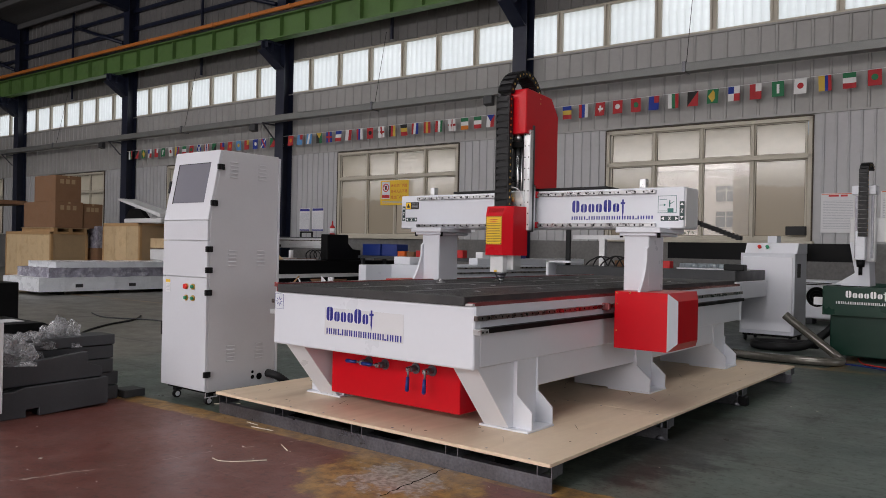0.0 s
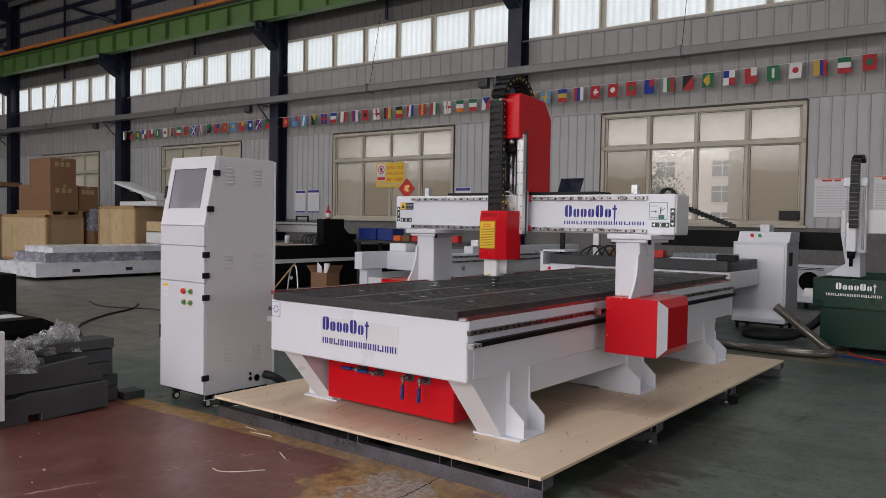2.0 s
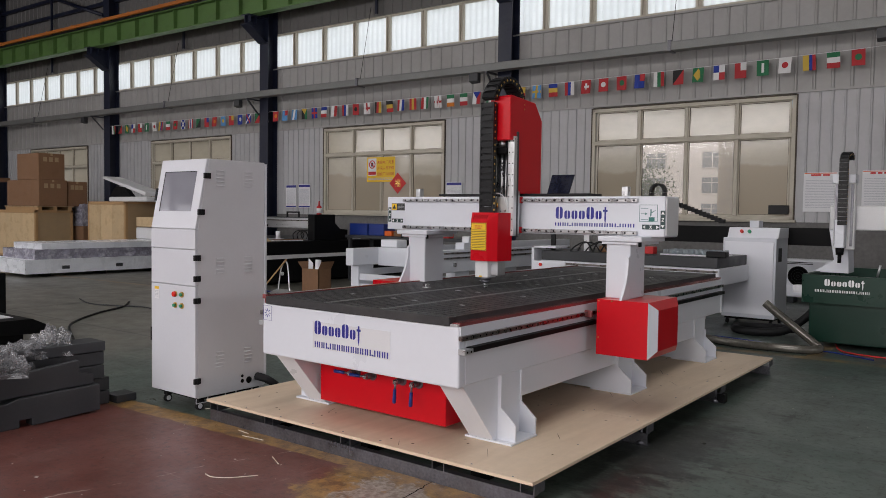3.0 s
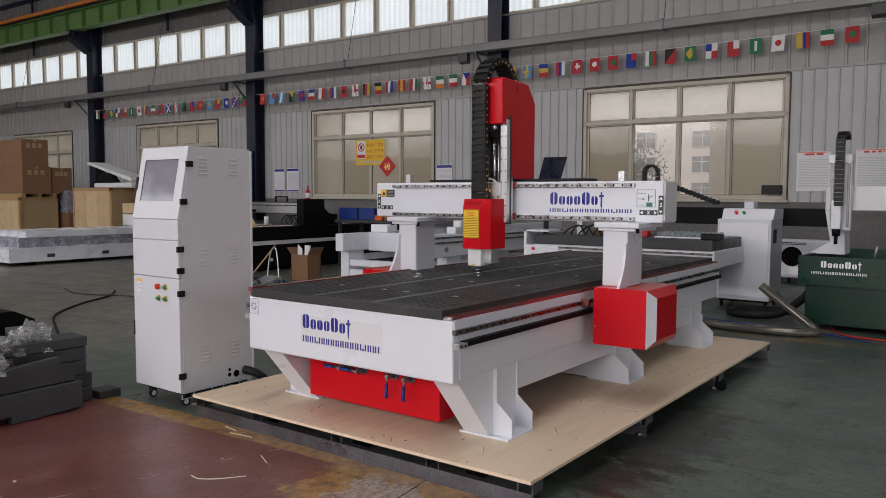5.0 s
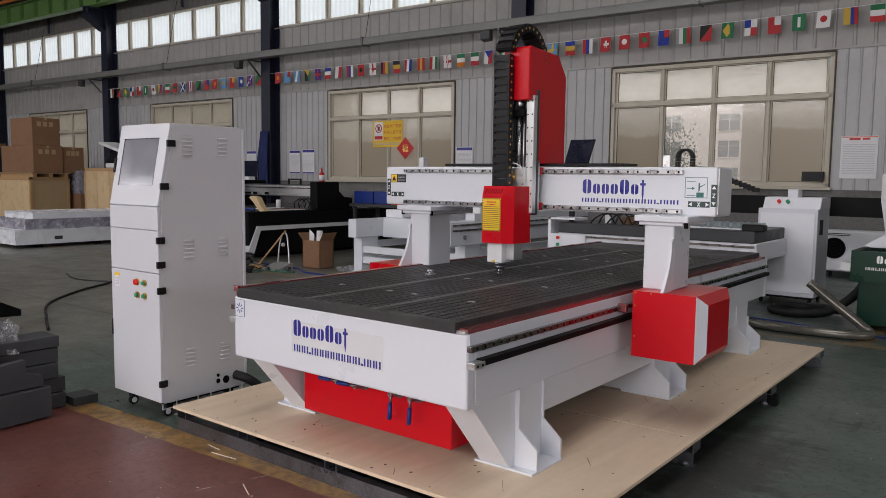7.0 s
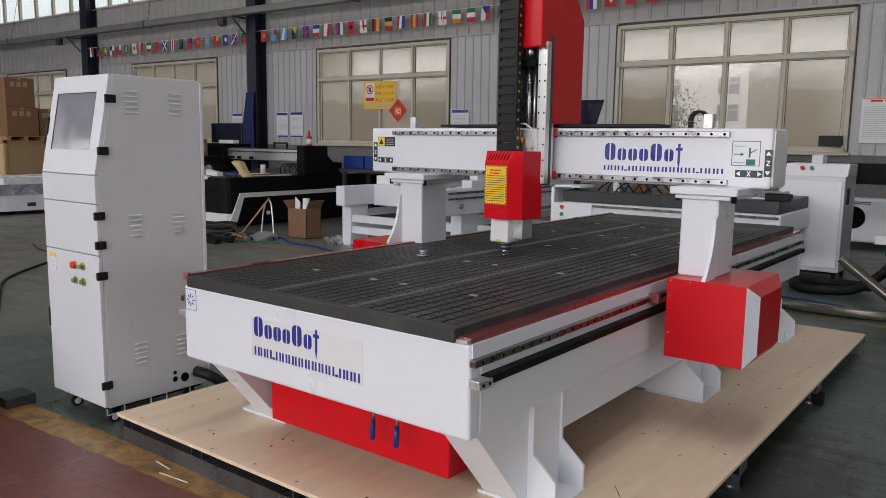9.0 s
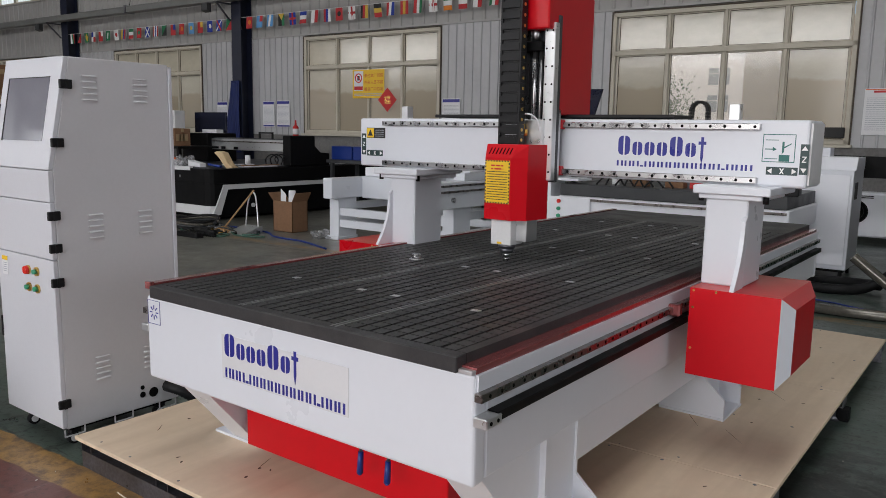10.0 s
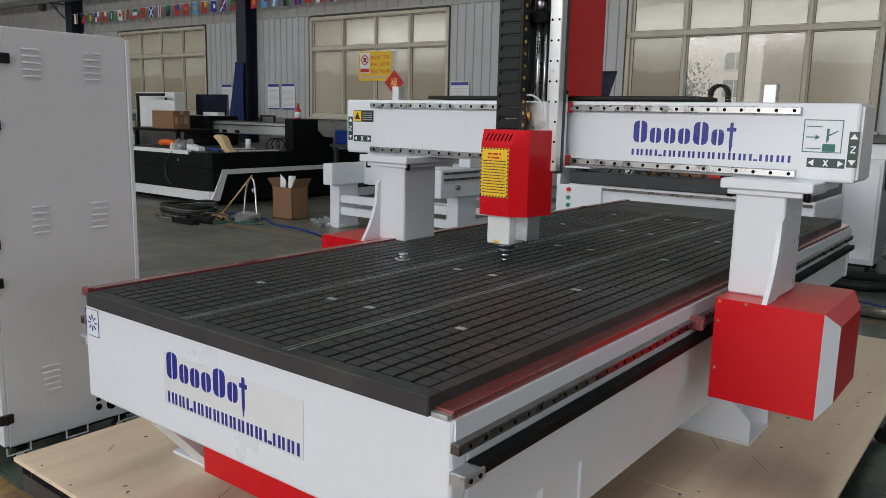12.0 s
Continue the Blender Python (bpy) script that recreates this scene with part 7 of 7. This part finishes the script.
def rag(bm, at, r, h, seed, material, label, category):
    """A crumpled soft heap: a dome pushed about by noise."""
    n, m = 22, 9
    rows = []
    for j in range(m + 1):
        t = j / m * math.pi / 2
        row = []
        for i in range(n):
            a = 2 * math.pi * i / n
            p = Vector((math.cos(a) * math.cos(t), math.sin(a) * math.cos(t), math.sin(t)))
            d = 1 + 0.9 * noise.noise(p * 2.1 + Vector((seed, 0, 0))) + 0.35 * noise.noise(p * 6 + Vector((seed, 3, 0)))
            row.append(bm.verts.new((at[0] + p.x * r * d, at[1] + p.y * r * d, at[2] + max(0.0, p.z * h * d))))
        rows.append(row)
    for j in range(m):
        for i in range(n):
            bm.faces.new((rows[j][i], rows[j][(i + 1) % n], rows[j + 1][(i + 1) % n], rows[j + 1][i]))
    return solid("crumpled_heap" if category != "plastic bag" else "plastic_bag", bm, material, label, category)


def carton(name, x0, x1, y0, y1, z0, z1, label, group=""):
    c = thing(name, ((x0 + x1) / 2, (y0 + y1) / 2, z0), label, "carton", group)
    part("box_body", bx(x0, x1, y0, y1, z0, z1, bevel=0.008), CARTON, c)
    part("tape", bx(x0 - 0.001, x1 + 0.001, (y0 + y1) / 2 - 0.03, (y0 + y1) / 2 + 0.03, z1 - 0.06, z1 + 0.001), CRATESIDE, c)
    rng = random.Random(int(abs(x0 * 10)))
    for k in range(3):
        y = y0 + (y1 - y0) * (0.25 + 0.22 * k)
        part("printed_mark", bx(x1, x1 + 0.002, y - 0.05, y + 0.05, z1 - 0.22, z1 - 0.10), CRATESIDE, c)
    return c


def crate(x0, x1, y0, y1, z0, z1, boards, label):
    c = thing("wooden_crate", ((x0 + x1) / 2, (y0 + y1) / 2, 0), label, "crate", "crates by the wall")
    part("shell", bx(x0 + 0.02, x1 - 0.02, y0 + 0.02, y1 - 0.02, z0, z1 - 0.01), CRATESIDE, c)
    w = (x1 - x0 - 0.12) / boards
    for k in range(boards):
        part("board", bx(x0 + 0.06 + k * w, x0 + 0.06 + (k + 1) * w - 0.008, y0, y0 + 0.02, z0 + 0.06, z1 - 0.08), CRATE, c)
    for a, b, d, e in ((x0, x0 + 0.06, z0, z1), (x1 - 0.06, x1, z0, z1), (x0, x1, z1 - 0.08, z1), (x0, x1, z0, z0 + 0.06)):
        part("batten", bx(a, b, y0 - 0.012, y0 + 0.02, d, e, bevel=0.003), CRATEFRAME, c)
    for a, b, d, e in ((y0, y0 + 0.06, z0, z1), (y1 - 0.06, y1, z0, z1), (y0, y1, z1 - 0.06, z1)):
        part("batten", bx(x1 - 0.02, x1 + 0.012, a, b, d, e, bevel=0.003), CRATEFRAME, c)
    for x in (x0 + 0.1, (x0 + x1) / 2, x1 - 0.2):
        part("skid", bx(x, x + 0.1, y0, y1, 0.0, z0), CRATEFRAME, c)
    return c



def fan_unit():
    f = thing("fan_unit", (-2.8, 14.0, 0), "white air unit with a round black fan opening, by the wall", "air unit")
    bm = bx(-3.33, -2.40, 13.90, 14.25, 0.10, 0.74, bevel=0.03, seg=3)
    part("case", bm, WHITELIT, f)
    part("fan_opening", cyl(B(), (-3.08, 13.90, 0.46), (-3.08, 13.892, 0.46), 0.165, seg=32), GROOVE, f, "black fan opening")
    g = B()
    for r in (0.155, 0.11, 0.065, 0.02):
        tube(g, [(-3.08 + r * math.cos(t), 13.885, 0.46 + r * math.sin(t)) for t in np.linspace(0, 2 * math.pi, 25)], 0.003, 5)
    part("fan_guard", g, PLASTIC, f)
    for z in (0.66, 0.685):
        part("slot", bx(-3.26, -2.86, 13.893, 13.899, z, z + 0.01), GROOVE, f)
    for x in (-3.2, -2.55):
        part("foot", bx(x - 0.05, x + 0.05, 13.92, 14.22, 0.0, 0.10), GREYSTEEL, f)


electrical_cabinet()
fan_unit()
green_machine()
rear_machine()
white_frame()
laser_machine()

# ---- goods, loose parts and clutter ----
def draped(x0, x1, y0, y1, z0, z1, amp, seed, fine=0.10):
    """A packed block whose wrapping is pulled into folds: a box of many small faces pushed about by stretched noise."""
    bm = B()

    def sheet(o, a, b, na, nb, face):
        grid = []
        for j in range(nb + 1):
            row = []
            for i in range(na + 1):
                p = Vector(o) + Vector(a) * i / na + Vector(b) * j / nb
                q = Vector((p.x / fine * 0.30, p.y / fine * 0.30, p.z / fine * 0.55)) + Vector((seed, 0, 0))
                d = amp * (noise.noise(q) + 0.6 * abs(noise.noise(q * 2.3)) - 0.25)
                soft = min(1.0, 0.35 + 2.0 * min(i, na - i, j, nb - j) / max(2, nb))
                row.append(bm.verts.new(p + Vector(face) * d * soft))
            grid.append(row)
        for j in range(nb):
            for i in range(na):
                bm.faces.new((grid[j][i], grid[j][i + 1], grid[j + 1][i + 1], grid[j + 1][i]))
    nx, ny, nz = (max(4, round((q - p) / 0.055)) for p, q in ((x0, x1), (y0, y1), (z0, z1)))
    sheet((x1, y0, z0), (0, y1 - y0, 0), (0, 0, z1 - z0), ny, nz, (1, 0, 0))
    sheet((x0, y0, z0), (x1 - x0, 0, 0), (0, 0, z1 - z0), nx, nz, (0, -1, 0))
    sheet((x0, y0, z1), (x1 - x0, 0, 0), (0, y1 - y0, 0), nx, ny, (0, 0, 1))
    sheet((x0, y1, z0), (0, y0 - y1, 0), (0, 0, z1 - z0), 4, 4, (-1, 0, 0))
    sheet((x1, y1, z0), (x0 - x1, 0, 0), (0, 0, z1 - z0), 4, 4, (0, 1, 0))
    return bm


def goods():
    crate(-23.6, -20.85, 9.6, 10.6, 0.10, 1.37, 4, "large pale plywood crate with brown battens")
    cr = crate(-19.85, -18.04, 10.5, 11.4, 0.10, 1.62, 3, "pale plywood crate with brown battens")
    p = thing("carton_pallet", (-21.7, 10.1, 1.37), "wooden pallet lying on the crate", "pallet")
    for y in (9.65, 10.05, 10.45):
        part("bearer", bx(-22.7, -20.8, y, y + 0.1, 1.37, 1.46), CRATEFRAME, p)
    for k in range(8):
        part("slat", bx(-22.7 + k * 0.245, -22.5 + k * 0.245, 9.62, 10.6, 1.46, 1.485), CRATESIDE, p)
    carton("carton", -22.6, -20.75, 9.65, 10.4, 1.485, 2.18, "large closed brown carton on the pallet", "stacked cartons")
    carton("carton", -22.0, -20.78, 9.66, 10.35, 2.18, 2.88, "large closed brown carton stacked on another", "stacked cartons")
    carton("carton", -21.6, -20.8, 10.43, 10.98, 1.485, 2.16, "closed brown carton on the pallet", "stacked cartons")
    w = thing("wrapped_bundle", (-21.0, 11.0, 0), "carton bundle in shiny stretch film between the crates", "bundle")
    part("lower_pack", bx(-21.5, -20.55, 10.72, 11.3, 0.0, 0.95, bevel=0.03), CARTON, w)
    part("upper_pack", draped(-21.45, -20.57, 10.74, 11.28, 0.95, 1.55, 0.05, 13, 0.06), GREYWRAP, w)
    s = thing("wrapped_machine", (-17, 9.3, 0), "long machine packed in white foam and grey film on skids", "packed machine")
    part("lower_pack", draped(-17.9, -16.2, 7.25, 11.4, 0.07, 0.36, 0.030, 3), WRAP, s)
    part("film_pack", draped(-17.8, -16.33, 7.5, 11.3, 0.35, 0.56, 0.055, 9, 0.07), GREYWRAP, s, "crinkled grey plastic film")
    part("upper_pack", draped(-17.7, -16.4, 7.68, 11.2, 0.55, 0.685, 0.022, 5), WRAP, s)
    for y in (7.7, 8.9, 10.2):
        part("skid", bx(-17.8, -16.3, y, y + 0.12, 0.0, 0.07), BLACK, s)
        part("strap_slot", bx(-16.201, -16.195, y + 0.3, y + 0.46, 0.15, 0.22), GREYSTEEL, s)
    c = thing("white_console", (-17.8, 10.9, 1.62), "white plastic console with a raised lid on the crate", "console")
    part("base", bx(-18.9, -17.2, 10.55, 11.2, 1.62, 1.74, bevel=0.02), OFFWHITE, c)
    part("lid", prism(B(), [(-19.3, 2.22), (-19.3, 2.28), (-17.3, 1.86), (-17.3, 1.76)], "y", 10.6, 11.1, 0.01), OFFWHITE, c)
    part("dark_insert", prism(B(), [(-18.9, 1.745), (-18.6, 2.0), (-18.2, 1.98), (-17.9, 1.745)], "y", 10.56, 10.7), BLACK, c)
    solid("tool_box", bx(-17.9, -16.9, 10.7, 11.1, 0.69, 0.98, bevel=0.02), OFFWHITE, "grey-white plastic box on the packed machine", "box")
    solid("timber_board", bx(-17.8, -16.9, 10.65, 11.1, 1.0, 1.24, bevel=0.01), CRATE, "short pale timber board resting on the box", "board")
    solid("wire_rack", bx(-27.8, -24.6, 9.6, 10.6, 2.2, 2.32), CARTON, "brown rack beam at the far end", "rack")
    for x in (-27.7, -24.8):
        solid("rack_post", bx(x, x + 0.1, 9.7, 9.8, 0, 2.2), GREYSTEEL, "dark steel rack post", "rack")


def steel_parts():
    """Dark welded machine parts piled on the floor by the aisle."""
    solid("steel_plate", prism(B(), [(1.2, 0.0), (1.2, 0.17), (2.17, 0.17), (2.24, 0.19), (2.79, 0.20), (2.79, 0.02), (2.33, 0.0), (2.33, 0.05), (2.25, 0.05), (2.25, 0.0)], "x", -5.22, -5.12, 0.004), GREYSTEEL, "dark grey welded steel side plate on the floor", "steel part", "dark steel parts")
    solid("steel_plate", prism(B(), [(1.2, 0.19), (1.2, 0.33), (2.10, 0.33), (2.66, 0.38), (2.66, 0.30), (2.76, 0.27), (2.76, 0.205), (2.10, 0.195)], "x", -5.20, -5.15, 0.003), GREYSTEEL, "dark grey bent steel plate lying on another", "steel part", "dark steel parts")
    for k in range(4):
        y1 = 2.96 + 0.03 * (k % 2) - 0.02 * k
        solid("steel_box_section", bx(-5.62 - 0.01 * k, -5.30 - 0.02 * (k % 2), 1.6, y1, 0.005 + 0.097 * k, 0.098 + 0.097 * k, bevel=0.004), GREYSTEEL, "dark grey steel box section in a stack", "steel part", "dark steel parts")
    solid("steel_box_section", bx(-5.52, -5.30, 2.3, 2.93, 0.395, 0.465, bevel=0.004), GREYSTEEL, "grey steel channel on top of the stack", "steel part", "dark steel parts")
    solid("steel_strip", bx(-5.42, -5.26, 2.99, 3.15, 0.0, 0.055, bevel=0.003), GREYSTEEL, "short dark steel channel on the floor", "steel part", "dark steel parts")
    rag(B(), (-5.28, 2.22, 0.33), 0.17, 0.13, 5, BAG, "clear plastic bag over the steel parts", "plastic bag")
    rag(B(), (-5.46, 2.62, 0.395), 0.15, 0.15, 9, BAG, "crumpled clear plastic bag on the steel parts", "plastic bag")
    rag(B(), (-5.42, 2.36, 0.395), 0.16, 0.10, 14, BAG, "crumpled clear plastic bag on the steel parts", "plastic bag")
    solid("sheet_metal_guard", bx(-5.10, -5.05, 1.3, 2.08, 0.06, 0.62, bevel=0.004), OFFWHITE, "white sheet-metal panel standing by the parts", "panel")
    t = thing("black_tray", (-8.2, 3.5, 0), "shallow black steel tray on low supports", "tray")
    part("tray", prism(B(), [(2.6, 0.18), (2.6, 0.30), (3.65, 0.30), (3.85, 0.20), (3.85, 0.14)], "x", -8.9, -8.0, 0.006), BLACK, t)
    part("support", bx(-8.8, -8.1, 2.8, 3.6, 0.0, 0.18), BLACK, t)
    part("grille", bx(-8.5, -8.2, 2.8, 3.55, 0.301, 0.306), OFFWHITE, t)
    b = thing("black_case", (-10.9, 3.9, 0), "black steel machine case on small feet", "case")
    part("case_body", bx(-11.4, -10.5, 3.1, 4.46, 0.05, 0.58, bevel=0.01), BLACK, b)
    for y in (3.2, 4.3):
        part("foot", bx(-10.65, -10.52, y, y + 0.12, 0, 0.05), OFFWHITE, b)


def hose(name, pts, r, material, label):
    return solid(name, tube(B(), pts, r, 8), material, label, "hose")


def clutter():
    clearhose = mat("clear_ducting", (0.15, 0.14, 0.12), 0.10, 0.35, var=0.3, scale=30, bump=0.3, bscale=60)
    hose("suction_hose", [(-2.29, 8.88, 0.49), (-2.15, 8.88, 0.38), (-1.95, 8.88, 0.23), (-1.78, 8.88, 0.10), (-1.72, 8.84, 0.05), (-1.85, 8.72, 0.045), (-2.2, 8.66, 0.045), (-2.6, 8.68, 0.045), (-3.0, 8.85, 0.045), (-3.5, 9.05, 0.045), (-4.2, 9.1, 0.045)], 0.045, clearhose, "translucent ribbed suction hose lying on the floor")
    hose("black_hose", [(-2.05, 10.3, 0.45), (-2.0, 10.1, 0.40), (-2.08, 9.9, 0.25), (-2.3, 9.75, 0.08), (-2.6, 9.65, 0.05), (-2.85, 9.75, 0.05), (-2.88, 10.0, 0.05), (-2.6, 10.15, 0.05), (-2.2, 10.0, 0.08)], 0.05, RUBBER, "thick black hose coiled beside the white cabinet")
    hose("blue_air_hose", [(-1.2, 8.75, 0.012), (-1.6, 8.95, 0.012), (-2.1, 9.0, 0.012), (-2.6, 9.2, 0.012), (-3.4, 9.25, 0.012)], 0.008, BLUE, "thin blue air hose on the floor")
    hose("red_cable", [(-0.8, 9.0, 0.01), (-1.2, 8.98, 0.01), (-1.55, 9.12, 0.01), (-1.7, 9.6, 0.01)], 0.008, REDINK, "thin red cable on the floor")
    hose("air_hose", [(-11.8, 6.1, 0.012), (-11, 5.9, 0.012), (-10.2, 6.2, 0.012), (-9.6, 6.1, 0.012), (-9.2, 6.3, 0.012)], 0.010, GREYSTEEL, "thin grey hose across the floor")
    hose("floor_cable", [(-10.9, 6.4, 0.012), (-10.4, 6.0, 0.012), (-10.0, 5.4, 0.012), (-9.3, 4.7, 0.012), (-8.5, 4.3, 0.012), (-7.8, 4.0, 0.012)], 0.014, RUBBER, "black cable snaking over the floor")
    hose("floor_cable", [(-8.1, 8.3, 0.012), (-8.8, 8.55, 0.012), (-9.4, 8.6, 0.012), (-9.9, 8.85, 0.012), (-10.8, 8.9, 0.012)], 0.013, BLUE, "blue air hose by the carton")
    for k in range(5):
        a = 0.16 * k
        c = (-11.1 + 0.05 * k, 8.45 - 0.03 * k)
        hose("coiled_hose", [(c[0] + (0.42 + 0.05 * math.sin(3 * k)) * math.cos(t + a), c[1] + 0.36 * math.sin(t + a), 0.03 + 0.035 * k + 0.02 * math.sin(2 * t)) for t in np.linspace(0, 5.9, 12)], 0.018, (clearhose, RUBBER, GREYSTEEL, clearhose, RUBBER)[k], "loosely coiled hose on the floor")
    rng = random.Random(77)
    greenhose = mat("green_air_hose", (0.03, 0.10, 0.07), 0.4)
    for k in range(9):
        cx, cy, r = rng.uniform(-11.3, -9.9), rng.uniform(8.0, 8.55), rng.uniform(0.12, 0.34)
        t0, turn = rng.uniform(0, 6), rng.uniform(4.5, 8.5)
        pts = [(cx + r * (1 + 0.25 * math.sin(2.3 * t)) * math.cos(t0 + t) + 0.05 * t, cy + 0.7 * r * math.sin(t0 + t), 0.014 + 0.03 * (k % 4) * (0.5 + 0.5 * math.sin(1.7 * t))) for t in np.linspace(0, turn, 14)]
        hose("tangled_hose", pts, rng.uniform(0.009, 0.014), (greenhose, RUBBER, GREYSTEEL, greenhose, clearhose)[k % 5], "thin air hose in a loose tangle on the floor")
    for x, y in ((-10.55, 8.2), (-10.2, 8.05)):
        br = thing("brush_head", (x, y, 0), "black bristle brush head lying on the floor", "brush")
        part("brush_block", bx(x - 0.22, x + 0.22, y - 0.03, y + 0.03, 0.055, 0.085, bevel=0.006), PLASTIC, br)
        bs = B()
        for i in range(22):
            for j in range(3):
                p = (x - 0.20 + i * 0.019, y - 0.02 + j * 0.02)
                cyl(bs, (p[0] + rng.uniform(-0.01, 0.01), p[1] + rng.uniform(-0.012, 0.012), 0.0), (p[0], p[1], 0.055), 0.005, seg=5)
        part("bristles", bs, RUBBER, br, kind="stuff")
    b = thing("open_carton", (-9.79, 9.23, 0), "open brown carton filled with offcuts, standing on the floor", "carton")
    x0, x1, y0, y1 = -9.99, -9.58, 9.08, 9.38
    for q in ((x0, x1, y0, y0 + 0.008), (x0, x1, y1 - 0.008, y1), (x0, x0 + 0.008, y0, y1), (x1 - 0.008, x1, y0, y1)):
        part("carton_wall", bx(*q, 0.0, 0.45), CARTON, b)
    part("carton_floor", bx(x0, x1, y0, y1, 0.0, 0.01), CARTON, b)
    part("flap", prism(B(), [(x0, 0.45), (x0 + 0.006, 0.45), (x0 - 0.10, 0.56), (x0 - 0.106, 0.555)], "y", y0, y1), CARTON, b)
    part("flap", prism(B(), [(x1, 0.45), (x1 - 0.006, 0.45), (x1 + 0.07, 0.58), (x1 + 0.076, 0.575)], "y", y0, y1), CARTON, b)
    solid("paper_roll", cyl(B(), (-9.76, 9.22, 0.02), (-9.74, 9.23, 0.60), 0.05), PAPER, "rolled white paper sticking out of the carton", "paper roll")
    solid("card_sheet", prism(B(), [(-9.95, 0.02), (-9.85, 0.02), (-9.82, 0.54), (-9.93, 0.62)], "y", 9.18, 9.183), PAPER, "white sheet sticking out of the carton", "paper")
    d = thing("dustpan", (-10.05, 8.6, 0), "grey metal dustpan with a tall bent handle", "dustpan")
    part("pan", prism(B(), [(8.45, 0.0), (8.45, 0.015), (8.75, 0.10), (8.78, 0.10), (8.78, 0.0)], "x", -10.25, -9.88), ALU, d)
    part("handle", tube(B(), [(-10.2, 8.74, 0.08), (-10.17, 8.76, 0.40), (-10.1, 8.77, 0.56), (-10.02, 8.77, 0.55), (-9.97, 8.76, 0.38), (-9.92, 8.74, 0.08)], 0.012, 8), ALU, d)
    br = thing("broom", (-10.25, 8.55, 0), "worn broom with a wooden stick leaning on the carton", "broom")
    part("stick", cyl(B(), (-10.33, 8.45, 0.06), (-9.93, 8.68, 0.62), 0.013, seg=8), CRATEFRAME, br)
    part("brush", prism(B(), [(-10.55, 0.0), (-10.22, 0.0), (-10.28, 0.07), (-10.36, 0.09)], "y", 8.40, 8.50), CRATEFRAME, br)
    g = B()
    for k in range(22):
        x = -10.52 + k * 0.021
        box(g, x, x + 0.012, 7.80, 7.88, 0.0, 0.07)
    box(g, -10.52, -10.05, 7.88, 7.90, 0.0, 0.06)
    solid("cable_chain", g, PLASTIC, "short piece of black cable chain on the floor", "cable chain")
    rng = random.Random(77)
    for k in range(14):
        x, y = rng.uniform(-10.9, -9.9), rng.uniform(8.25, 8.75)
        s = rng.uniform(0.03, 0.08)
        solid("offcut", bx(x, x + s * 1.6, y, y + s, 0.0, s * rng.uniform(0.3, 0.8), bevel=0.004), (PLASTIC, BRASS, PAPER, GREYSTEEL, YELLOW)[k % 5], "small metal or plastic scrap on the floor", "scrap", "scraps by the carton")
    rag(B(), (-8.9, 9.02, 0.0), 0.16, 0.10, 3, BAG, "clear plastic bag on the floor", "plastic bag")
    # strips of tie and dust on the aisle
    cream = mat("cream_strip", (0.62, 0.56, 0.46), 0.5)
    for pts in (((-3.47, 2.48), (-3.40, 2.475), (-3.32, 2.53), (-3.235, 2.645)), ((-4.64, 3.31), (-4.51, 3.44)), ((-3.9, 3.06), (-3.72, 3.08)), ((-4.02, 3.12), (-3.90, 3.11)), ((-3.42, 2.90), (-3.30, 2.84))):
        hose("packing_strip", [(x, y, 0.003) for x, y in pts], 0.0028, cream, "pale strip of packing tie on the floor")
    solid("floor_pipe_bracket", bx(-1.86, -1.80, 5.95, 6.02, 0.0, 0.07, bevel=0.004), BLACK, "short black steel bracket under the pallet edge", "bracket")


goods()
steel_parts()
clutter()


def debris():
    """Small chips of paint, paper and plastic swept about on the floor."""
    rng = random.Random(12)
    f = B()
    for k in range(70):
        if k % 2:
            x, y = rng.uniform(-4.9, -1.6), rng.uniform(1.3, 3.1)
        else:
            x, y = rng.uniform(-1.75, 0.6), rng.uniform(3.4, 8.0)
        r, n = rng.uniform(0.0015, 0.0042) * (2.6 if k % 17 == 0 else 1), rng.randint(4, 6)
        a0, lng = rng.uniform(0, 6.3), rng.uniform(1.0, 2.6)
        pts = []
        for i in range(n):
            a = 2 * math.pi * i / n
            px, py = lng * r * math.cos(a), r * math.sin(a) * rng.uniform(0.7, 1.2)
            pts.append((x + px * math.cos(a0) - py * math.sin(a0), y + px * math.sin(a0) + py * math.cos(a0)))
        prism(f, pts, "z", 0.0005, 0.0025)
    solid("paint_flakes", f, mat("pale_chips", (0.50, 0.46, 0.42), 0.7, var=0.3, scale=30), "pale chips of paint and paper on the floor", "litter", kind="stuff")


debris()
